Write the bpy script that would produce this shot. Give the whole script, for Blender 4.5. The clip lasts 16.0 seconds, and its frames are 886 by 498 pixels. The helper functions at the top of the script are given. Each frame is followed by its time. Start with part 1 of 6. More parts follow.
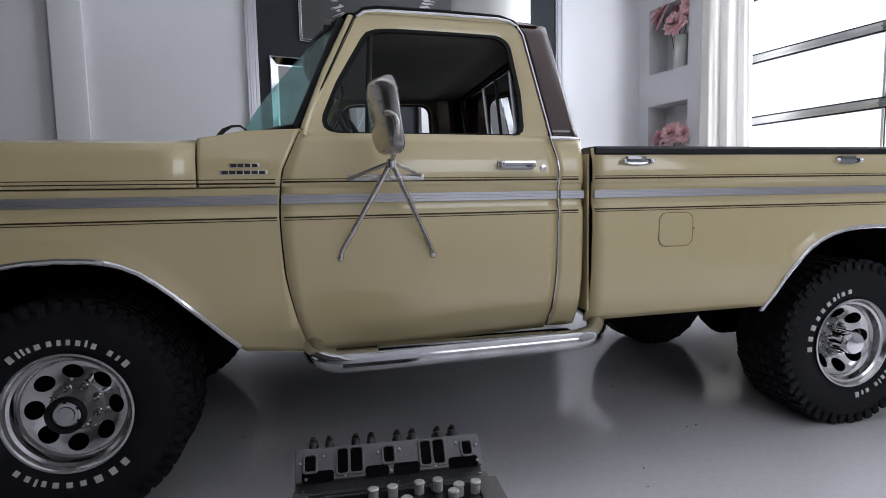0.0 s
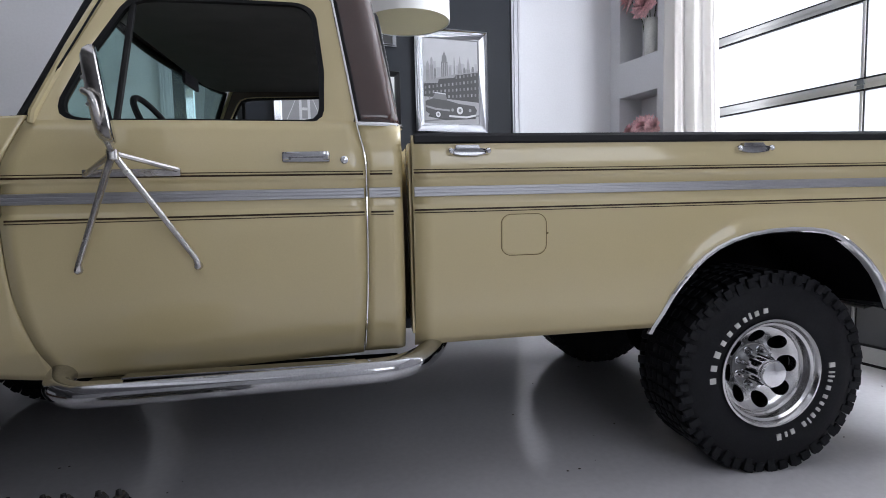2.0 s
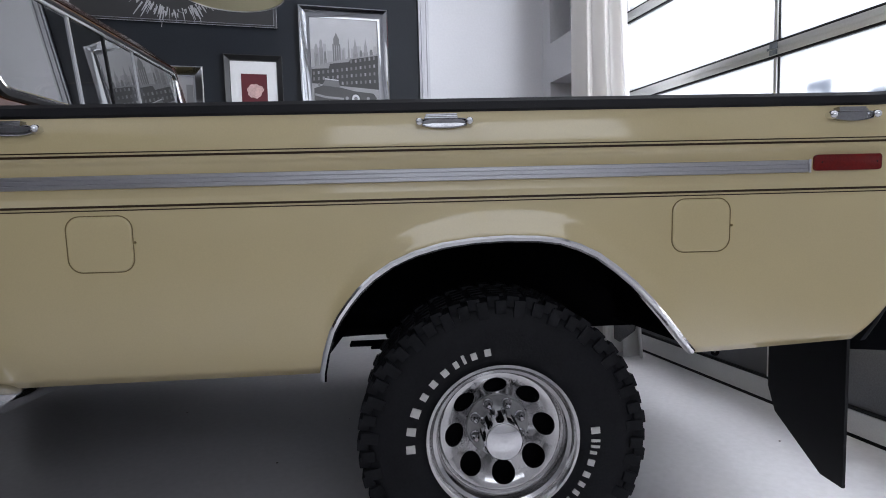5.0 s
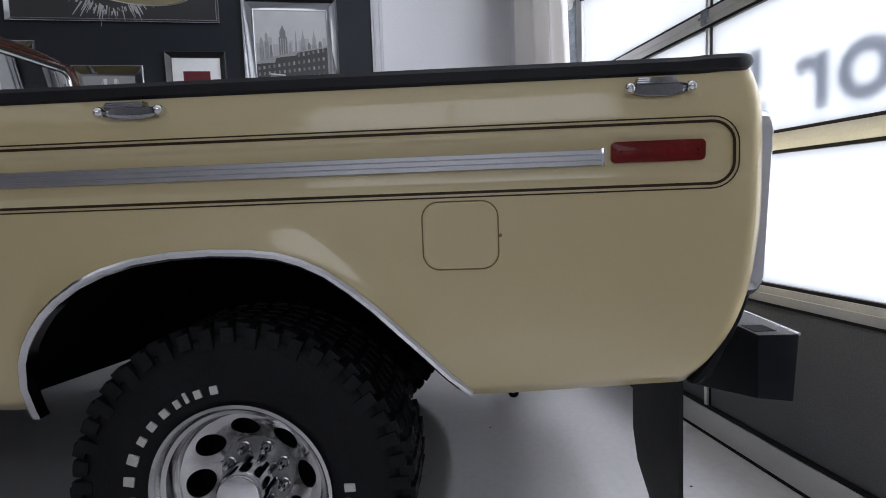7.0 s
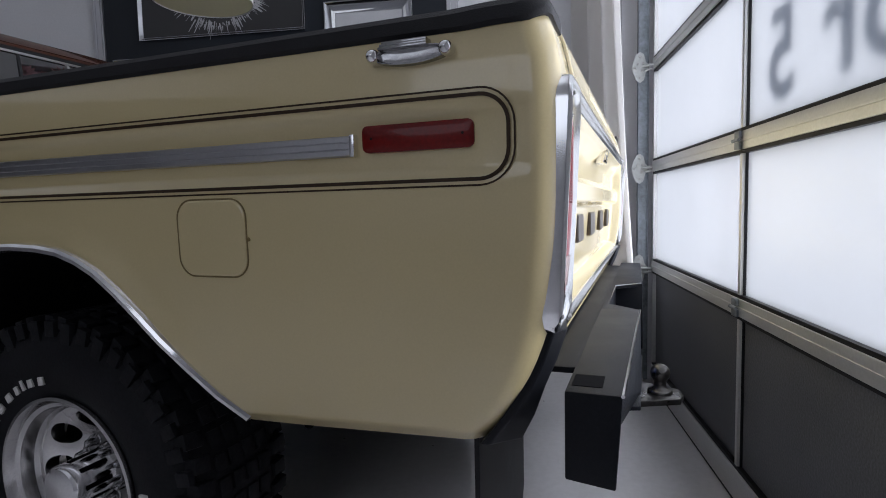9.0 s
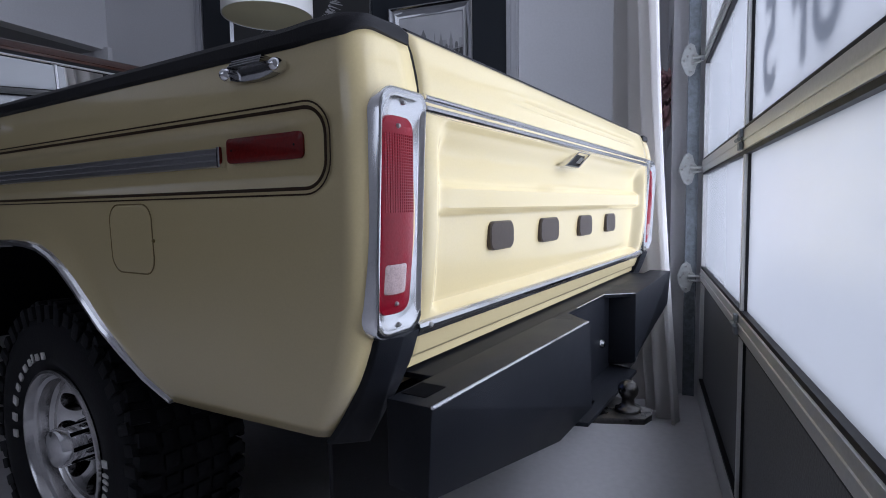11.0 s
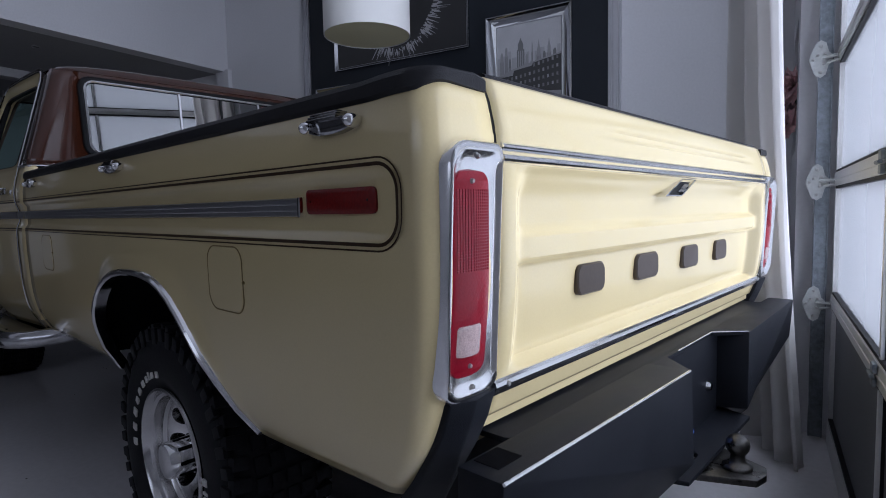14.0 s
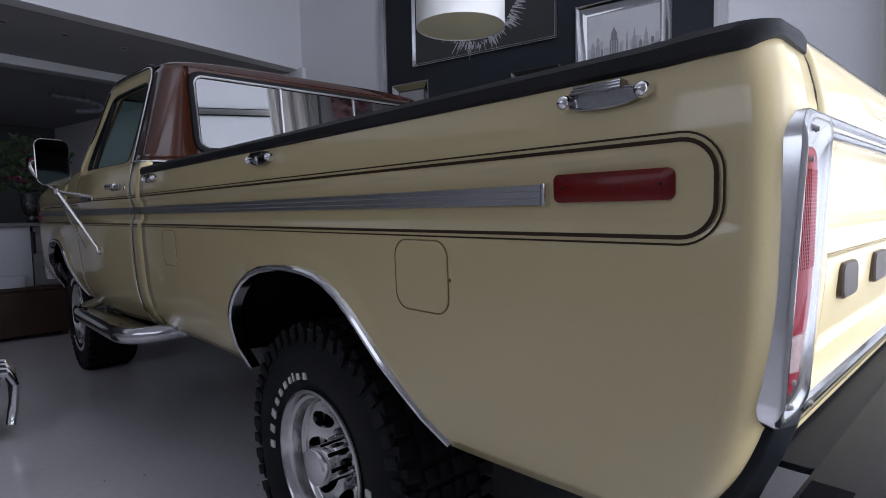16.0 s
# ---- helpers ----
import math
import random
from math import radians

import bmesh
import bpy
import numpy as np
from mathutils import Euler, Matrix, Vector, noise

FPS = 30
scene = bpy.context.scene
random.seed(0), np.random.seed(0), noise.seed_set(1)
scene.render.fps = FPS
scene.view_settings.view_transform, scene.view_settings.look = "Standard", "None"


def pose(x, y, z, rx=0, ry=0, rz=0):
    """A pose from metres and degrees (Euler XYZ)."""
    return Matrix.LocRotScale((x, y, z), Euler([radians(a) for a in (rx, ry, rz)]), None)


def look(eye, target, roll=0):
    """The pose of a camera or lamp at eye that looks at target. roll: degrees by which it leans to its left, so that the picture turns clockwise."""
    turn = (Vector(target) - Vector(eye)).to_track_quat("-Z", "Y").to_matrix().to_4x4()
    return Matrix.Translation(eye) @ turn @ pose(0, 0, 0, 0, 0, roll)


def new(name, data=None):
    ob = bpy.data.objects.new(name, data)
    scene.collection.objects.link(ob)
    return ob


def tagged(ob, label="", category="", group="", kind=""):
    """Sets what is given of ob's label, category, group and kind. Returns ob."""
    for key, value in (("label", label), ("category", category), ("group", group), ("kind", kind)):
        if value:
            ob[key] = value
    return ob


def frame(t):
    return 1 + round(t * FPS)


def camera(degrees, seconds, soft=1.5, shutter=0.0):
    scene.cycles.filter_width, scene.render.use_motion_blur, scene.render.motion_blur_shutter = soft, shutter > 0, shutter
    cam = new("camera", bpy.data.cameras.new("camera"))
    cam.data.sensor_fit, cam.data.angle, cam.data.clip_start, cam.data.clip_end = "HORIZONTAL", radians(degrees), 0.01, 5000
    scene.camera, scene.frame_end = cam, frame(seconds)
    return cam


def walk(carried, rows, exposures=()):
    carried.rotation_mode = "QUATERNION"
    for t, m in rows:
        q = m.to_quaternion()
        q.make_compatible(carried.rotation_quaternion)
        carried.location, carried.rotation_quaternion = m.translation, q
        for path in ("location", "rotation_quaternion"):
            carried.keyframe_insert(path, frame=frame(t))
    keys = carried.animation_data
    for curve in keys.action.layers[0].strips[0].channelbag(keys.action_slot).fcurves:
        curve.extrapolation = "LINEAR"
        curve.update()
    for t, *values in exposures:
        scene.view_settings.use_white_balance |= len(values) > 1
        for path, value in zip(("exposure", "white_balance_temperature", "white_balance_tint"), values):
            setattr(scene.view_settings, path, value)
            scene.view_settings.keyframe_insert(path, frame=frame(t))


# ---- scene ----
cam = camera(77.8, 16.0, soft=0.95)
PATH = [
    (0, (0.892, -2.083, 1.143), (1.322, -0.138, 0.964), -1.1),
    (0.5, (1.114, -2.035, 1.142), (1.483, -0.078, 0.961), -1.1),
    (1, (1.363, -1.993, 1.126), (1.711, -0.031, 0.953), -1.2),
    (1.5, (1.601, -1.954, 1.125), (1.917, 0.014, 0.952), -1.2),
    (2, (1.809, -1.859, 1.113), (2.107, 0.111, 0.947), -1.4),
    (2.5, (2.034, -1.779, 1.104), (2.323, 0.193, 0.938), -1.4),
    (3, (2.293, -1.744, 1.103), (2.54, 0.234, 0.941), -1.5),
    (3.5, (2.488, -1.677, 1.084), (2.647, 0.311, 0.925), -1.4),
    (4, (2.685, -1.579, 1.08), (2.817, 0.41, 0.921), -1.4),
    (4.5, (2.931, -1.502, 1.075), (3.051, 0.488, 0.916), -1.4),
    (6.8, (3.892, -1.193, 1.084), (3.849, 0.799, 0.908), -2.3),
    (7, (3.962, -1.156, 1.073), (3.873, 0.835, 0.904), -2.1),
    (7.5, (4.165, -1.033, 1.059), (3.974, 0.952, 0.902), -1.8),
    (8, (4.375, -0.963, 1.061), (4.047, 1.004, 0.902), -1.7),
    (8.5, (4.574, -0.902, 1.06), (4.025, 1.015, 0.909), -1.6),
    (9, (4.705, -0.802, 1.052), (4.006, 1.066, 0.896), -1.3),
    (9.2, (4.752, -0.768, 1.05), (4.008, 1.082, 0.896), -1.4),
    (11.3, (5.132, -0.587, 1.061), (4.037, 1.08, 0.904), -0.9),
    (11.5, (5.135, -0.558, 1.06), (4.026, 1.098, 0.902), -1.0),
    (12, (5.151, -0.515, 1.064), (3.998, 1.112, 0.911), -1.0),
    (12.5, (5.168, -0.52, 1.088), (3.947, 1.057, 0.938), -1.1),
    (13, (5.161, -0.53, 1.121), (3.882, 1.001, 0.973), -1.1),
    (13.5, (5.143, -0.537, 1.141), (3.829, 0.964, 0.993), -1.1),
    (14, (5.114, -0.555, 1.147), (3.761, 0.911, 1.0), -1.1),
    (14.5, (5.079, -0.581, 1.147), (3.673, 0.834, 1.001), -1.0),
    (15, (5.012, -0.615, 1.147), (3.552, 0.744, 1.002), -1.0),
    (15.5, (4.89, -0.666, 1.145), (3.42, 0.682, 1.0), -1.0),
    (16, (4.778, -0.712, 1.135), (3.32, 0.65, 0.989), -1.1),
]
walk(cam, [(t, look(eye, target, roll)) for t, eye, target, roll in PATH],
     exposures=[(0, 0.12, 6550, 14), (2, 0.08, 6550, 14), (4, -0.06, 6550, 14), (7, -0.66, 6600, 14), (8, -0.99, 6600, 14), (9, -1.18, 6450, 15), (11, -1.63, 5950, 18), (14, -1.68, 5900, 18), (15, -1.51, 6000, 18), (16, -1.02, 6200, 18)])

# ---------- world, light, exposure ----------
world = bpy.data.worlds.new("sky")
scene.world = world
world.use_nodes = True
wn = world.node_tree.nodes
sky = wn.new("ShaderNodeTexSky")
sky.sky_type, sky.sun_disc, sky.sun_elevation, sky.sun_rotation = "NISHITA", False, radians(35), radians(90)
world.node_tree.links.new(sky.outputs["Color"], wn["Background"].inputs["Color"])
wn["Background"].inputs["Strength"].default_value = 0.08

ROOM_TURN = 12.0                       # the room stands turned against the truck
ROOM = pose(0, 0, 0, 0, 0, ROOM_TURN)
DOOR_U, WALL_V, WALL_U = 5.16, 2.50, 5.00
DOOR_END, DOOR_FAR = 1.46, -1.11
ROWS_Z = [0.69, 1.245, 1.80, 2.355, 2.91, 3.465]
POSTS_V = [0.19]
CEILING_Z = 3.7


def room_lamp(name, m, power, sx, sy, color):
    data = bpy.data.lights.new(name, "AREA")
    data.shape, data.size, data.size_y, data.energy, data.color = "RECTANGLE", sx, sy, power, color
    ob = new(name, data)
    ob.matrix_world = m
    return ob


# daylight that stands outside the glazed garage door
room_lamp("daylight", ROOM @ pose(DOOR_U + 0.35, 0.175, 2.0, 90, 0, 90), 480, 2.9, 3.2, (0.85, 0.915, 1.0))
# fill light in unseen high windows added to the long wall behind the camera
room_lamp("added_window_fill", ROOM @ pose(2.85, -5.12, 2.73, 90, 0, 0), 37, 3.2, 1.62, (0.88, 0.93, 1.0))

# ---------- materials ----------


def mat(name, color, rough=0.5, metal=0.0, vary=0.12, scale=6.0, fine=90.0, bump=0.0, coat=0.0, rvary=0.08, spec=0.5, alpha=None, bump_scale=None, isl=0.0):
    m = bpy.data.materials.new(name)
    m.use_nodes = True
    nt = m.node_tree
    b = nt.nodes["Principled BSDF"]
    b.inputs["Roughness"].default_value = rough
    b.inputs["Metallic"].default_value = metal
    b.inputs["Coat Weight"].default_value = coat
    b.inputs["Coat Roughness"].default_value = 0.085 if coat >= 0.9 else 0.04
    b.inputs["Coat IOR"].default_value = 1.65 if coat >= 0.9 else 1.5
    b.inputs["Specular IOR Level"].default_value = spec
    tc = nt.nodes.new("ShaderNodeTexCoord")
    n1, n2 = nt.nodes.new("ShaderNodeTexNoise"), nt.nodes.new("ShaderNodeTexNoise")
    n1.inputs["Scale"].default_value, n2.inputs["Scale"].default_value = scale, fine
    n1.inputs["Detail"].default_value = 3.0
    for n in (n1, n2):
        nt.links.new(tc.outputs["Object"], n.inputs["Vector"])
    add = nt.nodes.new("ShaderNodeMath")
    add.operation = "ADD"
    nt.links.new(n1.outputs["Fac"], add.inputs[0])
    nt.links.new(n2.outputs["Fac"], add.inputs[1])
    rng = nt.nodes.new("ShaderNodeMapRange")
    rng.inputs["From Min"].default_value, rng.inputs["From Max"].default_value = 0.6, 1.4
    rng.inputs["To Min"].default_value, rng.inputs["To Max"].default_value = 1 - vary, 1 + vary
    nt.links.new(add.outputs[0], rng.inputs["Value"])
    mul = nt.nodes.new("ShaderNodeVectorMath")
    mul.operation = "SCALE"
    mul.inputs[0].default_value = color
    nt.links.new(rng.outputs[0], mul.inputs["Scale"])
    nt.links.new(mul.outputs[0], b.inputs["Base Color"])
    r2 = nt.nodes.new("ShaderNodeMapRange")
    r2.inputs["To Min"].default_value, r2.inputs["To Max"].default_value = max(0.02, rough - rvary), min(1, rough + rvary)
    nt.links.new(n1.outputs["Fac"], r2.inputs["Value"])
    nt.links.new(r2.outputs[0], b.inputs["Roughness"])
    if bump:
        bp = nt.nodes.new("ShaderNodeBump")
        bp.inputs["Strength"].default_value = bump
        bp.inputs["Distance"].default_value = 0.002
        src = n2
        if bump_scale:
            src = nt.nodes.new("ShaderNodeTexNoise")
            src.inputs["Scale"].default_value = bump_scale
            nt.links.new(tc.outputs["Object"], src.inputs["Vector"])
        nt.links.new(src.outputs["Fac"], bp.inputs["Height"])
        nt.links.new(bp.outputs[0], b.inputs["Normal"])
    return m


def glass(name, color, rough=0.0, ior=1.5, painted_glare=0.0):
    """Thin glazing: clear with a reflection that grows at grazing angles."""
    m = bpy.data.materials.new(name)
    m.use_nodes = True
    nt = m.node_tree
    nt.nodes.remove(nt.nodes["Principled BSDF"])
    tr, gl, mx, fr = (nt.nodes.new(k) for k in ("ShaderNodeBsdfTransparent", "ShaderNodeBsdfGlossy", "ShaderNodeMixShader", "ShaderNodeFresnel"))
    tr.inputs["Color"].default_value = (*color, 1)
    gl.inputs["Roughness"].default_value = rough
    fr.inputs["IOR"].default_value = ior or 1.5
    mx.inputs[0].default_value = 0.07
    if ior:
        nt.links.new(fr.outputs[0], mx.inputs[0])
    nt.links.new(tr.outputs[0], mx.inputs[1])
    nt.links.new(gl.outputs[0], mx.inputs[2])
    out = mx
    # even diffuse colour mixed in to imitate bright reflections on the glass
    if painted_glare:
        film, out = nt.nodes.new("ShaderNodeBsdfDiffuse"), nt.nodes.new("ShaderNodeMixShader")
        film.inputs["Color"].default_value = (*[min(1.0, c * 1.1) for c in color], 1)
        out.inputs[0].default_value = painted_glare
        nt.links.new(mx.outputs[0], out.inputs[1])
        nt.links.new(film.outputs[0], out.inputs[2])
    nt.links.new(out.outputs[0], nt.nodes["Material Output"].inputs["Surface"])
    return m


def frosted(name):
    """Frosted sheet: part diffuse, part rough clear glass, so that it is brightest seen square on."""
    m = bpy.data.materials.new(name)
    m.use_nodes = True
    nt = m.node_tree
    nt.nodes.remove(nt.nodes["Principled BSDF"])
    tl, gl, mx, mx2, rg2, fr = (nt.nodes.new(k) for k in ("ShaderNodeBsdfTranslucent", "ShaderNodeBsdfGlossy", "ShaderNodeMixShader", "ShaderNodeMixShader", "ShaderNodeBsdfGlass", "ShaderNodeFresnel"))
    tc, no, rg = (nt.nodes.new(k) for k in ("ShaderNodeTexCoord", "ShaderNodeTexNoise", "ShaderNodeMapRange"))
    no.inputs["Scale"].default_value, no.inputs["Detail"].default_value = 1.7, 4.0
    rg.inputs["To Min"].default_value, rg.inputs["To Max"].default_value = 0.17, 0.23
    nt.links.new(tc.outputs["Object"], no.inputs["Vector"])
    nt.links.new(no.outputs["Fac"], rg.inputs["Value"])
    nt.links.new(rg.outputs[0], tl.inputs["Color"])
    rg2.inputs["Color"].default_value = (0.92, 0.96, 1.0, 1)
    rg2.inputs["Roughness"].default_value, rg2.inputs["IOR"].default_value = 0.55, 1.3
    gl.inputs["Roughness"].default_value = 0.25
    mx.inputs[0].default_value = 0.16
    nt.links.new(tl.outputs[0], mx.inputs[1])
    nt.links.new(rg2.outputs[0], mx.inputs[2])
    nt.links.new(fr.outputs[0], mx2.inputs[0])
    nt.links.new(mx.outputs[0], mx2.inputs[1])
    nt.links.new(gl.outputs[0], mx2.inputs[2])
    nt.links.new(mx2.outputs[0], nt.nodes["Material Output"].inputs["Surface"])
    return m


CREAM = mat("cream_paint", (0.63, 0.519, 0.278), 0.36, 0, 0.04, 1.6, 260, 0.015, coat=1.0, rvary=0.03, spec=0.4)
BROWN = mat("brown_paint", (0.038, 0.0115, 0.0058), 0.15, 0, 0.08, 2, 60, 0.0, coat=1.0, spec=0.3)
HOOKMETAL = mat("black_chrome", (0.36, 0.36, 0.37), 0.09, 1, 0.2, 12, 160, rvary=0.04)
CHROME = mat("chrome", (0.84, 0.84, 0.85), 0.10, 1, 0.08, 9, 150, rvary=0.05)
POLISHED = mat("polished_bezel", (0.91, 0.91, 0.92), 0.15, 1, 0.05, 9, 120)
DARKCHROME = mat("dull_chrome", (0.52, 0.52, 0.53), 0.10, 1, 0.15, 12, 160, rvary=0.05)
TRIM = mat("brushed_trim", (0.50, 0.50, 0.52), 0.36, 1.0, 0.06, 12, 200, rvary=0.08)
ALLOY = mat("polished_alloy", (0.62, 0.61, 0.61), 0.17, 1, 0.12, 14, 180, rvary=0.07)
MIRRORBACK = mat("worn_chrome", (0.60, 0.58, 0.56), 0.24, 1, 0.14, 14, 90, 0.06, rvary=0.10)
DARKSTEEL = mat("dark_steel", (0.13, 0.125, 0.12), 0.30, 1, 0.25, 18, 140, 0.1, rvary=0.1)
STEEL = mat("worn_steel", (0.42, 0.41, 0.40), 0.38, 1, 0.18, 18, 160, 0.15)
NUTPLATE = mat("satin_wheel_centre", (0.26, 0.26, 0.26), 0.38, 1, 0.15, 14, 120)
GALV = mat("galvanised_steel", (0.17, 0.19, 0.21), 0.5, 0.4, 0.40, 22, 60, 0.1)
GALVPLATE = mat("zinc_plate", (0.40, 0.41, 0.40), 0.5, 0.3, 0.2, 22, 60, 0.1)
RUBBER = mat("tyre_rubber", (0.012, 0.0125, 0.0145), 0.58, 0, 0.35, 12, 140, 0.25, spec=0.14)
WHITE_RUBBER = mat("white_lettering", (0.62, 0.61, 0.58), 0.6, 0, 0.1, 20, 90)
BLACK = mat("black_plastic", (0.010, 0.010, 0.012), 0.45, 0, 0.25, 9, 300, 0.35, bump_scale=420, spec=0.25)
BLACKPOWDER = mat("black_powder_coat", (0.009, 0.010, 0.013), 0.40, 0, 0.3, 7, 260, 0.35, bump_scale=600, spec=0.15)
DARK = mat("dark_underbody", (0.004, 0.004, 0.005), 0.8, 0, 0.4, 8, 60, 0.3, spec=0.03)
GASKET = mat("rubber_gasket", (0.008, 0.008, 0.009), 0.55, 0, 0.2, 20, 90, spec=0.2)
STRIPE = mat("dark_pinstripe", (0.040, 0.022, 0.010), 0.45, 0, 0.1, 20, 90, spec=0.2)
SEAM = mat("shaded_seam", (0.22, 0.165, 0.075), 0.6, 0, 0.1, 20, 90, spec=0.1)
VINYL = mat("brown_vinyl", (0.085, 0.066, 0.052), 0.55, 0, 0.2, 10, 200, 0.3)
HEADLINER = mat("dark_headliner", (0.15, 0.147, 0.14), 0.8, 0, 0.2, 8, 300, 0.2)
BADGE = mat("brown_badge", (0.050, 0.038, 0.030), 0.32, 0.3, 0.15, 20, 120)
REDLENS = mat("red_lens", (0.165, 0.0015, 0.010), 0.34, 0, 0.15, 14, 200, 0.25, coat=0.35, spec=0.2)
MARKER = mat("dark_red_lens", (0.15, 0.005, 0.004), 0.30, 0, 0.35, 9, 200, 0.2, coat=0.25, spec=0.2)
CLEARLENS = mat("clear_lens", (0.36, 0.27, 0.26), 0.2, 0, 0.2, 60, 300, 0.4, coat=0.6)
CARGLASS = glass("tinted_glass", (0.50, 0.73, 0.71), ior=None, painted_glare=0.22)
SIDEGLASS = glass("side_glass", (0.70, 0.78, 0.76))
REARGLASS = glass("dark_rear_glass", (0.05, 0.055, 0.065), ior=6.0)
MIRRORGLASS = mat("mirror_glass", (0.22, 0.225, 0.24), 0.05, 1, 0.02, 4, 40, rvary=0.01)

FLOOR = mat("epoxy_floor", (0.73, 0.715, 0.73), 0.15, 0, 0.07, 1.3, 35, 0.03, rvary=0.06, spec=1.0)
PLASTER = mat("white_plaster", (0.63, 0.63, 0.65), 0.75, 0, 0.05, 1.5, 60, 0.08)
CEIL = mat("ceiling_white", (0.70, 0.70, 0.71), 0.8, 0, 0.04, 1.5, 50, 0.05)
# shade under the gallery is in the soffit's grey, light in the beam's paler one
BEAM = mat("lit_face_beam", (0.45, 0.45, 0.46), 0.8, 0, 0.06, 1.5, 50, 0.05)
SOFFIT = mat("shade_grey_soffit", (0.30, 0.30, 0.31), 0.8, 0, 0.08, 1.5, 50, 0.05)
WHITEPAINT = mat("white_gloss_paint", (0.75, 0.75, 0.75), 0.4, 0, 0.03, 5, 60)
NAVY = mat("black_panel", (0.010, 0.013, 0.018), 0.45, 0, 0.2, 3, 90, 0.05, spec=0.3)
# wall colour lowered so that it carries the dimness of the hall's far end
DARKWALL = mat("shade_darkened_wall", (0.075, 0.075, 0.08), 0.8, 0, 0.12, 1.2, 40, 0.05)
CLOTH = mat("white_curtain", (0.68, 0.67, 0.66), 0.9, 0, 0.05, 3, 400, 0.25)
cl = CLOTH.node_tree
clt, clm = cl.nodes.new("ShaderNodeBsdfTranslucent"), cl.nodes.new("ShaderNodeMixShader")
clt.inputs["Color"].default_value = (0.78, 0.76, 0.74, 1)
clm.inputs[0].default_value = 0.45
cl.links.new(cl.nodes["Principled BSDF"].outputs[0], clm.inputs[1])
cl.links.new(clt.outputs[0], clm.inputs[2])
cl.links.new(clm.outputs[0], cl.nodes["Material Output"].inputs["Surface"])
PANE = frosted("frosted_pane")
DARKPANE = mat("dark_door_panel", (0.095, 0.098, 0.108), 0.50, 0, 0.28, 2.5, 160, 0.7, bump_scale=130, rvary=0.06, spec=0.25)
ALU = mat("aluminium_rail", (0.60, 0.60, 0.59), 0.42, 0.7, 0.08, 6, 120, 0.05)


# ---------- mesh helpers ----------
def new_bm():
    return bmesh.new()


def finish(bm, name, material, parent=None, label="", angle=35, m=None):
    bmesh.ops.remove_doubles(bm, verts=bm.verts, dist=0.00005)
    bmesh.ops.dissolve_degenerate(bm, dist=0.00005, edges=bm.edges)
    me = bpy.data.meshes.new(name)
    bm.to_mesh(me)
    bm.free()
    me.materials.append(material)
    me.shade_smooth()
    me.set_sharp_from_angle(angle=radians(angle))
    ob = new(name, me)
    if parent is not None:
        ob.parent = parent
    if m is not None:
        ob.matrix_world = m
    if label:
        ob["label"] = label
    return ob


def part(name, bm, material, parent, label="", angle=35):
    return finish(bm, name, material, parent, label, angle)


def thing(name, label, category, group="", kind="", m=None):
    ob = new(name)
    ob.empty_display_size = 0.2
    if m is not None:
        ob.matrix_world = m
    return tagged(ob, label, category, group, kind)


def box(bm, lo, hi, bevel=0.0, m=None):
    r = bmesh.ops.create_cube(bm, size=1.0)
    vs = r["verts"]
    for v in vs:
        v.co = Vector([lo[i] + (v.co[i] + 0.5) * (hi[i] - lo[i]) for i in range(3)])
    if bevel:
        es = list({e for v in vs for e in v.link_edges})
        out = bmesh.ops.bevel(bm, geom=es, offset=bevel, segments=2, affect="EDGES", profile=0.7)
        vs = list({v for f in out["faces"] for v in f.verts} | {v for v in vs if v.is_valid})
    if m is not None:
        for v in vs:
            v.co = m @ v.co
    return bm


def boxes(*items, bevel=0.0):
    bm = new_bm()
    for lo, hi in items:
        box(bm, lo, hi, bevel)
    return bm


def strip(bm, rings, close=False, cap=True):
    """Faces between rings of equal length; each ring is a closed loop."""
    vs = [[bm.verts.new(p) for p in r] for r in rings]
    n = len(vs[0])
    pairs = list(zip(vs, vs[1:])) + ([(vs[-1], vs[0])] if close else [])
    for a, b in pairs:
        for i in range(n):
            j = (i + 1) % n
            bm.faces.new((a[i], a[j], b[j], b[i]))
    if cap and not close:
        bm.faces.new(list(reversed(vs[0])))
        bm.faces.new(vs[-1])
    return bm


def tube(bm, pts, r, seg=12, close=False, flat=1.0):
    """A round bar along a line of points; r may be a list."""
    pts = [Vector(p) for p in pts]
    rings, up = [], None
    for i, p in enumerate(pts):
        a = pts[i - 1] if i or close else pts[0]
        b = pts[(i + 1) % len(pts)] if i + 1 < len(pts) or close else pts[-1]
        d = (b - a).normalized()
        if up is None:
            up = Vector((0, 0, 1)) if abs(d.z) < 0.9 else Vector((1, 0, 0))
        side = d.cross(up).normalized()
        up = side.cross(d).normalized()
        rr = r[i] if isinstance(r, (list, tuple)) else r
        rings.append([p + side * (rr * math.cos(k * math.tau / seg)) + up * (rr * flat * math.sin(k * math.tau / seg)) for k in range(seg)])
    return strip(bm, rings, close)


def lathe(bm, prof, seg=48, centre=(0, 0, 0), axis="y", cap=True):
    """Spin (radius, along) pairs round an axis through centre."""
    c = Vector(centre)
    rings = []
    for r, a in prof:
        ring = []
        for k in range(seg):
            t = k * math.tau / seg
            q = (r * math.cos(t), a, r * math.sin(t)) if axis == "y" else (r * math.cos(t), r * math.sin(t), a) if axis == "z" else (a, r * math.cos(t), r * math.sin(t))
            ring.append(c + Vector(q))
        rings.append(ring)
    return strip(bm, rings, cap=cap and prof[0][0] > 0.0005 and prof[-1][0] > 0.0005)


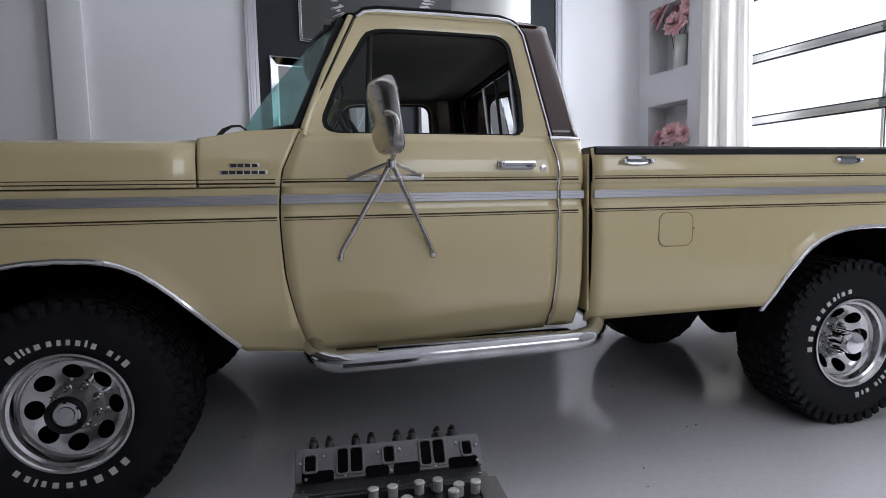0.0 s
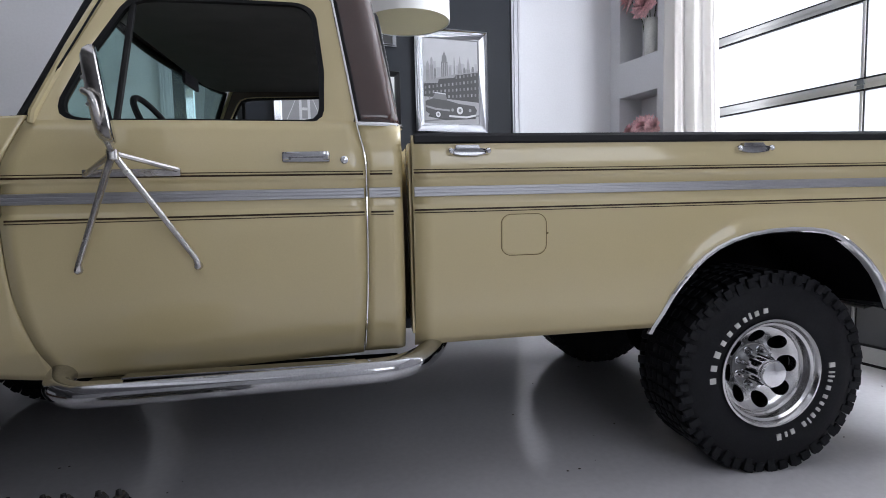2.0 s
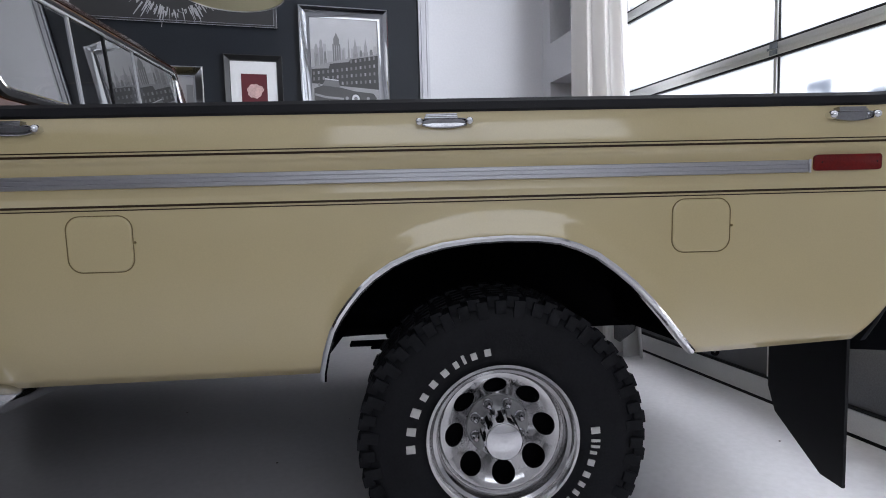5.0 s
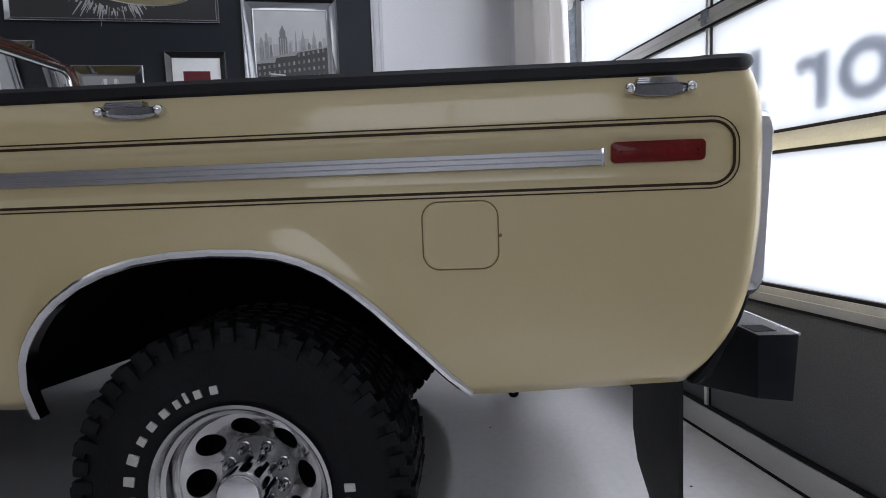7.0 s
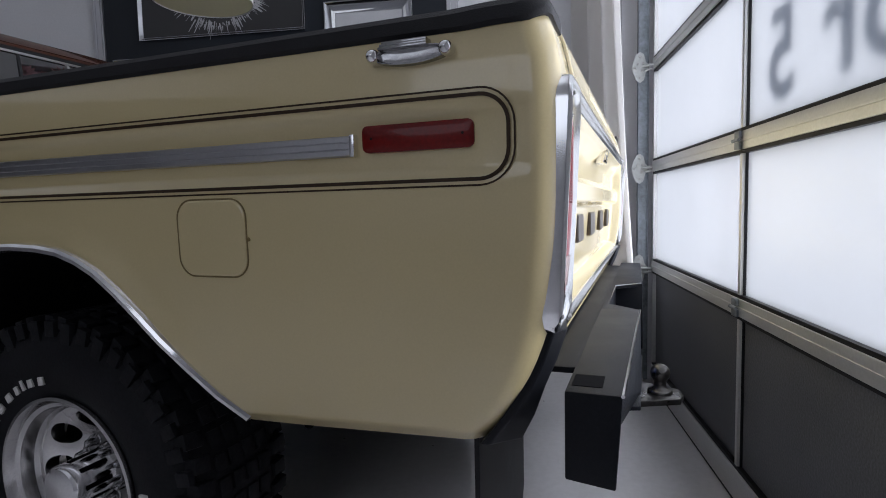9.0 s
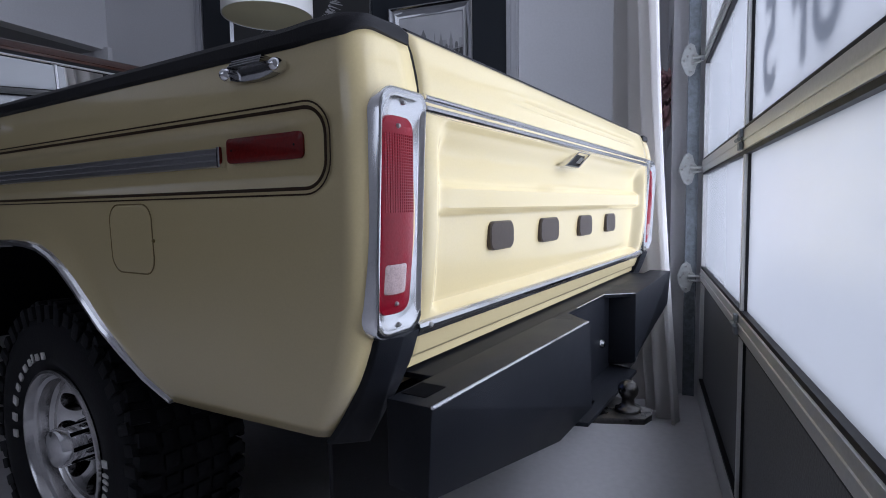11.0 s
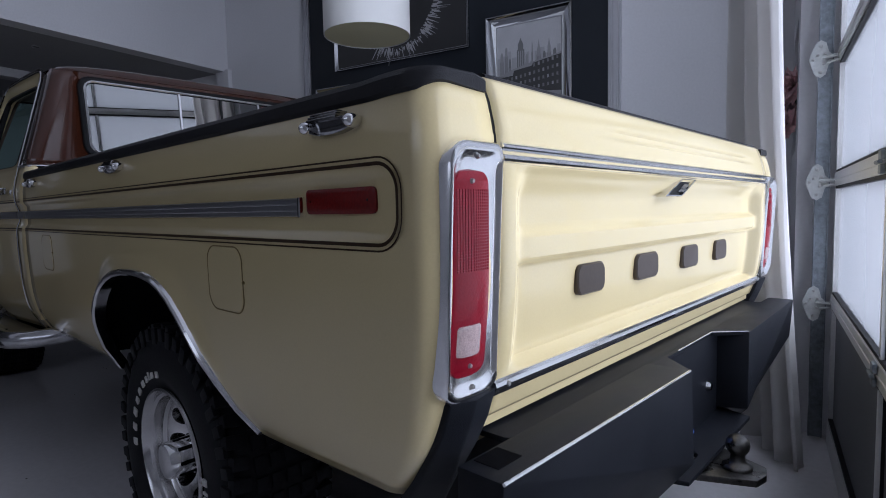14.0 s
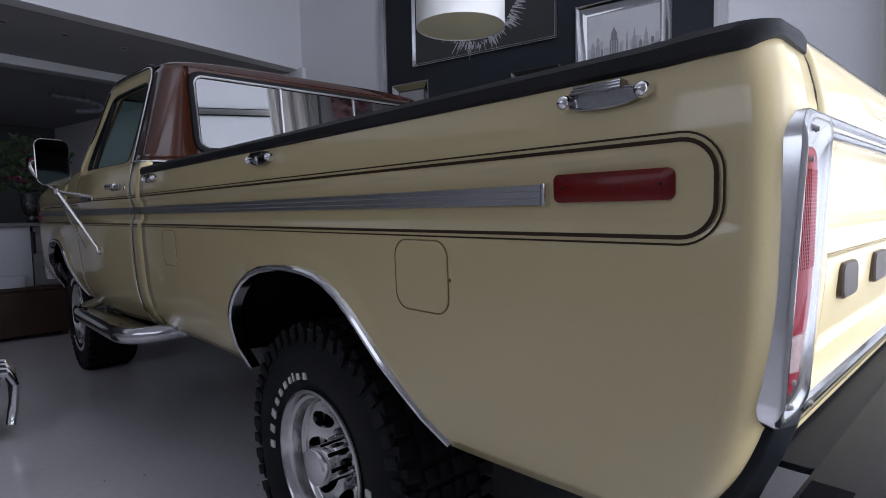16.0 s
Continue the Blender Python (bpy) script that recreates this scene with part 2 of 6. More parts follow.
def grid(bm, fn, nu, nv):
    vs = [[bm.verts.new(fn(i / (nu - 1), j / (nv - 1))) for j in range(nv)] for i in range(nu)]
    for i in range(nu - 1):
        for j in range(nv - 1):
            bm.faces.new((vs[i][j], vs[i + 1][j], vs[i + 1][j + 1], vs[i][j + 1]))
    return bm


def thicken(ob, t, offset=-1.0):
    md = ob.modifiers.new("thickness", "SOLIDIFY")
    md.thickness, md.offset = t, offset
    return ob


def curve(pts):
    """A smooth function through (key, value) pairs."""
    xs, ys = [p[0] for p in pts], [p[1] for p in pts]
    ms = []
    for i in range(len(xs)):
        if i in (0, len(xs) - 1):
            j = 0 if i == 0 else len(xs) - 2
            ms.append((ys[j + 1] - ys[j]) / (xs[j + 1] - xs[j]))
        else:
            d0, d1 = (ys[i] - ys[i - 1]) / (xs[i] - xs[i - 1]), (ys[i + 1] - ys[i]) / (xs[i + 1] - xs[i])
            ms.append(0 if d0 * d1 <= 0 else 2 * d0 * d1 / (d0 + d1))

    def f(x):
        if x <= xs[0]:
            return ys[0]
        if x >= xs[-1]:
            return ys[-1]
        k = next(i for i in range(len(xs) - 1) if x <= xs[i + 1])
        h = xs[k + 1] - xs[k]
        t = (x - xs[k]) / h
        return (1 + 2 * t) * (1 - t) ** 2 * ys[k] + t * (1 - t) ** 2 * h * ms[k] + t * t * (3 - 2 * t) * ys[k + 1] + t * t * (t - 1) * h * ms[k + 1]
    return f


def ease(t):
    t = max(0.0, min(1.0, t))
    return t * t * (3 - 2 * t)


# ---------- the pickup truck ----------
# x runs from nose to tail with the front axle at 0; the driver's flank lies at y = 0, the other at WIDTH
WIDTH, BASE, HUB_Z = 2.0, 3.378, 0.41
truck = thing("pickup_truck", "cream vintage pickup truck with brown roof on lifted all-terrain tyres", "truck")

FLANK = curve([(0.56, 0.105), (0.60, 0.088), (0.64, 0.062), (0.68, 0.040), (0.74, 0.022), (0.82, 0.010), (0.92, 0.004), (1.03, 0.0),
               (1.088, 0.0), (1.100, 0.004), (1.112, 0.012), (1.15, 0.014), (1.192, 0.012), (1.204, 0.004), (1.216, 0.0), (1.25, 0.0),
               (1.29, 0.004), (1.325, 0.0125), (1.36, 0.0225), (1.39, 0.0315), (1.42, 0.0405)])
FLANK_FLAT = curve([(0.56, 0.105), (0.60, 0.088), (0.64, 0.062), (0.68, 0.040), (0.74, 0.022), (0.82, 0.010), (0.92, 0.004), (1.03, 0.0),
                    (1.25, 0.0), (1.29, 0.004), (1.325, 0.0125), (1.36, 0.0225), (1.39, 0.0315), (1.42, 0.0405)])
ARCH = curve([(-0.470, 0.56), (-0.462, 0.612), (-0.422, 0.745), (-0.373, 0.822), (-0.325, 0.875), (-0.246, 0.927), (-0.167, 0.956), (-0.072, 0.974),
              (0.055, 0.979), (0.167, 0.970), (0.250, 0.943), (0.350, 0.874), (0.450, 0.775), (0.580, 0.628), (0.64, 0.56)])
ARCH_DX = [-0.470, -0.462, -0.445, -0.422, -0.400, -0.373, -0.345, -0.31, -0.26, -0.20, -0.13, -0.05, 0.04, 0.12, 0.18, 0.23, 0.28, 0.33, 0.38, 0.43, 0.48, 0.53, 0.580]
DROP = 0.018                            # the front arch sits this much lower
SILL = curve([(-0.9, 0.60), (0.6, 0.592), (0.82, 0.572), (1.84, 0.591), (2.0, 0.606), (2.9, 0.616), (3.95, 0.634), (4.45, 0.658)])


def bulge(x):
    return -0.046 * ease((1.95 - x) / 0.85)


def arch_z(x):
    for hub, dz in ((0.0, DROP), (BASE, 0.0)):
        if -0.470 < x - hub < 0.590:
            return max(SILL(x), ARCH(x - hub) - dz)
    return SILL(x)


def flank(x, z, flat=False):
    y = (FLANK_FLAT if flat else FLANK)(z) + bulge(x)
    for hub, dz in ((0.0, DROP), (BASE, 0.0)):      # the lip round each arch stands a little proud
        dx = x - hub
        if -0.62 < dx < 0.75:
            edge = ARCH(max(-0.46, min(0.58, dx))) - dz
            d = abs(z - edge) if -0.46 <= dx <= 0.58 else math.hypot(z - edge, dx - max(-0.46, min(0.58, dx)))
            y += -0.016 * ease((z - 0.68) / 0.16) * ease(1 - d / 0.09)
    return y


def mirror_bm(bm):
    for v in bm.verts:
        v.co.y = WIDTH - v.co.y
    bmesh.ops.reverse_faces(bm, faces=bm.faces)
    return bm


def both(name, make, material, parent, label="", angle=35, solid=0.0):
    """The same part on either flank."""
    out = []
    for other in (False, True):
        bm = make()
        if other:
            mirror_bm(bm)
        ob = part(name, bm, material, parent, label, angle)
        if solid:
            thicken(ob, solid)
        out.append(ob)
    return out


def levels(z0, z1):
    zs = sorted({round(z0 + (z1 - z0) * i / 26, 4) for i in range(27)} | {z for z in (1.088, 1.094, 1.100, 1.106, 1.112, 1.13, 1.15, 1.17, 1.192, 1.198, 1.204, 1.210, 1.216) if z0 < z < z1})
    return zs


def lifted(z, z0, low):
    """Height of a sheet row whose foot follows the lower edge."""
    return z if z >= 1.03 else low + (z - z0) * (1.03 - low) / (1.03 - z0)


def skin(x0, x1, z0, z1, cols=None, flat=False, ztop=None):
    """Body sheet between two edge lines (functions of height), cut by arch and sill."""
    bm = new_bm()
    zs = levels(z0, z1)
    n = len(cols) if cols else 24
    rows = []
    for i in range(n):
        col = []
        for z in zs:
            a, b = x0(z), x1(z)
            x = cols[i] if cols else a + (b - a) * i / (n - 1)
            x = min(max(x, a), b)
            zz = lifted(z, zs[0], arch_z(x))
            if ztop:
                zz = z0 + (zz - z0) * (ztop(x) - z0) / (z1 - z0)
            col.append(bm.verts.new((x, flank(x, zz, flat), zz)))
        rows.append(col)
    for i in range(n - 1):
        for j in range(len(zs) - 1):
            bm.faces.new((rows[i][j], rows[i + 1][j], rows[i + 1][j + 1], rows[i][j + 1]))
    return bm


GAP_FRONT = curve([(0.55, 0.832), (0.605, 0.822), (0.715, 0.793), (0.91, 0.758), (1.10, 0.750), (1.25, 0.764), (1.30, 0.784), (1.41, 0.832)])
GAP_REAR = curve([(0.58, 1.812), (0.604, 1.815), (0.926, 1.834), (1.242, 1.838), (1.385, 1.812)])
HOOD_Z, BELT_Z = 1.198, 1.392
fx = sorted({-0.80, -0.74, -0.66, -0.58, -0.52, -0.49, 0.60, 0.66, 0.70, 0.745, 0.80, 0.84} | set(ARCH_DX))
both("fender", lambda: skin(lambda z: -0.80, lambda z: GAP_FRONT(z) - 0.003, 0.56, HOOD_Z - 0.003, fx), CREAM, truck, solid=0.012)


COWL_Z = curve([(0.48, 1.370), (0.53, 1.377), (0.64, 1.398), (0.83, 1.408)])


def cowl_side():
    return skin(lambda z: 0.484, lambda z: GAP_FRONT(z) - 0.003, HOOD_Z + 0.003, 1.408, ztop=COWL_Z)


both("cowl_panel", cowl_side, CREAM, truck, solid=0.012)


def hood_bm():
    """Hood that wraps over both flanks: down to the seam at HOOD_Z."""
    def fn(a, b):
        x = -0.80 + b * (0.478 + 0.80)
        s = a * 2 - 1                    # across
        prof = [(-1.0, 0.0, HOOD_Z + 0.003), (-0.93, 0.0, 1.25), (-0.86, 0.006, 1.318), (-0.80, 0.03, 1.354), (-0.72, 0.09, 1.373), (-0.5, 0.22, 1.378), (0.0, 1.0, 1.400)]
        t = -abs(s)
        k = next(i for i in range(len(prof) - 1) if t <= prof[i + 1][0])
        f = (t - prof[k][0]) / (prof[k + 1][0] - prof[k][0])
        y = prof[k][1] + f * (prof[k + 1][1] - prof[k][1])
        z = prof[k][2] + f * (prof[k + 1][2] - prof[k][2])
        y += bulge(x) * (1 - ease(y / 0.3))
        z -= 0.03 * ease((-0.45 - x) / 0.4)
        return (x, y if s < 0 else WIDTH - y, z)
    bm = new_bm()
    grid(bm, fn, 61, 12)
    bmesh.ops.reverse_faces(bm, faces=bm.faces)
    return bm


thicken(part("hood", hood_bm(), CREAM, truck), 0.012)


def cowl_top():
    def fn(a, b):
        c = 1 - abs(a * 2 - 1) ** 2.4
        x0, x1 = 0.484, 0.835 - 0.25 * c
        x = x0 + (x1 - x0) * b
        y0 = flank(x, COWL_Z(x))
        y = y0 + a * (WIDTH - 2 * y0)
        return (x, y, COWL_Z(x) + 0.022 * min(1, c * 2))
    bm = grid(new_bm(), fn, 41, 6)
    bmesh.ops.reverse_faces(bm, faces=bm.faces)
    return bm


thicken(part("cowl", cowl_top(), CREAM, truck), 0.01)


# doors: lower sheet, window frame, trims
def cab_y(x, z):
    """Flank of the greenhouse above the belt, leaning inwards."""
    return 0.030 + (z - 1.385) * 0.30 + bulge(x)


WINDOW = [(0.99, 1.391), (0.943, 1.398), (0.915, 1.420), (0.912, 1.455), (0.969, 1.590), (1.072, 1.768), (1.092, 1.792), (1.128, 1.806), (1.19, 1.811), (1.62, 1.814),
          (1.660, 1.802), (1.684, 1.770), (1.706, 1.57), (1.703, 1.425), (1.690, 1.398), (1.655, 1.391)]
FRAME = [(0.838, 1.390), (0.846, 1.415), (1.055, 1.850), (1.085, 1.872), (1.14, 1.878), (1.64, 1.882), (1.705, 1.868), (1.742, 1.82), (1.812, 1.390)]


def ring_points(poly, centre, n):
    out = []
    for k in range(n):
        d = Vector((math.cos(k * math.tau / n), math.sin(k * math.tau / n)))
        best = None
        for (ax, az), (bx, bz) in zip(poly, poly[1:] + poly[:1]):
            e = Vector((bx - ax, bz - az))
            den = d.x * e.y - d.y * e.x
            if abs(den) < 1e-9:
                continue
            w = Vector((ax - centre[0], az - centre[1]))
            t, s = (w.x * e.y - w.y * e.x) / den, (w.x * d.y - w.y * d.x) / den
            if t > 0 and -1e-6 <= s <= 1 + 1e-6 and (best is None or t < best):
                best = t
        out.append((centre[0] + d.x * best, centre[1] + d.y * best))
    return out


def frame_ring(outer, inner, yf, depth, n=120, centre=(1.33, 1.60), bow=0.0):
    o, i = ring_points(outer, centre, n), ring_points(inner, centre, n)
    bm = new_bm()
    rings = []
    for f in (0.0, 0.3, 0.6, 0.85, 1.0):
        dip = bow * f * f
        rings.append([(a[0] + (b[0] - a[0]) * f, yf(a[0] + (b[0] - a[0]) * f, a[1] + (b[1] - a[1]) * f) + dip, a[1] + (b[1] - a[1]) * f) for a, b in zip(o, i)])
    rings.append([(p[0], yf(p[0], p[1]) + bow + depth, p[1]) for p in i])
    rings.append([(p[0], yf(p[0], p[1]) + depth, p[1]) for p in o])
    strip(bm, rings, close=True, cap=False)
    return bm


def grow(poly, d, centre=(1.33, 1.60)):
    out = []
    for x, z in poly:
        v = Vector((x - centre[0], z - centre[1]))
        out.append((x + v.x / max(v.length, 1e-6) * d, z + v.y / max(v.length, 1e-6) * d))
    return out


doors = []
for other in (False, True):
    flip = mirror_bm if other else (lambda b: b)
    lower = skin(lambda z: GAP_FRONT(z) + 0.003, lambda z: GAP_REAR(z) - 0.004, 0.575, BELT_Z)
    door = thicken(part("door", flip(lower), CREAM, truck), 0.03)
    doors.append(door)
    part("window_frame", flip(frame_ring(FRAME, WINDOW, cab_y, 0.035, bow=0.012)), CREAM, door)
    part("window_gasket", flip(frame_ring(grow(WINDOW, 0.004), grow(WINDOW, -0.014), lambda x, z: cab_y(x, z) + 0.010, 0.02)), GASKET, door, "black rubber window gasket")
    part("inner_trim", flip(frame_ring(grow(FRAME, -0.004), grow(WINDOW, 0.003), lambda x, z: cab_y(x, z) + 0.052, 0.012)), VINYL, door, "dark inner door trim")
    # vent window post and its small pane
    post = tube(new_bm(), [(1.075, cab_y(1.07, 1.40) + 0.02, 1.392), (1.105, cab_y(1.1, 1.79) + 0.02, 1.785)], 0.011, 8)
    part("vent_post", flip(post), GASKET, door)
    vent = new_bm()
    vp = [(0.925, 1.405), (1.07, 1.398), (1.10, 1.79), (0.975, 1.59), (0.92, 1.46)]
    vent.faces.new([vent.verts.new((x, cab_y(x, z) + 0.022, z)) for x, z in vp])
    ob = part("vent_pane", flip(vent), SIDEGLASS, door)
    ob.visible_shadow = False
    # pull handle with key lock
    hb = new_bm()
    box(hb, (1.572, flank(1.6, 1.27) - 0.010, 1.256), (1.722, flank(1.6, 1.27) + 0.004, 1.290), 0.008)
    box(hb, (1.585, flank(1.6, 1.27) - 0.040, 1.270), (1.712, flank(1.6, 1.27) - 0.022, 1.288), 0.007)
    box(hb, (1.578, flank(1.6, 1.27) - 0.036, 1.262), (1.596, flank(1.6, 1.27) - 0.004, 1.288), 0.005)
    box(hb, (1.702, flank(1.6, 1.27) - 0.036, 1.262), (1.720, flank(1.6, 1.27) - 0.004, 1.288), 0.005)
    part("handle", flip(hb), DARKCHROME, door, "chrome pull handle")
    part("key_lock", flip(lathe(new_bm(), [(0.0001, -0.007), (0.010, -0.006), (0.013, -0.003), (0.013, 0.006), (0.0001, 0.006)], 20, (1.768, flank(1.768, 1.263), 1.263))), CHROME, door)
    edge = new_bm()
    tube(edge, [(GAP_REAR(z), flank(GAP_REAR(z), z) - 0.003, z) for z in [0.60 + 0.785 * k / 30 for k in range(31)]], 0.0034, 6)
    part("edge_guard", flip(edge), CHROME, door, "chrome edge guard")


# cab corner behind the door, rear wall, roof
def rear_x(z):
    return 1.962 - max(0.0, z - 1.385) * 0.17


def cab_corner():
    bm = new_bm()
    zs = levels(0.585, 1.385)
    cols = [0, 0.3, 0.6, 0.8] + [1 + i for i in range(7)]
    rows = []
    for cidx in cols:
        col = []
        for z in zs:
            a, r = GAP_REAR(z) + 0.004, 0.045
            zz = max(z, SILL(1.9))
            if cidx <= 1:
                x = a + (1.962 - r - a) * cidx
                y = flank(x, zz)
            else:
                th = (cidx - 1) / 6 * math.pi / 2
                x = 1.962 - r + r * math.sin(th)
                y = flank(1.93, zz) + r * (1 - math.cos(th))
            col.append(bm.verts.new((x, y, zz)))
        rows.append(col)
    for i in range(len(rows) - 1):
        for j in range(len(zs) - 1):
            bm.faces.new((rows[i][j], rows[i + 1][j], rows[i + 1][j + 1], rows[i][j + 1]))
    return bm


both("cab_corner", cab_corner, CREAM, truck, solid=0.012)
part("rear_wall", boxes(((1.935, 0.10, 0.66), (1.958, WIDTH - 0.10, 1.385))), CREAM, truck)

PILLAR_FRONT = curve([(1.385, 1.816), (1.80, 1.749), (1.83, 1.738), (1.87, 1.70)])


def c_pillar():
    bm = new_bm()
    rows = []
    zs = [1.388 + (1.87 - 1.388) * j / 14 for j in range(15)]
    cols = [0, 0.25, 0.5, 0.75] + [1 + i for i in range(9)] + [10.0]
    for cidx in cols:
        col = []
        for z in zs:
            a, r, xr = PILLAR_FRONT(z), 0.055, rear_x(z)
            y0 = cab_y(1.93, z)
            if cidx <= 1:
                x = a + (xr - r - a) * cidx
                y = cab_y(x, z)
            elif cidx < 10:
                th = (cidx - 1) / 8 * math.pi / 2
                x, y = xr - r + r * math.sin(th), y0 + r * (1 - math.cos(th)) * 1.2
            else:
                x, y = xr, 0.285
            col.append(bm.verts.new((x, y, z)))
        rows.append(col)
    for i in range(len(rows) - 1):
        for j in range(len(zs) - 1):
            bm.faces.new((rows[i][j], rows[i + 1][j], rows[i + 1][j + 1], rows[i][j + 1]))
    return bm


both("rear_pillar", c_pillar, BROWN, truck, "glossy brown rear pillar", solid=0.012)


def roof():
    def fn(a, b):
        p, q = a * 2 - 1, b * 2 - 1
        x0, x1 = 1.020 - 0.19 * (1 - abs(p) ** 2.2), 1.884
        x = x0 + (x1 - x0) * b
        e = max(0.0, min(1.0, (x - (x1 - 0.075)) / 0.075))
        y = 1.0 + p * (1.0 - cab_y(x, 1.868) + 0.003 - 0.10 * (1 - math.sqrt(max(0.0, 1 - e * e))))
        z = 1.866 + 0.070 * (1 - abs(p) ** 4) ** 0.55 * (1 - abs(q) ** 6) ** 0.5
        return (x, y, z)
    bm = grid(new_bm(), fn, 41, 33)
    bmesh.ops.reverse_faces(bm, faces=bm.faces)
    bmesh.ops.recalc_face_normals(bm, faces=bm.faces)
    return bm


part("roof", roof(), BROWN, truck, "brown painted cab roof", 60)
part("headliner", boxes(((0.93, 0.20, 1.838), (1.86, WIDTH - 0.20, 1.862)), bevel=0.006), HEADLINER, truck, "dark cloth headliner")


def rear_frame():
    bm = new_bm()
    box(bm, (1.878, 0.28, 1.828), (1.890, WIDTH - 0.28, 1.870))
    box(bm, (1.940, 0.28, 1.386), (1.952, WIDTH - 0.28, 1.448))
    for v in bm.verts:
        if v.co.z > 1.8:
            v.co.x = rear_x(v.co.z) - (0.012 if v.co.x < 1.885 else 0.0)
        else:
            v.co.x = rear_x(v.co.z) - (0.012 if v.co.x < 1.945 else 0.0)
    return bm


part("rear_panel", rear_frame(), BROWN, truck)


def rounded(y0, y1, z0, z1, r, n=6):
    out = []
    for cy, cz, a0 in ((y1 - r, z1 - r, 0), (y0 + r, z1 - r, 90), (y0 + r, z0 + r, 180), (y1 - r, z0 + r, 270)):
        for k in range(n + 1):
            a = radians(a0 + 90 * k / n)
            out.append((cy + r * math.cos(a), cz + r * math.sin(a)))
    return out


def ring_bar(pts3, r, flat=1.0, seg=8):
    return tube(new_bm(), pts3, r, seg, close=True, flat=flat)


rw = rounded(0.283, WIDTH - 0.283, 1.446, 1.833, 0.05)
rear_window = part("rear_window", ring_bar([(rear_x(z) + 0.004, y, z) for y, z in rw], 0.016), GASKET, truck, "sliding rear window in a black gasket")
part("bright_trim", ring_bar([(rear_x(z) + 0.014, y, z) for y, z in rounded(0.296, WIDTH - 0.296, 1.459, 1.820, 0.045)], 0.008), POLISHED, rear_window, "bright metal window trim")
for y in (0.76, 1.0, 1.24):
    post = boxes(((-0.008, y - 0.005, 1.46), (0.006, y + 0.005, 1.82)))
    for v in post.verts:
        v.co.x += rear_x(1.64) - 0.11 * (v.co.z - 1.64)
    part("slider_post", post, TRIM if y != 1.0 else GASKET, rear_window)
gp = new_bm()
gp.faces.new([gp.verts.new((rear_x(1.64) - 0.11 * (z - 1.64), y, z)) for y, z in rw])
part("pane", gp, REARGLASS, rear_window).visible_shadow = False

# windscreen, its gasket and pillars
WS_BOTTOM = [(0.818 - 0.34 * (1 - abs(a) ** 2.0), 1.0 + a * 0.990, 1.418 - 0.008 * (1 - abs(a))) for a in [k / 12 - 1 for k in range(25)]]
WS_TOP = [(0.996 - 0.15 * (1 - abs(a) ** 2.0), 1.0 + a * 0.862, 1.838 + 0.030 * (1 - a * a)) for a in [k / 12 - 1 for k in range(25)]]
ws = new_bm()
grid(ws, lambda a, b: Vector(WS_BOTTOM[round(a * 24)]).lerp(Vector(WS_TOP[round(a * 24)]), b) - Vector((0.14 * b * (1 - b) * (1 - (2 * a - 1) ** 2), 0, 0)), 25, 10)
bmesh.ops.reverse_faces(ws, faces=ws.faces)
windscreen = part("windscreen", ws, CARGLASS, truck, "green-tinted curved windscreen")
windscreen.visible_shadow = False
part("gasket", ring_bar(WS_BOTTOM + [tuple(Vector(WS_BOTTOM[-1]).lerp(Vector(WS_TOP[-1]), t)) for t in (0.25, 0.5, 0.75)] + WS_TOP[::-1]
                        + [tuple(Vector(WS_TOP[0]).lerp(Vector(WS_BOTTOM[0]), t)) for t in (0.25, 0.5, 0.75)], 0.015), GASKET, windscreen, "black windscreen gasket")
for y in (0.43, 1.12):
    foot = 0.818 - 0.34 * (1 - ((y - 1.0) / 0.99) ** 2) - 0.585      # follows the bow of the glass
    wb = tube(new_bm(), [(0.466 + foot, y, 1.404), (0.476 + foot, y, 1.428), (0.496 + foot, y + 0.005, 1.454), (0.528 + foot, y + 0.02, 1.474), (0.558 + foot, y + 0.05, 1.480), (0.585 + foot, y + 0.11, 1.464)], [0.009, 0.011, 0.010, 0.006, 0.005, 0.004], 8)
    wiper = part("wiper", wb, GASKET, truck, "black wiper arm and blade", 60)
    part("blade", tube(new_bm(), [(0.818 - 0.34 * (1 - ((v - 1.0) / 0.99) ** 2) - 0.020, v, 1.436) for v in (y + 0.02, y + 0.14, y + 0.26, y + 0.38)], 0.006, 6), GASKET, wiper)


def a_pillar():
    bm = new_bm()
    tube(bm, [(0.843, 0.040 + bulge(0.8), 1.385), (0.850, 0.040 + bulge(0.8), 1.418), (0.931, cab_y(0.9, 1.63) + 0.008, 1.63), (1.036, cab_y(1.0, 1.85) + 0.008, 1.852)], 0.015, 10)
    return bm


both("windscreen_pillar", a_pillar, CREAM, truck)


def drip_trim():
    pts = [(0.838, cab_y(0.84, 1.40) - 0.004, 1.398)]
    for x, z in ((0.846, 1.415), (0.95, 1.632), (1.055, 1.850), (1.085, 1.874), (1.14, 1.882), (1.40, 1.885), (1.64, 1.886), (1.69, 1.878), (1.722, 1.858), (1.744, 1.82), (1.78, 1.60), (1.814, 1.388)):
        pts.append((x, cab_y(x, z) - 0.003, z))
    bm = new_bm()
    tube(bm, pts[3:], 0.006, 6)
    return bm


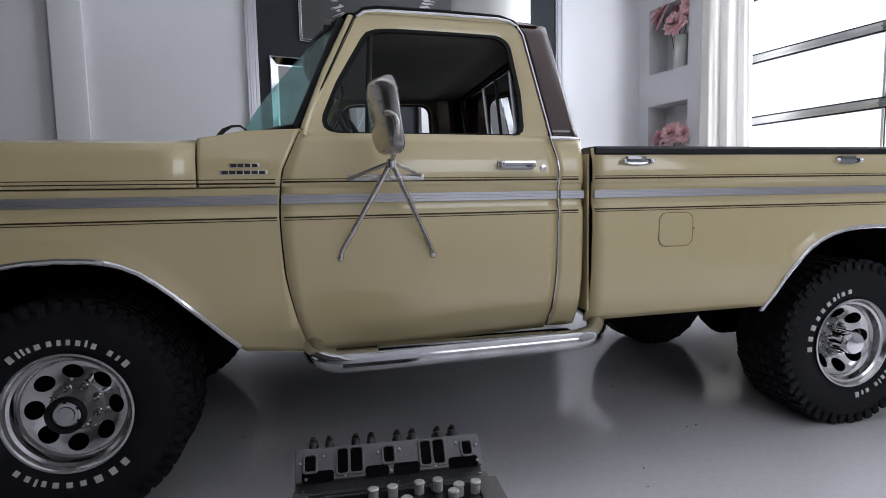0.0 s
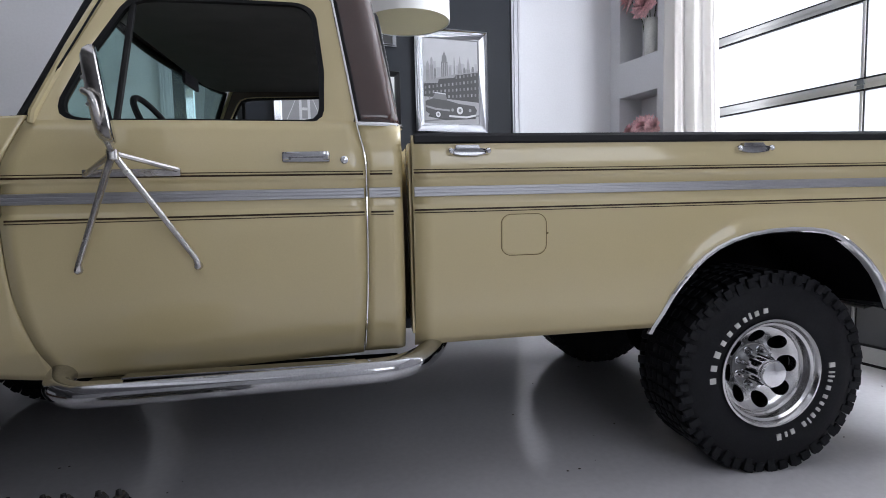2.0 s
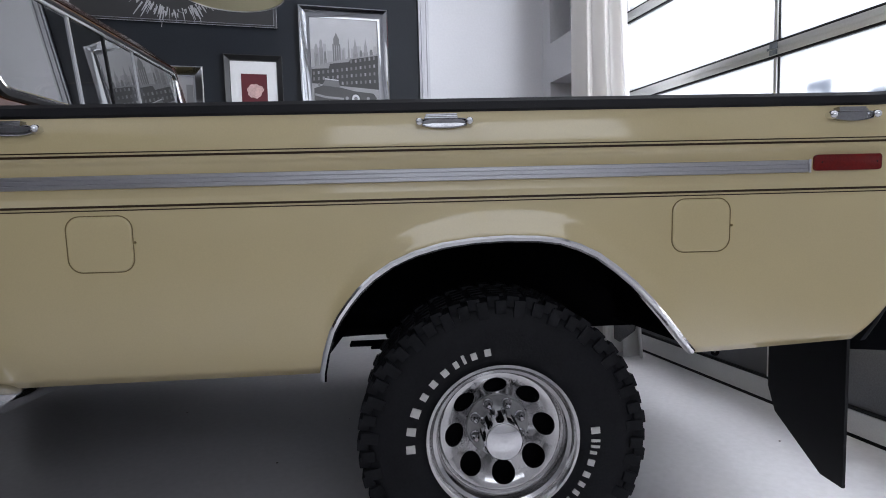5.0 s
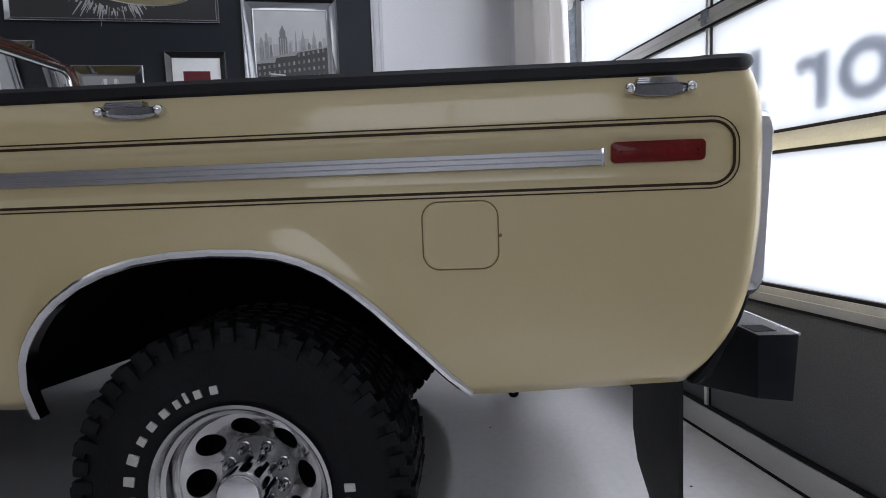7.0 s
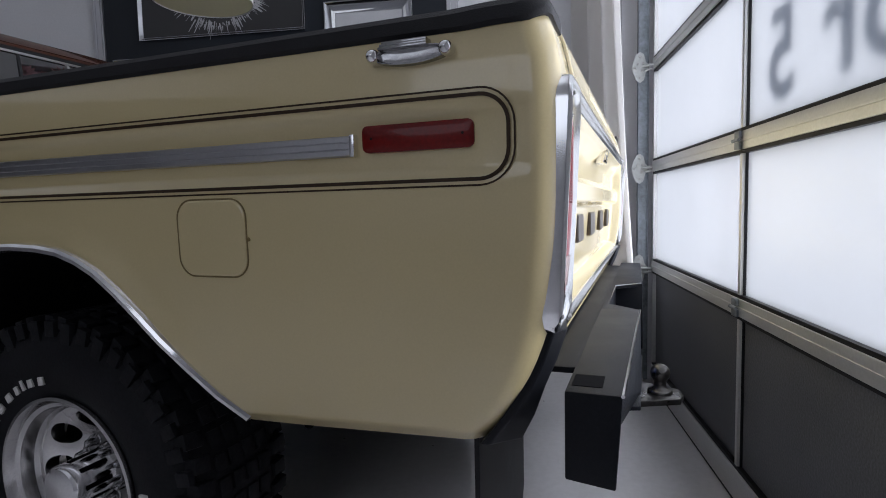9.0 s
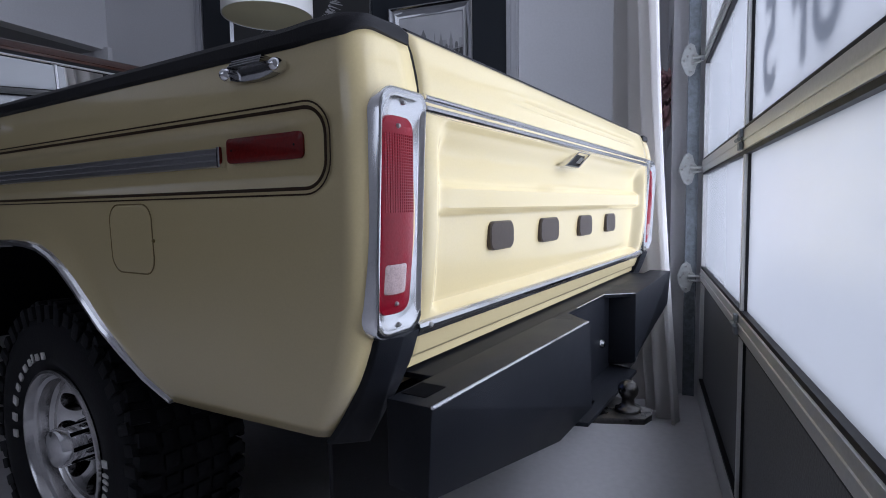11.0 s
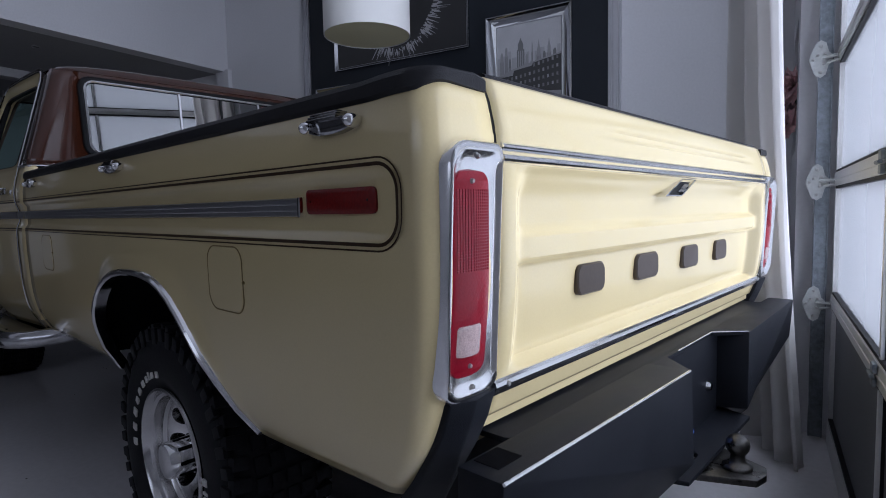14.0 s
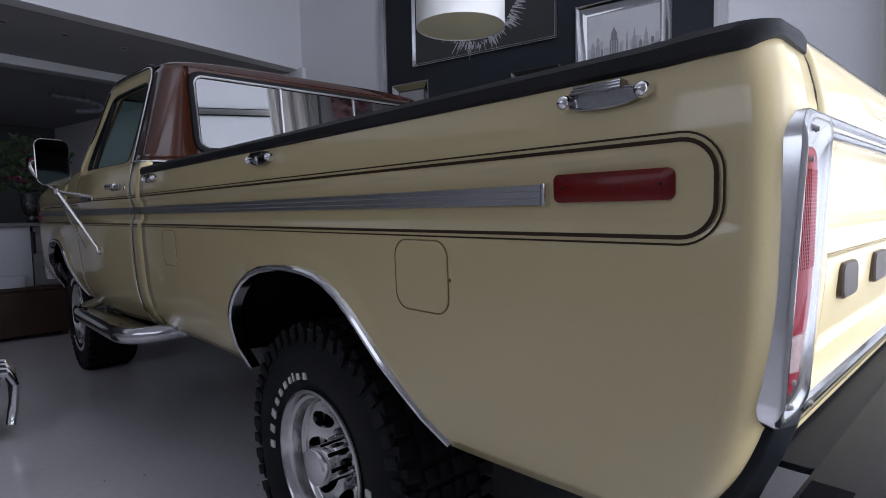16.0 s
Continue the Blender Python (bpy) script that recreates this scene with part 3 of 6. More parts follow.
both("drip_rail", drip_trim, CHROME, truck, "bright drip rail")
both("drip_seal", lambda: tube(new_bm(), [(x, cab_y(x, z) + 0.002, z) for x, z in ((1.048, 1.856), (1.08, 1.888), (1.14, 1.898), (1.40, 1.900), (1.65, 1.898), (1.71, 1.880), (1.755, 1.82), (1.79, 1.60), (1.823, 1.392))], 0.007, 6), GASKET, truck)
both("door_gap", lambda: tube(new_bm(), [(x, cab_y(x, z) - 0.005, z) for x, z in ((0.838, 1.402), (0.872, 1.475), (0.906, 1.55), (0.948, 1.64), (0.998, 1.75), (1.046, 1.852))], 0.0038, 6), GASKET, truck)
both("belt_trim", lambda: tube(new_bm(), [(1.812, cab_y(1.81, 1.387) - 0.004, 1.385), (1.90, cab_y(1.9, 1.387) - 0.004, 1.383), (1.945, cab_y(1.94, 1.387) + 0.012, 1.382), (1.966, cab_y(1.95, 1.387) + 0.06, 1.382), (1.966, 0.285, 1.382)], 0.007, 6), CHROME, truck)

# inside the cab
part("cab_floor", boxes(((0.55, 0.12, 0.62), (1.93, WIDTH - 0.12, 0.68))), DARK, truck)
part("firewall", boxes(((0.60, 0.10, 0.66), (0.64, WIDTH - 0.10, 1.37))), DARK, truck)
seat = part("bench_seat", boxes(((1.35, 0.16, 0.90), (1.80, WIDTH - 0.16, 1.04)), bevel=0.04), VINYL, truck, "dark vinyl bench seat")
part("backrest", boxes(((1.76, 0.16, 1.00), (1.90, WIDTH - 0.16, 1.40)), bevel=0.045), VINYL, seat)
part("dashboard", boxes(((0.72, 0.12, 1.16), (0.98, WIDTH - 0.12, 1.405)), bevel=0.03), VINYL, truck, "dark padded dashboard")
wheel_bm = tube(new_bm(), [Vector((1.08, 0.46, 1.38)) + Vector((-0.5, 0, 0.866)) * (0.19 * math.sin(a)) + Vector((0, 1, 0)) * (0.19 * math.cos(a)) for a in [k * math.tau / 32 for k in range(32)]], 0.012, 8, close=True)
tube(wheel_bm, [(1.08, 0.28, 1.38), (1.06, 0.46, 1.37), (1.08, 0.64, 1.38)], 0.010, 6)
tube(wheel_bm, [(1.06, 0.46, 1.37), (0.92, 0.46, 1.29)], 0.025, 8)
part("steering_wheel", wheel_bm, GASKET, truck, "black steering wheel")
part("rear_view_mirror", boxes(((1.02, 0.90, 1.70), (1.035, 1.12, 1.76)), bevel=0.006), BLACK, truck)


def inner_pillar():
    bm = boxes(((1.78, 0.06, 1.38), (1.86, 0.15, 1.83)), bevel=0.02)
    for v in bm.verts:
        v.co.y += (v.co.z - 1.38) * 0.30
        v.co.x -= (v.co.z - 1.38) * 0.16
    return bm


both("inner_pillar", inner_pillar, VINYL, truck)

# bed: sides, tailgate, caps
TAIL = curve([(0.60, 4.420), (0.662, 4.455), (0.70, 4.486), (0.78, 4.534), (0.85, 4.559), (0.91, 4.573), (1.06, 4.585), (1.18, 4.586), (1.25, 4.583), (1.30, 4.574), (1.33, 4.565), (1.352, 4.555), (1.366, 4.542)])
BED_X, RAIL_Z = 1.992, 1.344


def bed_side():
    bm = new_bm()
    zs = levels(0.60, RAIL_Z)
    cols = [BED_X, 2.06, 2.2, 2.4, 2.6, 2.75, 2.85, 2.89] + [BASE + d for d in ARCH_DX] + [3.97, 4.00, 4.04]
    after = [("f", t) for t in (0.25, 0.5, 0.7, 0.85, 1.0)] + [("a", t) for t in (0.15, 0.3, 0.45, 0.6, 0.75, 0.9, 1.0)] + [("r", t) for t in (0.5, 1.0)]
    rows = []
    r = 0.045
    fade0, fade1 = 4.44, 4.50              # the side channel runs out here
    for x in cols:
        rows.append([bm.verts.new((x, flank(x, zz), zz)) for zz in [lifted(z, zs[0], arch_z(x)) for z in zs]])
    for kind, t in after:
        col = []
        for z in zs:
            zz = lifted(z, zs[0], SILL(4.04 + 0.41 * (t if kind == "f" else 1.0)))
            xe = TAIL(zz)
            a, b = flank(4.2, zz), FLANK_FLAT(zz)
            if kind == "f":
                x = 4.04 + (xe - r - 4.04) * t
                w = ease((x - fade0) / (fade1 - fade0))
                y = a * (1 - w) + b * w
            elif kind == "a":
                th = t * math.pi / 2
                x, y = xe - r + r * math.sin(th), b + r * (1 - math.cos(th))
            else:
                x, y = xe, b + r + (0.1440 - b - r) * t
            col.append(bm.verts.new((x, y, zz)))
        rows.append(col)
    for i in range(len(rows) - 1):
        for j in range(len(zs) - 1):
            bm.faces.new((rows[i][j], rows[i + 1][j], rows[i + 1][j + 1], rows[i][j + 1]))
    return bm


bed_sides = both("bed_side", bed_side, CREAM, truck, solid=0.012)
part("bed_front", boxes(((1.994, 0.11, 0.67), (2.03, WIDTH - 0.11, 1.328))), CREAM, truck)
part("bed_floor", boxes(((2.03, 0.64, 0.80), (4.50, WIDTH - 0.64, 0.84))), BLACK, truck)
def wheel_box():
    return boxes(((2.86, 0.12, 1.030), (3.98, 0.64, 1.040)), ((2.86, 0.632, 0.84), (3.98, 0.640, 1.030)), ((2.86, 0.12, 0.84), (2.868, 0.632, 1.030)), ((3.972, 0.12, 0.84), (3.98, 0.632, 1.030)))


both("wheel_box", wheel_box, BLACK, truck)
for x0, x1 in ((2.03, 2.858), (3.982, 4.48)):
    both("bed_floor_side", lambda: boxes(((x0, 0.122, 0.80), (x1, 0.636, 0.84))), BLACK, truck)
part("front_panel", boxes(((-0.812, 0.07, 0.60), (-0.798, WIDTH - 0.07, 1.17)), bevel=0.004), TRIM, truck)
both("bed_liner", lambda: boxes(((2.03, 0.10, 1.042), (4.48, 0.12, RAIL_Z)), ((2.03, 0.10, 0.84), (2.856, 0.12, 1.040)), ((3.984, 0.10, 0.84), (4.48, 0.12, 1.040))), BLACK, truck)
both("front_edge", lambda: boxes(((1.982, 0.034, 0.66), (1.990, 0.14, 1.32)), bevel=0.003), CREAM, truck)


def rail_cap():
    """Cap along the bed rail; towards the tail it steps up into a block that wraps the corner."""
    bm = new_bm()
    rings = []
    for x in (2.0, 2.004, 2.8, 3.6, 4.20, 4.34, 4.37, 4.40, 4.42, 4.44, 4.46, 4.48, 4.50, 4.515, 4.53, 4.542, 4.552, 4.560, 4.566, 4.569):
        e = 0.007 if x == 2.0 else 0.004 if x == 4.569 else 0.0
        rise = 0.003 * ease((x - 4.42) / 0.06)
        foot = 0.003 * ease((x - 4.44) / 0.06) + 0.016 * ease((x - 4.535) / 0.034)
        k = max(0.0, min(1.0, (x - 4.518) / 0.052))
        out = 0.050 * (1 - math.sqrt(max(0.0, 1 - k * k)))
        prof = [(0.008 + out + e, 1.315 + foot), (0.003 + out + e, 1.321 + foot), (0.004 + out + e, 1.340 + rise - e), (0.012 + out, 1.350 + rise - e), (0.118, 1.352 + rise - e), (0.142, 1.347 + rise - e), (0.142, 1.31 + foot)]
        rings.append([(x, y, z) for y, z in prof])
    strip(bm, rings)
    bmesh.ops.recalc_face_normals(bm, faces=bm.faces)
    return bm


both("rail_cap", rail_cap, BLACK, truck, "black plastic bed rail cap")

G0, G1 = 0.150, WIDTH - 0.150


def gate_x(y, z):
    x = TAIL(z) + 0.004
    inset = ease((z - 0.860) / 0.02) * ease((1.222 - z) / 0.02)
    side = ease((y - G0 - 0.035) / 0.075) * ease((G1 - 0.035 - y) / 0.075)
    top = ease((1.216 - z) / 0.06)
    d = 0.036 * inset * side * (0.35 + 0.65 * top)
    ridge = ease((y - G0 - 0.05) / 0.06) * ease((G1 - 0.05 - y) / 0.06)
    d -= 0.020 * ridge * (ease((z - 1.044) / 0.012) - ease((z - 1.092) / 0.022)) * side
    d += 0.007 * ridge * (ease((z - 1.286) / 0.005) - ease((z - 1.305) / 0.007)) * ease((y - G0 - 0.28) / 0.25) * ease((G1 - 0.12 - y) / 0.15)
    return x - d


def tailgate_bm():
    bm = new_bm()
    zs = [0.79 + 0.566 * j / 110 for j in range(111)]
    ys = sorted({G0 + (G1 - G0) * i / 40 for i in range(41)} | {G0 + 0.035 + 0.075 * i / 8 for i in range(9)} | {G1 - 0.035 - 0.075 * i / 8 for i in range(9)})
    rows = [[bm.verts.new((gate_x(y, z), y, z)) for z in zs] for y in ys]
    for i in range(len(ys) - 1):
        for j in range(110):
            bm.faces.new((rows[i][j], rows[i + 1][j], rows[i + 1][j + 1], rows[i][j + 1]))
    return bm


tailgate = thicken(part("tailgate", tailgate_bm(), CREAM, truck, "cream tailgate with embossed ridges"), 0.03)
gc = new_bm()
strip(gc, [[(TAIL(1.352) + a, y, 1.362 + c) for a, c in ((-0.045, -0.010), (-0.006, -0.010), (-0.002, -0.006), (-0.003, 0.0), (-0.010, 0.004), (-0.030, 0.005), (-0.045, 0.002))] for y in (G0 + 0.012, G0 + 0.016, 0.6, 1.0, 1.4, G1 - 0.016, G1 - 0.012)])
bmesh.ops.recalc_face_normals(gc, faces=gc.faces)
part("gate_cap", gc, BLACK, tailgate, "black plastic gate cap")
tt = new_bm()
for z0, z1 in ((1.2165, 1.2336), (1.2350, 1.2520)):
    zc, hz = (z0 + z1) / 2, (z1 - z0) / 2
    prof = [(-0.004, -hz)] + [(0.002 + 0.010 * math.cos(t * math.pi / 2), hz * t) for t in (-1.0, -0.85, -0.6, -0.3, 0.0, 0.3, 0.6, 0.85, 1.0)] + [(-0.004, hz)]
    strip(tt, [[(TAIL(zc) + a, y, zc + c) for a, c in prof] for y in (G0 + 0.004, G1 - 0.004)])
bmesh.ops.recalc_face_normals(tt, faces=tt.faces)
part("upper_trim", tt, CHROME, tailgate, "two-band chrome trim bar")
part("trim_groove", boxes(((TAIL(1.234) - 0.004, G0 + 0.002, 1.2315), (TAIL(1.234) + 0.003, G1 - 0.002, 1.2360))), GASKET, tailgate)
tb = new_bm()
tube(tb, [(TAIL(0.85) + 0.006, G0 + 0.002, 0.850), (TAIL(0.85) + 0.006, G1 - 0.002, 0.850)], 0.011, 10)
tube(tb, [(TAIL(0.84) + 0.003, G0 + 0.002, 0.840), (TAIL(0.84) + 0.003, G1 - 0.002, 0.840)], 0.0095, 8)
part("lower_trim", tb, CHROME, tailgate)
for y in (0.186, 1.814):
    part("rivet", lathe(new_bm(), [(0.0001, 0.006), (0.004, 0.005), (0.006, 0.0)], 10, (TAIL(0.85) + 0.014, y, 0.850), "x"), STEEL, tailgate)
for y0, y1 in ((0.446, 0.582), (0.735, 0.885), (1.050, 1.195), (1.345, 1.480)):
    bb = new_bm()
    x0 = gate_x(0.8, 0.99)
    strip(bb, [[(x, y, z) for y, z in rounded(y0 + 0.008 + e, y1 - 0.008 - e, 0.961 + e, 1.026 - e, 0.018)] for x, e in ((x0 - 0.004, 0.0), (x0 + 0.007, 0.0), (x0 + 0.010, 0.003))])
    bmesh.ops.recalc_face_normals(bb, faces=bb.faces)
    part("emblem_block", bb, BADGE, tailgate, "dark brown plain badge block")
lt = new_bm()
lx = gate_x(1, 1.2)
LATCH = ((0.845, 1.166), (0.965, 1.166), (1.090, 1.218), (0.975, 1.218))
LC = (0.969, 1.192)
strip(lt, [[(x, LC[0] + (y - LC[0]) * k, LC[1] + (z - LC[1]) * k) for y, z in LATCH] for x, k in ((lx - 0.010, 1.0), (lx + 0.008, 1.0), (lx + 0.012, 0.95), (lx + 0.012, 0.80), (lx + 0.004, 0.74))], cap=False)
bmesh.ops.recalc_face_normals(lt, faces=lt.faces)
latch = part("latch", lt, CHROME, tailgate, "chrome tailgate latch with dark recess")
rb = new_bm()
strip(rb, [[(x, LC[0] + (y - LC[0]) * 0.76, LC[1] + (z - LC[1]) * 0.76) for y, z in LATCH] for x in (lx - 0.004, lx + 0.0045)])
bmesh.ops.recalc_face_normals(rb, faces=rb.faces)
part("recess", rb, GASKET, latch)
lv_bm = new_bm()
strip(lv_bm, [[(x, y, z) for y, z in ((0.945, 1.180), (0.985, 1.180), (1.03, 1.200), (0.99, 1.200))] for x in (lx + 0.003, lx + 0.010)])
bmesh.ops.recalc_face_normals(lv_bm, faces=lv_bm.faces)
part("lever", lv_bm, CHROME, latch)
# black strip put into the gate's open gap to imitate its shade
def gate_gap():
    bm = new_bm()
    rings = []
    for k in range(16):
        z = 0.80 + 0.552 * k / 15
        x = TAIL(z) + 0.0015
        rings.append([(x - 0.03, 0.1435, z), (x - 0.001, 0.1435, z), (x - 0.001, 0.1508, z), (x - 0.03, 0.1508, z)])
    strip(bm, rings)
    bmesh.ops.recalc_face_normals(bm, faces=bm.faces)
    return bm


both("gate_gap_strip", gate_gap, GASKET, truck)
sill_bm = new_bm()
for z0, z1, x in ((0.735, 0.765, 4.515), (0.768, 0.800, 4.535)):
    box(sill_bm, (x - 0.10, 0.16, z0), (x, WIDTH - 0.16, z1), 0.008)
part("rear_sill", sill_bm, CREAM, truck)

# tail lamps
L0, L1, LZ0, LZ1 = 0.020, 0.1475, 0.846, 1.247


def corners(y0, y1, z0, z1, ri, ro, n=7):
    """Loop with tighter corners on the gate's side."""
    out = []
    for cy, cz, rr, a0 in ((y1 - ri, z1 - ri, ri, 0), (y0 + ro, z1 - ro, ro, 90), (y0 + ro, z0 + ro, ro, 180), (y1 - ri * 1.4, z0 + ri * 1.4, ri * 1.4, 270)):
        for k in range(n + 1):
            a = radians(a0 + 90 * k / n)
            out.append((cy + rr * math.cos(a), cz + rr * math.sin(a)))
    return out


def lamp_bezel():
    def pt(y, z, lift):
        x = TAIL(z) + lift
        return (x, y, z)
    bm = new_bm()
    rings = []
    for inset, lift in ((0.000, -0.020), (0.0, 0.010), (0.0012, 0.0140), (0.0035, 0.0165), (0.0065, 0.0165), (0.0090, 0.0140), (0.0110, 0.0100), (0.0180, 0.0050), (0.0250, 0.0010), (0.026, -0.016)):
        rings.append([pt(y, z, lift) for y, z in corners(L0 + inset * 0.8, L1 - inset * 1.05, LZ0 + inset * 1.75, LZ1 - inset * 1.8, 0.014 + inset * 0.7, 0.044 - inset * 0.6)])
    strip(bm, rings, cap=False)
    bmesh.ops.recalc_face_normals(bm, faces=bm.faces)
    return bm


def lens_box(y0, y1, z0, z1, rise, r):
    """A lens that follows the curve of the tail: rows up its height, rounded at the ends."""
    bm = new_bm()
    rings = []
    ends = [r * (1 - math.cos(math.pi / 2 * i / 7)) for i in range(8)]
    for z in [z0 + e for e in ends] + [z0 + r + (z1 - z0 - 2 * r) * i / 16 for i in range(1, 16)] + [z1 - e for e in ends[::-1]]:
        d = min(z - z0, z1 - z)
        e = r - math.sqrt(max(0.0, r * r - (r - d) ** 2)) if d < r else 0.0
        x = TAIL(z) - 0.008
        a, b = y0 + e, y1 - e
        rings.append([(x - 0.012, a, z), (x + rise - 0.004, a, z), (x + rise, a + 0.005, z), (x + rise + 0.003, (a + b) / 2, z), (x + rise, b - 0.005, z), (x + rise - 0.004, b, z), (x - 0.012, b, z)])
    strip(bm, rings)
    bmesh.ops.recalc_face_normals(bm, faces=bm.faces)
    return bm


for k, bez in enumerate(both("tail_lamp", lamp_bezel, POLISHED, truck, "chrome tail lamp bezel with red lens")):
    flip = mirror_bm if k else (lambda b: b)
    part("red_lens", flip(lens_box(0.039, 0.124, 0.888, 1.202, 0.012, 0.020)), REDLENS, bez, "ribbed red lens")
    part("reverse_lens", flip(lens_box(0.048, 0.104, 0.922, 0.970, 0.0165, 0.006)), CLEARLENS, bez, "pinkish clear reversing lens")
    ribs = new_bm()
    for j in range(27):
        z = 1.052 + j * 0.0046
        for k2 in range(13):
            y = 0.0440 + k2 * 0.0058
            x = TAIL(z) + 0.0070 - 0.0030 * abs(y + 0.002 - 0.0815) / 0.0375
            box(ribs, (x - 0.003, y, z), (x + 0.0010, y + 0.0040, z + 0.0032))
    part("lens_ribs", flip(ribs), REDLENS, bez)
    for y, z in ((0.076, 1.187), (0.080, 0.905), (0.088, 1.224), (0.092, 0.868)):
        part("screw", flip(lathe(new_bm(), [(0.0001, 0.005), (0.003, 0.0045), (0.0045, 0.0)], 10, (TAIL(z) + (0.006 if 0.9 < z < 1.2 else 0.009), y, z), "x")), STEEL, bez)

# bright trim, pinstripes, markers, flaps on the flanks
def ribbon(x0, x1, z, h, out, n=24, ribs=3):
    bm = new_bm()
    prof = [(-h / 2, 0.004), (-h / 2, -out * 0.7)]
    for k in range(ribs):
        a = -h / 2 + h * (k + 0.15) / ribs
        b = -h / 2 + h * (k + 0.85) / ribs
        prof += [(a, -out), (b, -out)] + ([((-h / 2 + h * (k + 1) / ribs), -out * 0.88)] if k < ribs - 1 else [])
    prof += [(h / 2, -out * 0.7), (h / 2, 0.004)]
    rings = []
    for i in range(n):
        x = x0 + (x1 - x0) * i / (n - 1)
        y = FLANK(z) + bulge(x)
        rings.append([(x, y + o, z + dz) for dz, o in prof])
    strip(bm, rings)
    bmesh.ops.recalc_face_normals(bm, faces=bm.faces)
    return bm


for x0, x1 in ((-0.78, 0.744), (0.758, 1.829), (1.846, 1.950), (1.998, 4.250)):
    both("side_trim", lambda: ribbon(x0, x1, 1.154, 0.034, 0.012), TRIM, truck, "ribbed brushed-metal side trim")
both("trim_end", lambda: boxes(((4.244, FLANK(1.154) - 0.0145, 1.1355), (4.253, FLANK(1.154) + 0.004, 1.1725)), bevel=0.003), CHROME, truck, "bright end cap of the side trim")


def stripe(path, w):
    """A thin painted line: a raised hair's breadth on the flank."""
    bm = new_bm()
    a, b = [], []
    n = len(path)
    for i, (x, z) in enumerate(path):
        p, q = path[max(0, i - 1)], path[min(n - 1, i + 1)]
        t = Vector((q[0] - p[0], q[1] - p[1])).normalized()
        nx, nz = -t.y * w / 2, t.x * w / 2
        for lst, s in ((a, 1), (b, -1)):
            xx, zz = x + s * nx, z + s * nz
            w2 = ease((xx - 4.44) / 0.06)
            y = (FLANK(zz) * (1 - w2) + FLANK_FLAT(zz) * w2) + bulge(xx) - 0.0012
            lst.append(bm.verts.new((xx, y, zz)))
    for i in range(n - 1):
        bm.faces.new((a[i], b[i], b[i + 1], a[i + 1]))
    bmesh.ops.recalc_face_normals(bm, faces=bm.faces)
    for f in bm.faces:
        if f.normal.y > 0:
            f.normal_flip()
    return bm


def seg(x0, x1, z, n=20):
    return [(x0 + (x1 - x0) * i / (n - 1), z) for i in range(n)]


def bed_loop(out):
    z0, z1, r, xe = 1.092 - out, 1.218 + out, 0.045 + out, 4.512 + out
    pts = seg(1.996, xe - r, z1, 40)
    for cz, a0 in ((z1 - r, 90), (z0 + r, 0)):
        for k in range(9):
            a = radians(a0 - 90 * k / 8)
            pts.append((xe - r + r * math.cos(a), cz + r * math.sin(a)))
    return pts + seg(xe - r, 1.996, z0, 40)


for out, w in ((0.0, 0.0060), (0.0095, 0.0030)):
    both("pinstripe", lambda: stripe(bed_loop(out), w), STRIPE, truck)
    for x0, x1 in ((-0.78, 0.740), (0.764, 1.828), (1.850, 1.925)):
        for z in (1.216 + out, 1.090 - out):
            if x1 < 0.75 and z > 1.2:
                z -= 0.0 if out else 0.004
            both("pinstripe", lambda: stripe(seg(x0, x1, z), w), STRIPE, truck)


def pad(x0, x1, z0, z1, r, out, flat=True):
    """A softly rounded pad on the flank."""
    bm = new_bm()
    rings = [[(x, FLANK(z) + o, z) for x, z in rounded(x0 + e, x1 - e, z0 + e, z1 - e, r)] for o, e in ((0.004, 0), (-out * 0.7, 0.0), (-out, out * 0.6))]
    strip(bm, rings)
    bmesh.ops.recalc_face_normals(bm, faces=bm.faces)
    return bm


both("side_marker", lambda: pad(4.266, 4.457, 1.141, 1.184, 0.010, 0.012), MARKER, truck, "dark red side marker lens")
for x in (4.284, 4.440):
    both("screw", lambda: lathe(new_bm(), [(0.0001, -0.002), (0.0022, -0.0015), (0.003, 0.0)], 10, (x, FLANK(1.163) - 0.011, 1.163)), GASKET, truck)


def flap_gap(x0, x1, z0, z1):
    return ring_bar([(x, FLANK(z) + bulge(x) - 0.0004, z) for x, z in rounded(x0, x1, z0, z1, 0.035, 8)], 0.0015, seg=6)


for x0, x1, z0 in ((2.297, 2.461, 0.925), (3.868, 4.028, 0.930)):
    z1 = z0 + 0.144
    ob = part("fuel_flap", flap_gap(x0, x1, z0, z1), SEAM, truck, "cream fuel flap outlined by its gap")
    bm = new_bm()
    strip(bm, [[(x, FLANK(z) + bulge(x) + o, z) for x, z in rounded(x0 + e, x1 - e, z0 + e, z1 - e, 0.034, 8)] for o, e in ((0.003, 0.0022), (-0.0014, 0.0022), (-0.0026, 0.005))])
    bmesh.ops.recalc_face_normals(bm, faces=bm.faces)
    part("flap_sheet", bm, CREAM, ob, angle=12)
    part("flap_catch", lathe(new_bm(), [(0.0001, -0.003), (0.003, -0.002), (0.004, 0.002)], 8, (x1 + 0.004, -0.001, 1.000)), SEAM, ob)


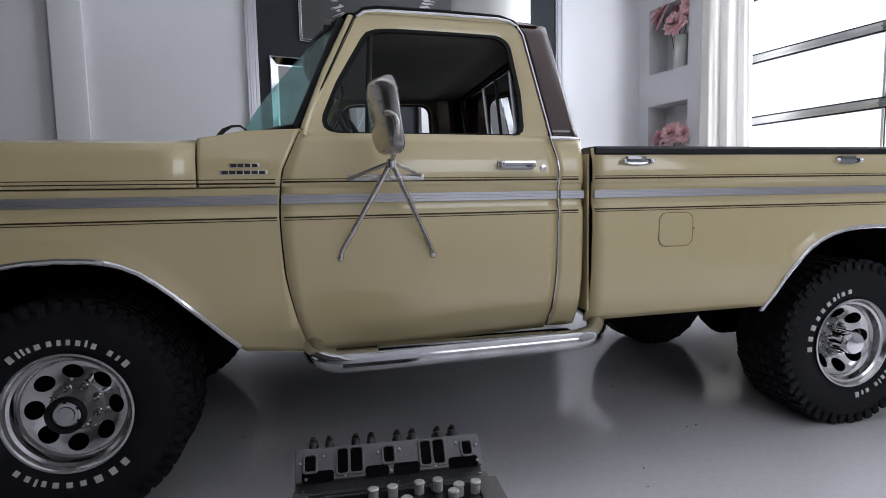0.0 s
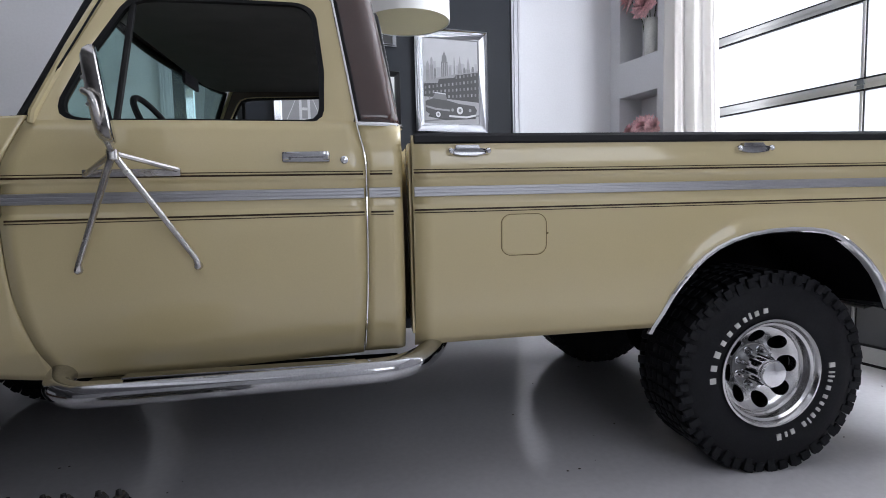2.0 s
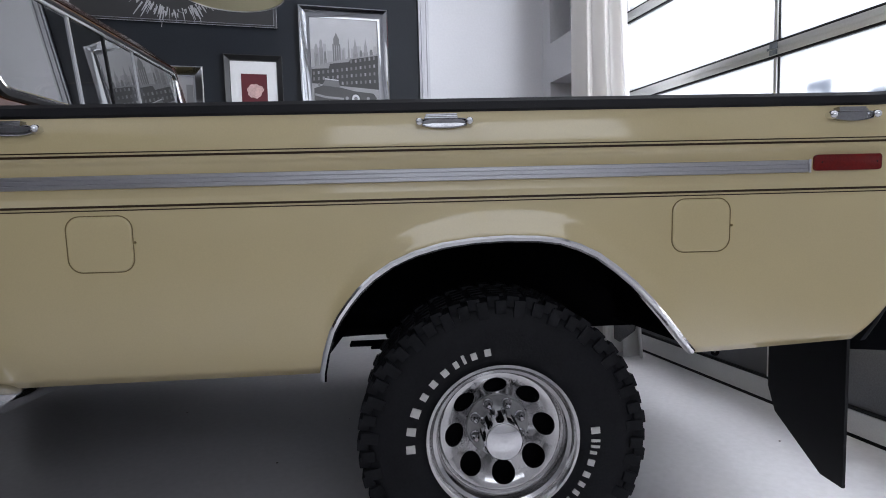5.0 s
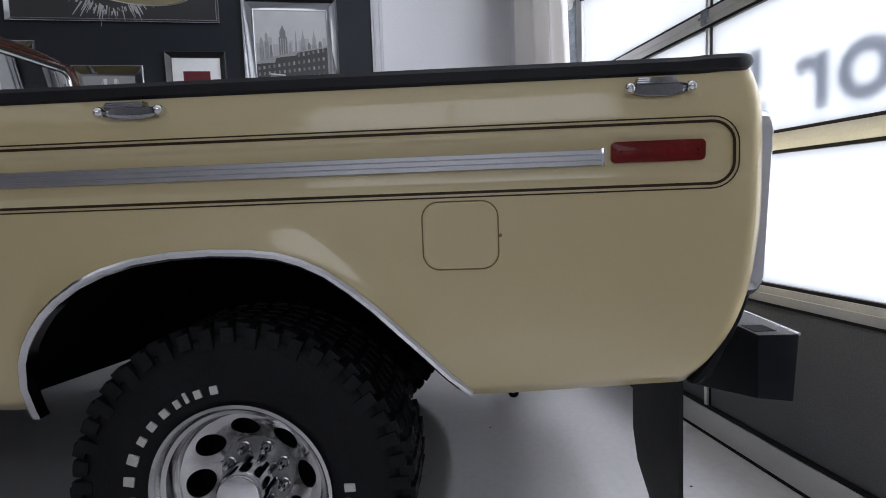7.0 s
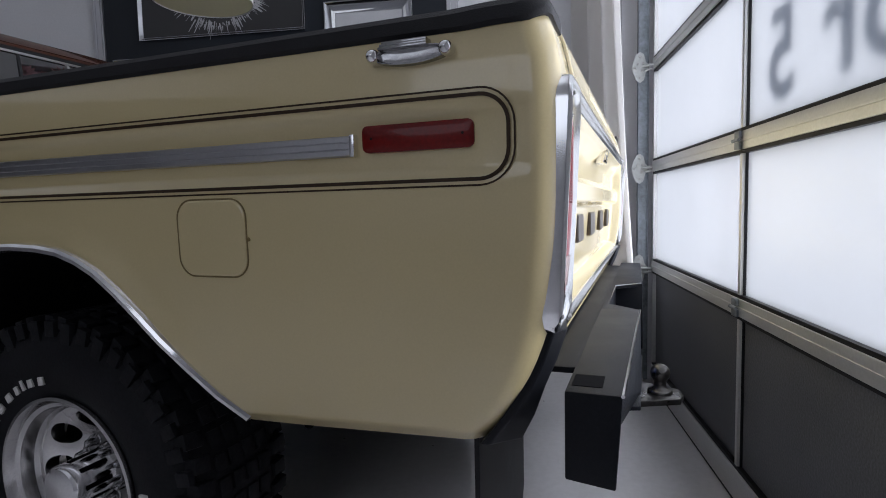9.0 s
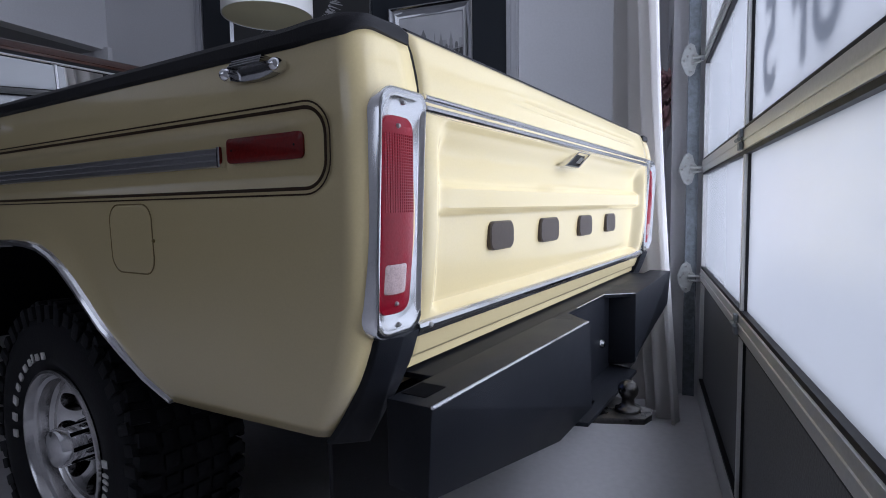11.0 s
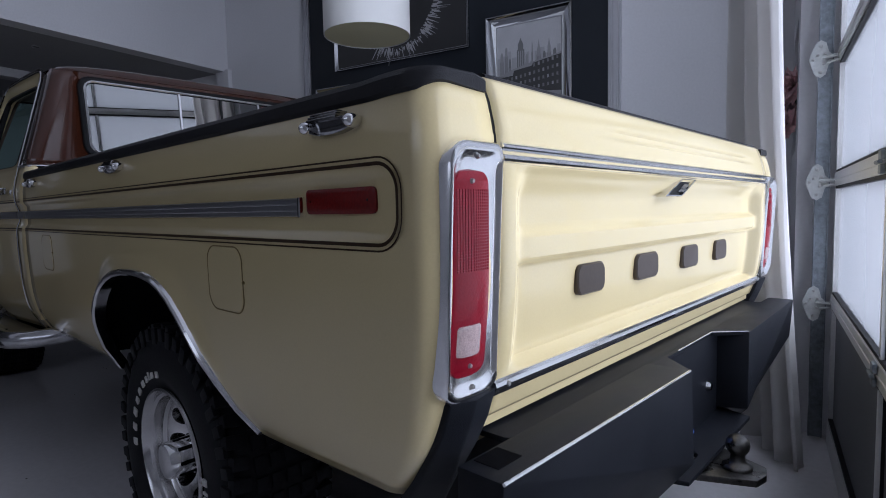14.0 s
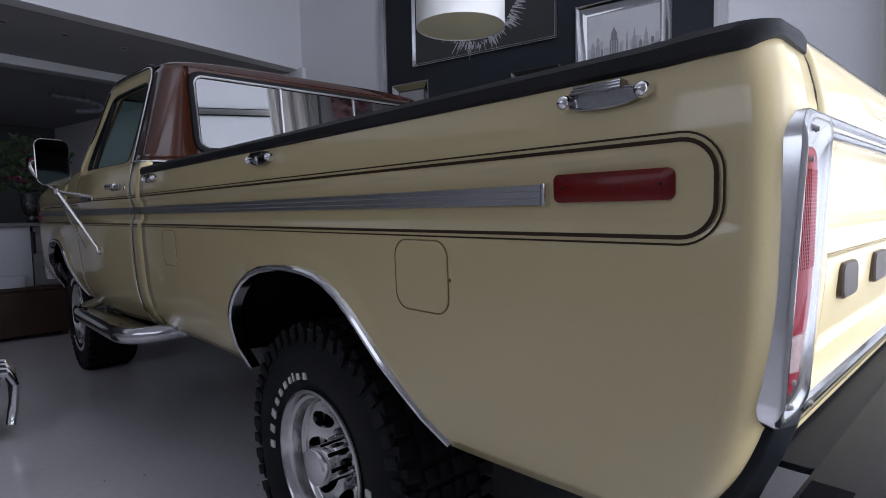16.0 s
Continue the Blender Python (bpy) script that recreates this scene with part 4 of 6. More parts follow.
def arch_trim(hub, dz):
    def make():
        bm = new_bm()
        rings = []
        pts = [(hub + d, ARCH(d) - dz) for d in [-0.466 + 0.0 * k for k in range(1)]] + [(hub + d, max(ARCH(d) - dz, SILL(hub + d))) for d in ARCH_DX[1:]]
        for i, (x, z) in enumerate(pts):
            p, q = pts[max(0, i - 1)], pts[min(len(pts) - 1, i + 1)]
            t = Vector((q[0] - p[0], 0, q[1] - p[1])).normalized()
            nrm = Vector((-t.z, 0, t.x))
            if nrm.z < 0:
                nrm = -nrm
            y = flank(x, z)
            ring = []
            for along, o in ((-0.004, 0.03), (-0.006, -0.004), (-0.001, -0.010), (0.007, -0.011), (0.013, -0.007), (0.016, 0.004)):
                ring.append(Vector((x, y + o, z)) + nrm * along)
            rings.append(ring)
        strip(bm, rings)
        bmesh.ops.recalc_face_normals(bm, faces=bm.faces)
        return bm
    return make


both("arch_trim", arch_trim(0.0, DROP), CHROME, truck, "bright wheel arch molding")
both("arch_trim", arch_trim(BASE, 0.0), CHROME, truck, "bright wheel arch molding")


def wheel_house(hub):
    def make():
        bm = new_bm()
        rings = []
        for y in (0.03, 0.62):
            ring = []
            for k in range(25):
                a = math.pi * k / 24
                z = 0.66 + 0.35 * math.sin(a)
                ring.append((hub + 0.055 - 0.515 * math.cos(a), max(y, FLANK_FLAT(z) + 0.016), z))
            if y > 0.1:
                ring = [(ring[0][0], y, 0.62)] + ring[1:-1] + [(ring[-1][0], y, 0.62)]
            rings.append(ring)
        vs = [[bm.verts.new(p) for p in r] for r in rings]
        for i in range(24):
            bm.faces.new((vs[0][i], vs[0][i + 1], vs[1][i + 1], vs[1][i]))
        bm.faces.new(vs[1])
        return bm
    return make


both("wheel_house", wheel_house(0.0), DARK, truck, solid=0.006)
both("wheel_house", wheel_house(BASE), DARK, truck, solid=0.006)


# tie-down hooks along the rail
def hook_base(x, h):
    """Boat-shaped dished base, h its half length."""
    def make():
        bm = new_bm()
        y = FLANK(1.285)

        def outline(k):
            pts = []
            for i in range(25):                              # bowed lower edge
                t = i / 24 * 2 - 1
                pts.append((x + h * t * k, 1.2835 - 0.0130 * k * (1 - abs(t) ** 2.4)))
            for i in range(25):                              # nearly straight upper edge
                t = 1 - i / 24 * 2
                pts.append((x + h * t * k, 1.2845 + 0.0135 * k * (1 - abs(t) ** 6)))
            return pts
        rings = [[(px, y + o, pz) for px, pz in outline(k)] for o, k in ((0.006, 1.0), (-0.010, 1.0), (-0.014, 0.97), (-0.0145, 0.90), (-0.009, 0.80), (-0.008, 0.5))]
        strip(bm, rings)
        bmesh.ops.recalc_face_normals(bm, faces=bm.faces)
        return bm
    return make


def hook_knob(x):
    y = FLANK(1.285)
    return lathe(new_bm(), [(0.0001, -0.028), (0.005, -0.027), (0.009, -0.0235), (0.0112, -0.017), (0.0112, -0.008), (0.0100, 0.0)], 20, (x, y, 1.2875))


def hook_clamp(x, h):
    bm = new_bm()
    y = FLANK(1.285)
    for k, (z, o) in enumerate(((1.2965, -0.017), (1.3010, -0.015), (1.3055, -0.012))):
        box(bm, (x - h * 0.70 + 0.002 * k, y + o - 0.006, z - 0.0022), (x + h * 0.46 - 0.001 * k, y + 0.004, z + 0.0022), 0.0015)
    return bm


for x, h in ((2.188, 0.074), (3.262, 0.074), (4.360, 0.070)):
    for k, ob in enumerate(both("tie_down_hook", hook_base(x, h), HOOKMETAL, truck, "chrome tie-down hook")):
        flip = mirror_bm if k else (lambda b: b)
        part("clamp_bar", flip(hook_clamp(x, h)), HOOKMETAL, ob)
        for sg in (-1, 1):
            part("knob", flip(hook_knob(x + sg * h * 0.87)), CHROME, ob, "bright chrome knob", 60)

# badge of plain bars on the cowl
BY = flank(0.62, 1.25)
badge = part("side_badge", boxes(((0.556, BY - 0.004, 1.243), (0.716, BY + 0.002, 1.258)), ((0.588, BY - 0.004, 1.267), (0.690, BY + 0.002, 1.282)), bevel=0.003), CHROME, truck, "chrome badge with plain dark bars")
for x0, n, w, z0, z1 in ((0.561, 6, 0.0248, 1.2445, 1.2565), (0.592, 4, 0.0232, 1.2685, 1.2805)):
    for k in range(n):
        part("badge_bar", box(new_bm(), (x0 + k * w + 0.002, BY - 0.0075, z0), (x0 + (k + 1) * w - 0.002, BY - 0.003, z1), 0.001), BADGE, badge)


# wing mirrors on tripods
def mirror_head():
    bm = new_bm()
    rings = []
    for x, e in ((1.088, 0.036), (1.091, 0.020), (1.100, 0.008), (1.116, 0.001), (1.128, 0.0), (1.132, 0.004)):
        rings.append([(x - 0.34 * (y + 0.20) - 0.12 * (z - 1.43), y, z) for y, z in rounded(-0.280 + e, -0.115 - e, 1.300 + e, 1.556 - e, 0.042, 5)])
    strip(bm, rings)
    bmesh.ops.recalc_face_normals(bm, faces=bm.faces)
    return bm


def tripod():
    bm = new_bm()
    top = (1.136, -0.190, 1.275)
    tube(bm, [(1.112, -0.245, 1.428), (1.112, -0.278, 1.428), (1.120, -0.292, 1.424), (1.136, -0.298, 1.414), (1.143, -0.298, 1.396), (1.143, -0.285, 1.36), (1.139, -0.215, 1.295), top], 0.0095, 10)
    tube(bm, [top, (0.962, -0.050, 0.958), (0.957, -0.046, 0.935)], [0.010, 0.009, 0.012], 10)
    tube(bm, [top, (1.298, -0.046, 0.960), (1.304, -0.042, 0.935)], [0.010, 0.009, 0.012], 10)
    tube(bm, [top, (1.262, -0.052, 1.236)], 0.008, 8)
    tube(bm, [top, (1.000, -0.052, 1.225)], 0.008, 8)
    box(bm, (0.992, -0.056, 1.216), (1.272, -0.044, 1.240), 0.005)
    for x, z in ((0.957, 0.935), (1.304, 0.935)):
        lathe(bm, [(0.0001, -0.008), (0.009, -0.007), (0.013, 0.0), (0.013, 0.012)], 12, (x, -0.046, z))
    lathe(bm, [(0.0001, -0.020), (0.016, -0.016), (0.016, 0.012), (0.0001, 0.016)], 12, (1.136, -0.190, 1.272), "z")
    return bm


for k, ob in enumerate(both("wing_mirror", mirror_head, MIRRORBACK, truck, "worn chrome towing mirror on a tripod")):
    flip = mirror_bm if k else (lambda b: b)
    mg = new_bm()
    strip(mg, [[(x - 0.34 * (y + 0.20) - 0.12 * (z - 1.43), y, z) for y, z in rounded(-0.275, -0.120, 1.306, 1.550, 0.037, 5)] for x in (1.133, 1.135)])
    bmesh.ops.recalc_face_normals(mg, faces=mg.faces)
    part("mirror_face", flip(mg), MIRRORGLASS, ob)
    part("tripod", flip(tripod()), MIRRORBACK, ob, "worn metal tripod bars")
    for y, z in ((-0.24, 1.40), (-0.16, 1.40), (-0.24, 1.47), (-0.16, 1.47)):
        part("rivet", flip(lathe(new_bm(), [(0.0001, -0.007), (0.004, -0.006), (0.0065, -0.002), (0.007, 0.003)], 10, (1.089 - 0.34 * (y + 0.20) - 0.12 * (z - 1.43), y, z), "x")), STEEL, ob)


# side step bars
def step_bar():
    bm = new_bm()
    z = 0.566
    pts = [(0.845, 0.16, 0.61), (0.848, 0.04, 0.592), (0.866, -0.035, 0.572), (0.93, -0.075, z - 0.006), (1.02, -0.088, z - 0.006), (1.45, -0.088, z), (1.80, -0.088, z + 0.006), (1.90, -0.075, z + 0.007), (1.98, -0.02, z + 0.010), (2.05, 0.08, z + 0.020), (2.10, 0.21, z + 0.036), (2.13, 0.36, 0.61)]
    fine = []
    for i in range(len(pts) - 1):
        p0, p1, p2, p3 = (Vector(pts[max(0, min(len(pts) - 1, i + d))]) for d in (-1, 0, 1, 2))
        for k in range(5):
            t = k / 5
            fine.append(0.5 * ((2 * p1) + (p2 - p0) * t + (2 * p0 - 5 * p1 + 4 * p2 - p3) * t * t + (3 * p1 - p0 - 3 * p2 + p3) * t ** 3))
    fine.append(Vector(pts[-1]))
    tube(bm, fine, 0.041, 20)
    return bm


both("step_bar", step_bar, DARKCHROME, truck, "chrome tubular step bar", 80)
both("step_pad", lambda: boxes(((1.08, -0.106, 0.603), (1.78, -0.058, 0.6105)), bevel=0.003), HOOKMETAL, truck)
both("step_plate", lambda: boxes(((0.93, -0.07, 0.560), (1.93, 0.12, 0.572)), bevel=0.003), HOOKMETAL, truck, "chrome plate between step bar and sill")

# wheels
def wheel_at(x, y, rear, flip):
    w = new("wheel")
    w.parent = truck
    tyre = new_bm()
    R, H = 0.412, 0.150
    lathe(tyre, [(0.205, -H + 0.022), (0.222, -H + 0.008), (0.26, -H - 0.004), (0.31, -H - 0.010), (0.345, -H - 0.006), (0.372, -H + 0.004), (0.392, -H + 0.020), (0.402, -H + 0.045), (0.404, 0.0),
                 (0.402, H - 0.045), (0.392, H - 0.020), (0.372, H - 0.004), (0.31, H + 0.010), (0.222, H - 0.008), (0.205, H - 0.022)], 72, cap=False)
    t_ob = part("tyre", tyre, RUBBER, w, "worn black all-terrain tyre with white lettering", 50)
    rng = random.Random(7)
    lug = new_bm()
    n = 46
    for k in range(n):
        a = k * math.tau / n
        m = Matrix.Rotation(-a, 4, "Y")
        long = k % 2
        for s in (-1, 1):
            yy = sorted((s * (H - 0.050), s * (H - (0.000 if long else 0.008))))
            box(lug, (-0.019, yy[0], 0.380), (0.016, yy[1], R), 0.004, m @ pose(0, 0, 0, 0, 0, s * 8))
            zz = (0.352 if long else 0.364)
            yy = sorted((s * (H - 0.012), s * (H + 0.006)))
            box(lug, (-0.017, yy[0], zz), (0.014, yy[1], 0.402), 0.004, m)
        for yy in (-0.066, -0.022, 0.022, 0.066):
            box(lug, (-0.020, yy - 0.017, 0.39), (0.018, yy + 0.017, R - 0.002), 0.003, m)
    part("tread", lug, RUBBER, t_ob)
    # raised white lettering, as plain bars
    words = (((188, 1.40) if rear else (-42, 1.40)), ((9, 1.26) if rear else (132, 1.26)))
    for (start, k), widths in zip(words, ((8, 8, 9, 7, 7, 7, 5, 3.2, 6, 6.5), (7.5, 3, 3, 3.4, 7, 6, 5, 5, 6, 3, 6, 0, 6.5, 4, 7.5))):
        a = start
        for wd in widths:
            if wd:
                m = Matrix.Rotation(radians(90 - a + wd * k / 2), 4, "Y")
                half = radians(wd * k * 0.44) * 0.266 / 2
                tall = 0.0 if wd > 7.2 or wd in (3, 3.2) else 0.006
                bar = box(new_bm(), (-half, -H - 0.0085, 0.250), (half, -H - 0.0030, 0.276 - tall), 0.0015, m)
                part("sidewall_bar", bar, WHITE_RUBBER, t_ob, "plain white raised bar")
            a -= wd * k if wd else 5
    # rim with eight round holes
    rim = new_bm()
    lathe(rim, [(0.205, 0.10), (0.205, -H + 0.030), (0.216, -H + 0.018), (0.221, -H + 0.004), (0.219, -H - 0.002), (0.211, -H - 0.003), (0.205, -H + 0.004), (0.200, -H + 0.016), (0.190, -H + 0.022), (0.186, -H + 0.036), (0.184, -H + 0.052), (0.178, -H + 0.058), (0.174, -H + 0.066)], 72, cap=False)
    r_ob = part("rim", rim, ALLOY, w, "polished alloy rim with eight round holes", 30)
    disc = new_bm()
    face = -H + 0.052

    def dish(r):
        return face + 0.010 + (0.058 if rear else 0.032) * ease((0.176 - r) / 0.10)

    for k in range(8):
        a0 = (k + (0.1 if rear else 0.0)) * math.tau / 8
        outer, circ = [], []
        N = 32
        for i in range(N):
            th = i * math.tau / N
            circ.append((0.1345 + 0.0290 * math.cos(th), 0.0350 * math.sin(th)))
            # outline of the sector, in polar steps
            d = (math.cos(th), math.sin(th))
            t = 0.0
            while True:
                px, py = 0.1335 + d[0] * t, d[1] * t
                rr, aa = math.hypot(px, py), math.atan2(py, px)
                if rr > 0.176 or rr < 0.092 or abs(aa) > math.tau / 16 or t > 0.2:
                    break
                t += 0.0006
            outer.append((px, py))
        def put(p, dy=0.0):
            rr, aa = math.hypot(*p), math.atan2(p[1], p[0]) + a0
            return (rr * math.cos(aa), dish(rr) + dy, rr * math.sin(aa))
        rings = []
        for f in (0, 0.4, 0.8, 1.0):
            rings.append([put((o[0] + (c[0] - o[0]) * f, o[1] + (c[1] - o[1]) * f)) for o, c in zip(outer, circ)])
        rings.append([put(c, 0.004) for c in circ])
        rings.append([put(c, 0.035) for c in circ])
        strip(disc, rings, cap=False)
    centre = lathe(new_bm(), [(0.094, dish(0.094) + 0.001), (0.0925, dish(0.094) - 0.003), (0.090, dish(0.088) - 0.0055), (0.086, dish(0.088) - 0.006), (0.0001, dish(0.088) - 0.006)], 48)
    part("nut_plate", centre, NUTPLATE, w, "satin grey wheel centre")
    bmesh.ops.recalc_face_normals(disc, faces=disc.faces)
    part("disc", disc, ALLOY, r_ob, angle=40)
    lathe_back = lathe(new_bm(), [(0.19, face + 0.085), (0.0001, face + 0.085)], 40)
    part("drum", lathe_back, DARK, r_ob)
    hubface = dish(0.088) - 0.006
    for k in range(8):
        a = (k + 0.5) * math.tau / 8
        c = (0.074 * math.cos(a), hubface, 0.074 * math.sin(a))
        part("wheel_nut", lathe(new_bm(), [(0.0001, -0.034), (0.006, -0.033), (0.010, -0.028), (0.0125, -0.004), (0.016, -0.002), (0.017, 0.002)], 12, c), HOOKMETAL, r_ob)
    cap = new_bm()
    if rear:
        lathe(cap, [(0.058, 0.0), (0.056, -0.03), (0.055, -0.116), (0.050, -0.124), (0.030, -0.129), (0.0001, -0.131)], 36, (0, hubface, 0))
        part("hub_cap", cap, CHROME, w, "protruding polished hub cap")
        for k in range(8):
            part("hub_slot", box(new_bm(), (-0.006, hubface - 0.098, 0.050), (0.006, hubface - 0.030, 0.0572), 0.002, Matrix.Rotation(k * math.tau / 8, 4, "Y")), DARK, w)
    else:
        lathe(cap, [(0.066, 0.0), (0.066, -0.085), (0.066, -0.096)], 36, (0, hubface, 0), cap=False)
        hub = part("locking_hub", cap, STEEL, w, "worn locking hub with a black ring")
        part("hub_ring", lathe(new_bm(), [(0.067, -0.092), (0.066, -0.104), (0.059, -0.109), (0.051, -0.106), (0.050, -0.094)], 36, (0, hubface, 0), cap=False), GASKET, hub, "black hub ring")
        part("hub_dial", lathe(new_bm(), [(0.051, -0.096), (0.042, -0.099), (0.040, -0.096), (0.030, -0.096), (0.028, -0.102), (0.0001, -0.103)], 36, (0, hubface, 0)), DARKCHROME, hub)
        for k in range(6):
            a = k * math.tau / 6
            part("dial_notch", box(new_bm(), (-0.005, hubface - 0.1005, 0.041), (0.005, hubface - 0.096, 0.049), 0.001, Matrix.Rotation(a, 4, "Y")), GASKET, hub)
    w.matrix_local = pose(x + (0.033 if rear else -0.014), y, HUB_Z - (0.004 if rear else 0.0), 0, 0, 180 if flip else 0)
    return w


WHEEL_Y = 0.205
for x, rear in ((0.0, False), (BASE, True)):
    wheel_at(x, WHEEL_Y, rear, False)
    wheel_at(x, WIDTH - WHEEL_Y, rear, True)

# underbody
und = new_bm()
for y in (0.66, 1.25):
    box(und, (-0.8, y, 0.58), (4.40, y + 0.09, 0.74), 0.01)
part("frame_rail", und, DARK, truck)
for x in (0.0, BASE):
    ax = tube(new_bm(), [(x, 0.30, HUB_Z), (x, 1.70, HUB_Z)], 0.045, 12)
    lathe(ax, [(0.05, -0.16), (0.12, -0.10), (0.15, 0.0), (0.12, 0.10), (0.05, 0.16)], 20, (x, 0.9, HUB_Z))
    part("axle", ax, DARK, truck)
    for y in (0.68, 1.32):
        part("leaf_spring", boxes(*[((x - 0.46 + 0.08 * k, y - 0.03, 0.54 - 0.012 * k), (x + 0.46 - 0.08 * k, y + 0.03, 0.55 - 0.012 * k)) for k in range(4)]), DARK, truck)
part("exhaust_pipe", tube(new_bm(), [(0.6, 1.2, 0.52), (2.6, 1.25, 0.50), (3.0, 1.3, 0.55), (4.2, 1.35, 0.55)], 0.03, 10), STEEL, truck)
part("transfer_case", boxes(((0.9, 0.75, 0.50), (1.6, 1.2, 0.75)), bevel=0.05), DARK, truck)
part("tow_eye", tube(new_bm(), [(4.06 + 0.008 * math.cos(a), 0.12, 0.618 + 0.008 * math.sin(a)) for a in [k * math.tau / 14 for k in range(14)]], 0.005, 6, close=True), DARK, truck)
def mud_flap():
    bm = new_bm()
    strip(bm, [[(x, y, z) for y, z in ((0.07, 0.68), (0.42, 0.68), (0.42, 0.40), (0.38, 0.32), (0.16, 0.20), (0.07, 0.20))] for x in (4.428, 4.437)])
    bmesh.ops.recalc_face_normals(bm, faces=bm.faces)
    return bm


both("mud_flap", mud_flap, BLACK, truck)

# front end
part("grille", boxes(((-0.86, 0.12, 0.85), (-0.80, WIDTH - 0.12, 1.25)), bevel=0.02), TRIM, truck)
part("front_bumper", boxes(((-1.0, -0.01, 0.60), (-0.86, WIDTH + 0.01, 0.80)), bevel=0.03), CHROME, truck)
part("radiator_support", boxes(((-0.80, 0.03, 0.75), (-0.70, WIDTH - 0.03, 1.28))), DARK, truck)

# rear bumper of folded plate
def prism_z(bm, poly, za, zb):
    strip(bm, [[(x, y, za) for x, y in poly], [(x, y, zb) for x, y in poly]])


def prism_x(bm, poly, xa, xb):
    strip(bm, [[(xa, y, z) for y, z in poly], [(xb, y, z) for y, z in poly]])


def folded(bm, r=0.004):
    bmesh.ops.recalc_face_normals(bm, faces=bm.faces)
    bmesh.ops.bevel(bm, geom=list(bm.edges), offset=r, segments=2, affect="EDGES", profile=0.6)
    return bm


BZ = 0.762
bm = new_bm()
prism_z(bm, [(4.480, 0.17), (4.575, 0.17), (4.672, 0.20), (4.688, 0.750), (4.602, 0.830), (4.598, 1.180), (4.680, 1.255), (4.672, 1.80), (4.575, 1.83), (4.480, 1.83)], BZ - 0.012, BZ - 0.0005)
bumper = part("rear_bumper", folded(bm, 0.003), BLACKPOWDER, truck, "black powder-coated plate step bumper", 40)
for mir in (False, True):
    f = (lambda y: WIDTH - y) if mir else (lambda y: y)
    bm = new_bm()
    # top edge A-B, a fold from the outer top corner A down to C, underside edge D-E
    fa, fb, fc, fe, fd = (bm.verts.new((x, f(y), z)) for x, y, z in ((4.672, 0.040, BZ), (4.688, 0.752, BZ), (4.691, 0.766, 0.532), (4.640, 0.665, 0.466), (4.662, 0.040, 0.612)))
    ba, bb2, bc, be, bd = (bm.verts.new((4.585, f(y), z)) for y, z in ((0.040, BZ), (0.745, BZ), (0.745, 0.510), (0.640, 0.474), (0.040, 0.620)))
    for loop in ((fa, fb, fc), (fa, fc, fe, fd), (ba, bb2, bc, be, bd), (fa, fb, bb2, ba), (fb, fc, bc, bb2), (fc, fe, be, bc), (fe, fd, bd, be), (fd, fa, ba, bd)):
        bm.faces.new(loop)
    part("bumper_wing", folded(bm), BLACKPOWDER, bumper, "", 40)
    bm = new_bm()
    rows = []
    for z in (0.655, 0.70, 0.75, 0.80, 0.850):
        rows.append([(TAIL(z) - 0.006, f(0.044), z), (TAIL(z) + 0.010, f(0.046), z), (TAIL(z) + 0.026 + 0.3 * max(0, 0.76 - z), f(0.09), z), (TAIL(z) + 0.016, f(0.152), z), (TAIL(z) - 0.006, f(0.152), z)])
    strip(bm, rows)
    part("bumper_bracket", folded(bm), BLACKPOWDER, bumper, "", 40)
bm = new_bm()
prism_x(bm, [(0.735, BZ - 0.012), (1.265, BZ - 0.012), (1.265, 0.50), (0.735, 0.50)], 4.585, 4.597)
part("recess_plate", folded(bm, 0.003), BLACKPOWDER, bumper)
bm = new_bm()
prism_z(bm, [(4.585, 0.70), (4.690, 0.735), (4.690, 1.265), (4.585, 1.30)], 0.488, 0.500)
part("recess_floor", folded(bm, 0.003), BLACKPOWDER, bumper)
part("worn_edge", tube(new_bm(), [(4.672, 0.040, BZ - 0.0005), (4.686, 0.742, BZ - 0.0005)], 0.0032, 6), CHROME, bumper, "edge worn to bare metal")
part("worn_edge", tube(new_bm(), [(4.682, 1.255, BZ), (4.602, 1.180, BZ), (4.602, 0.90, BZ)], 0.0022, 6), CHROME, bumper)
# no hole is cut: a flat black patch stands for its shade
part("cut_out", boxes(((4.592, 0.070, BZ - 0.004), (4.640, 0.130, BZ + 0.001))), DARK, bumper, "flat black patch painted for a shaded cut-out")
part("bolt", lathe(new_bm(), [(0.0001, 0.014), (0.010, 0.012), (0.016, 0.004), (0.017, 0.0)], 16, (4.597, 1.165, 0.600), "x"), CHROME, bumper)
bm = new_bm()
prism_z(bm, [(4.60, 0.80), (4.68, 0.83), (4.798, 0.885), (4.808, 0.93), (4.798, 0.975), (4.68, 1.03), (4.60, 1.06)], 0.462, 0.480)
hitch = part("tow_hitch", folded(bm, 0.004), DARKSTEEL, bumper, "worn steel hitch plate with tow ball")
part("tow_ball", lathe(new_bm(), [(0.036, 0.0), (0.036, 0.006), (0.033, 0.010), (0.024, 0.013), (0.018, 0.020), (0.017, 0.034), (0.021, 0.040), (0.0265, 0.049), (0.0285, 0.060), (0.0265, 0.071), (0.020, 0.080), (0.010, 0.085), (0.0001, 0.0865)], 28, (4.742, 0.93, 0.480), "z"), DARKSTEEL, hitch, "dark steel tow ball", 60)
part("safety_pin", lathe(new_bm(), [(0.0001, 0.0), (0.030, 0.0), (0.031, 0.004), (0.014, 0.008), (0.011, 0.030), (0.017, 0.040), (0.018, 0.052), (0.010, 0.062), (0.0001, 0.064)], 20, (4.632, 0.875, 0.500), "z"), HOOKMETAL, bumper, "dark chrome pin on a round washer")
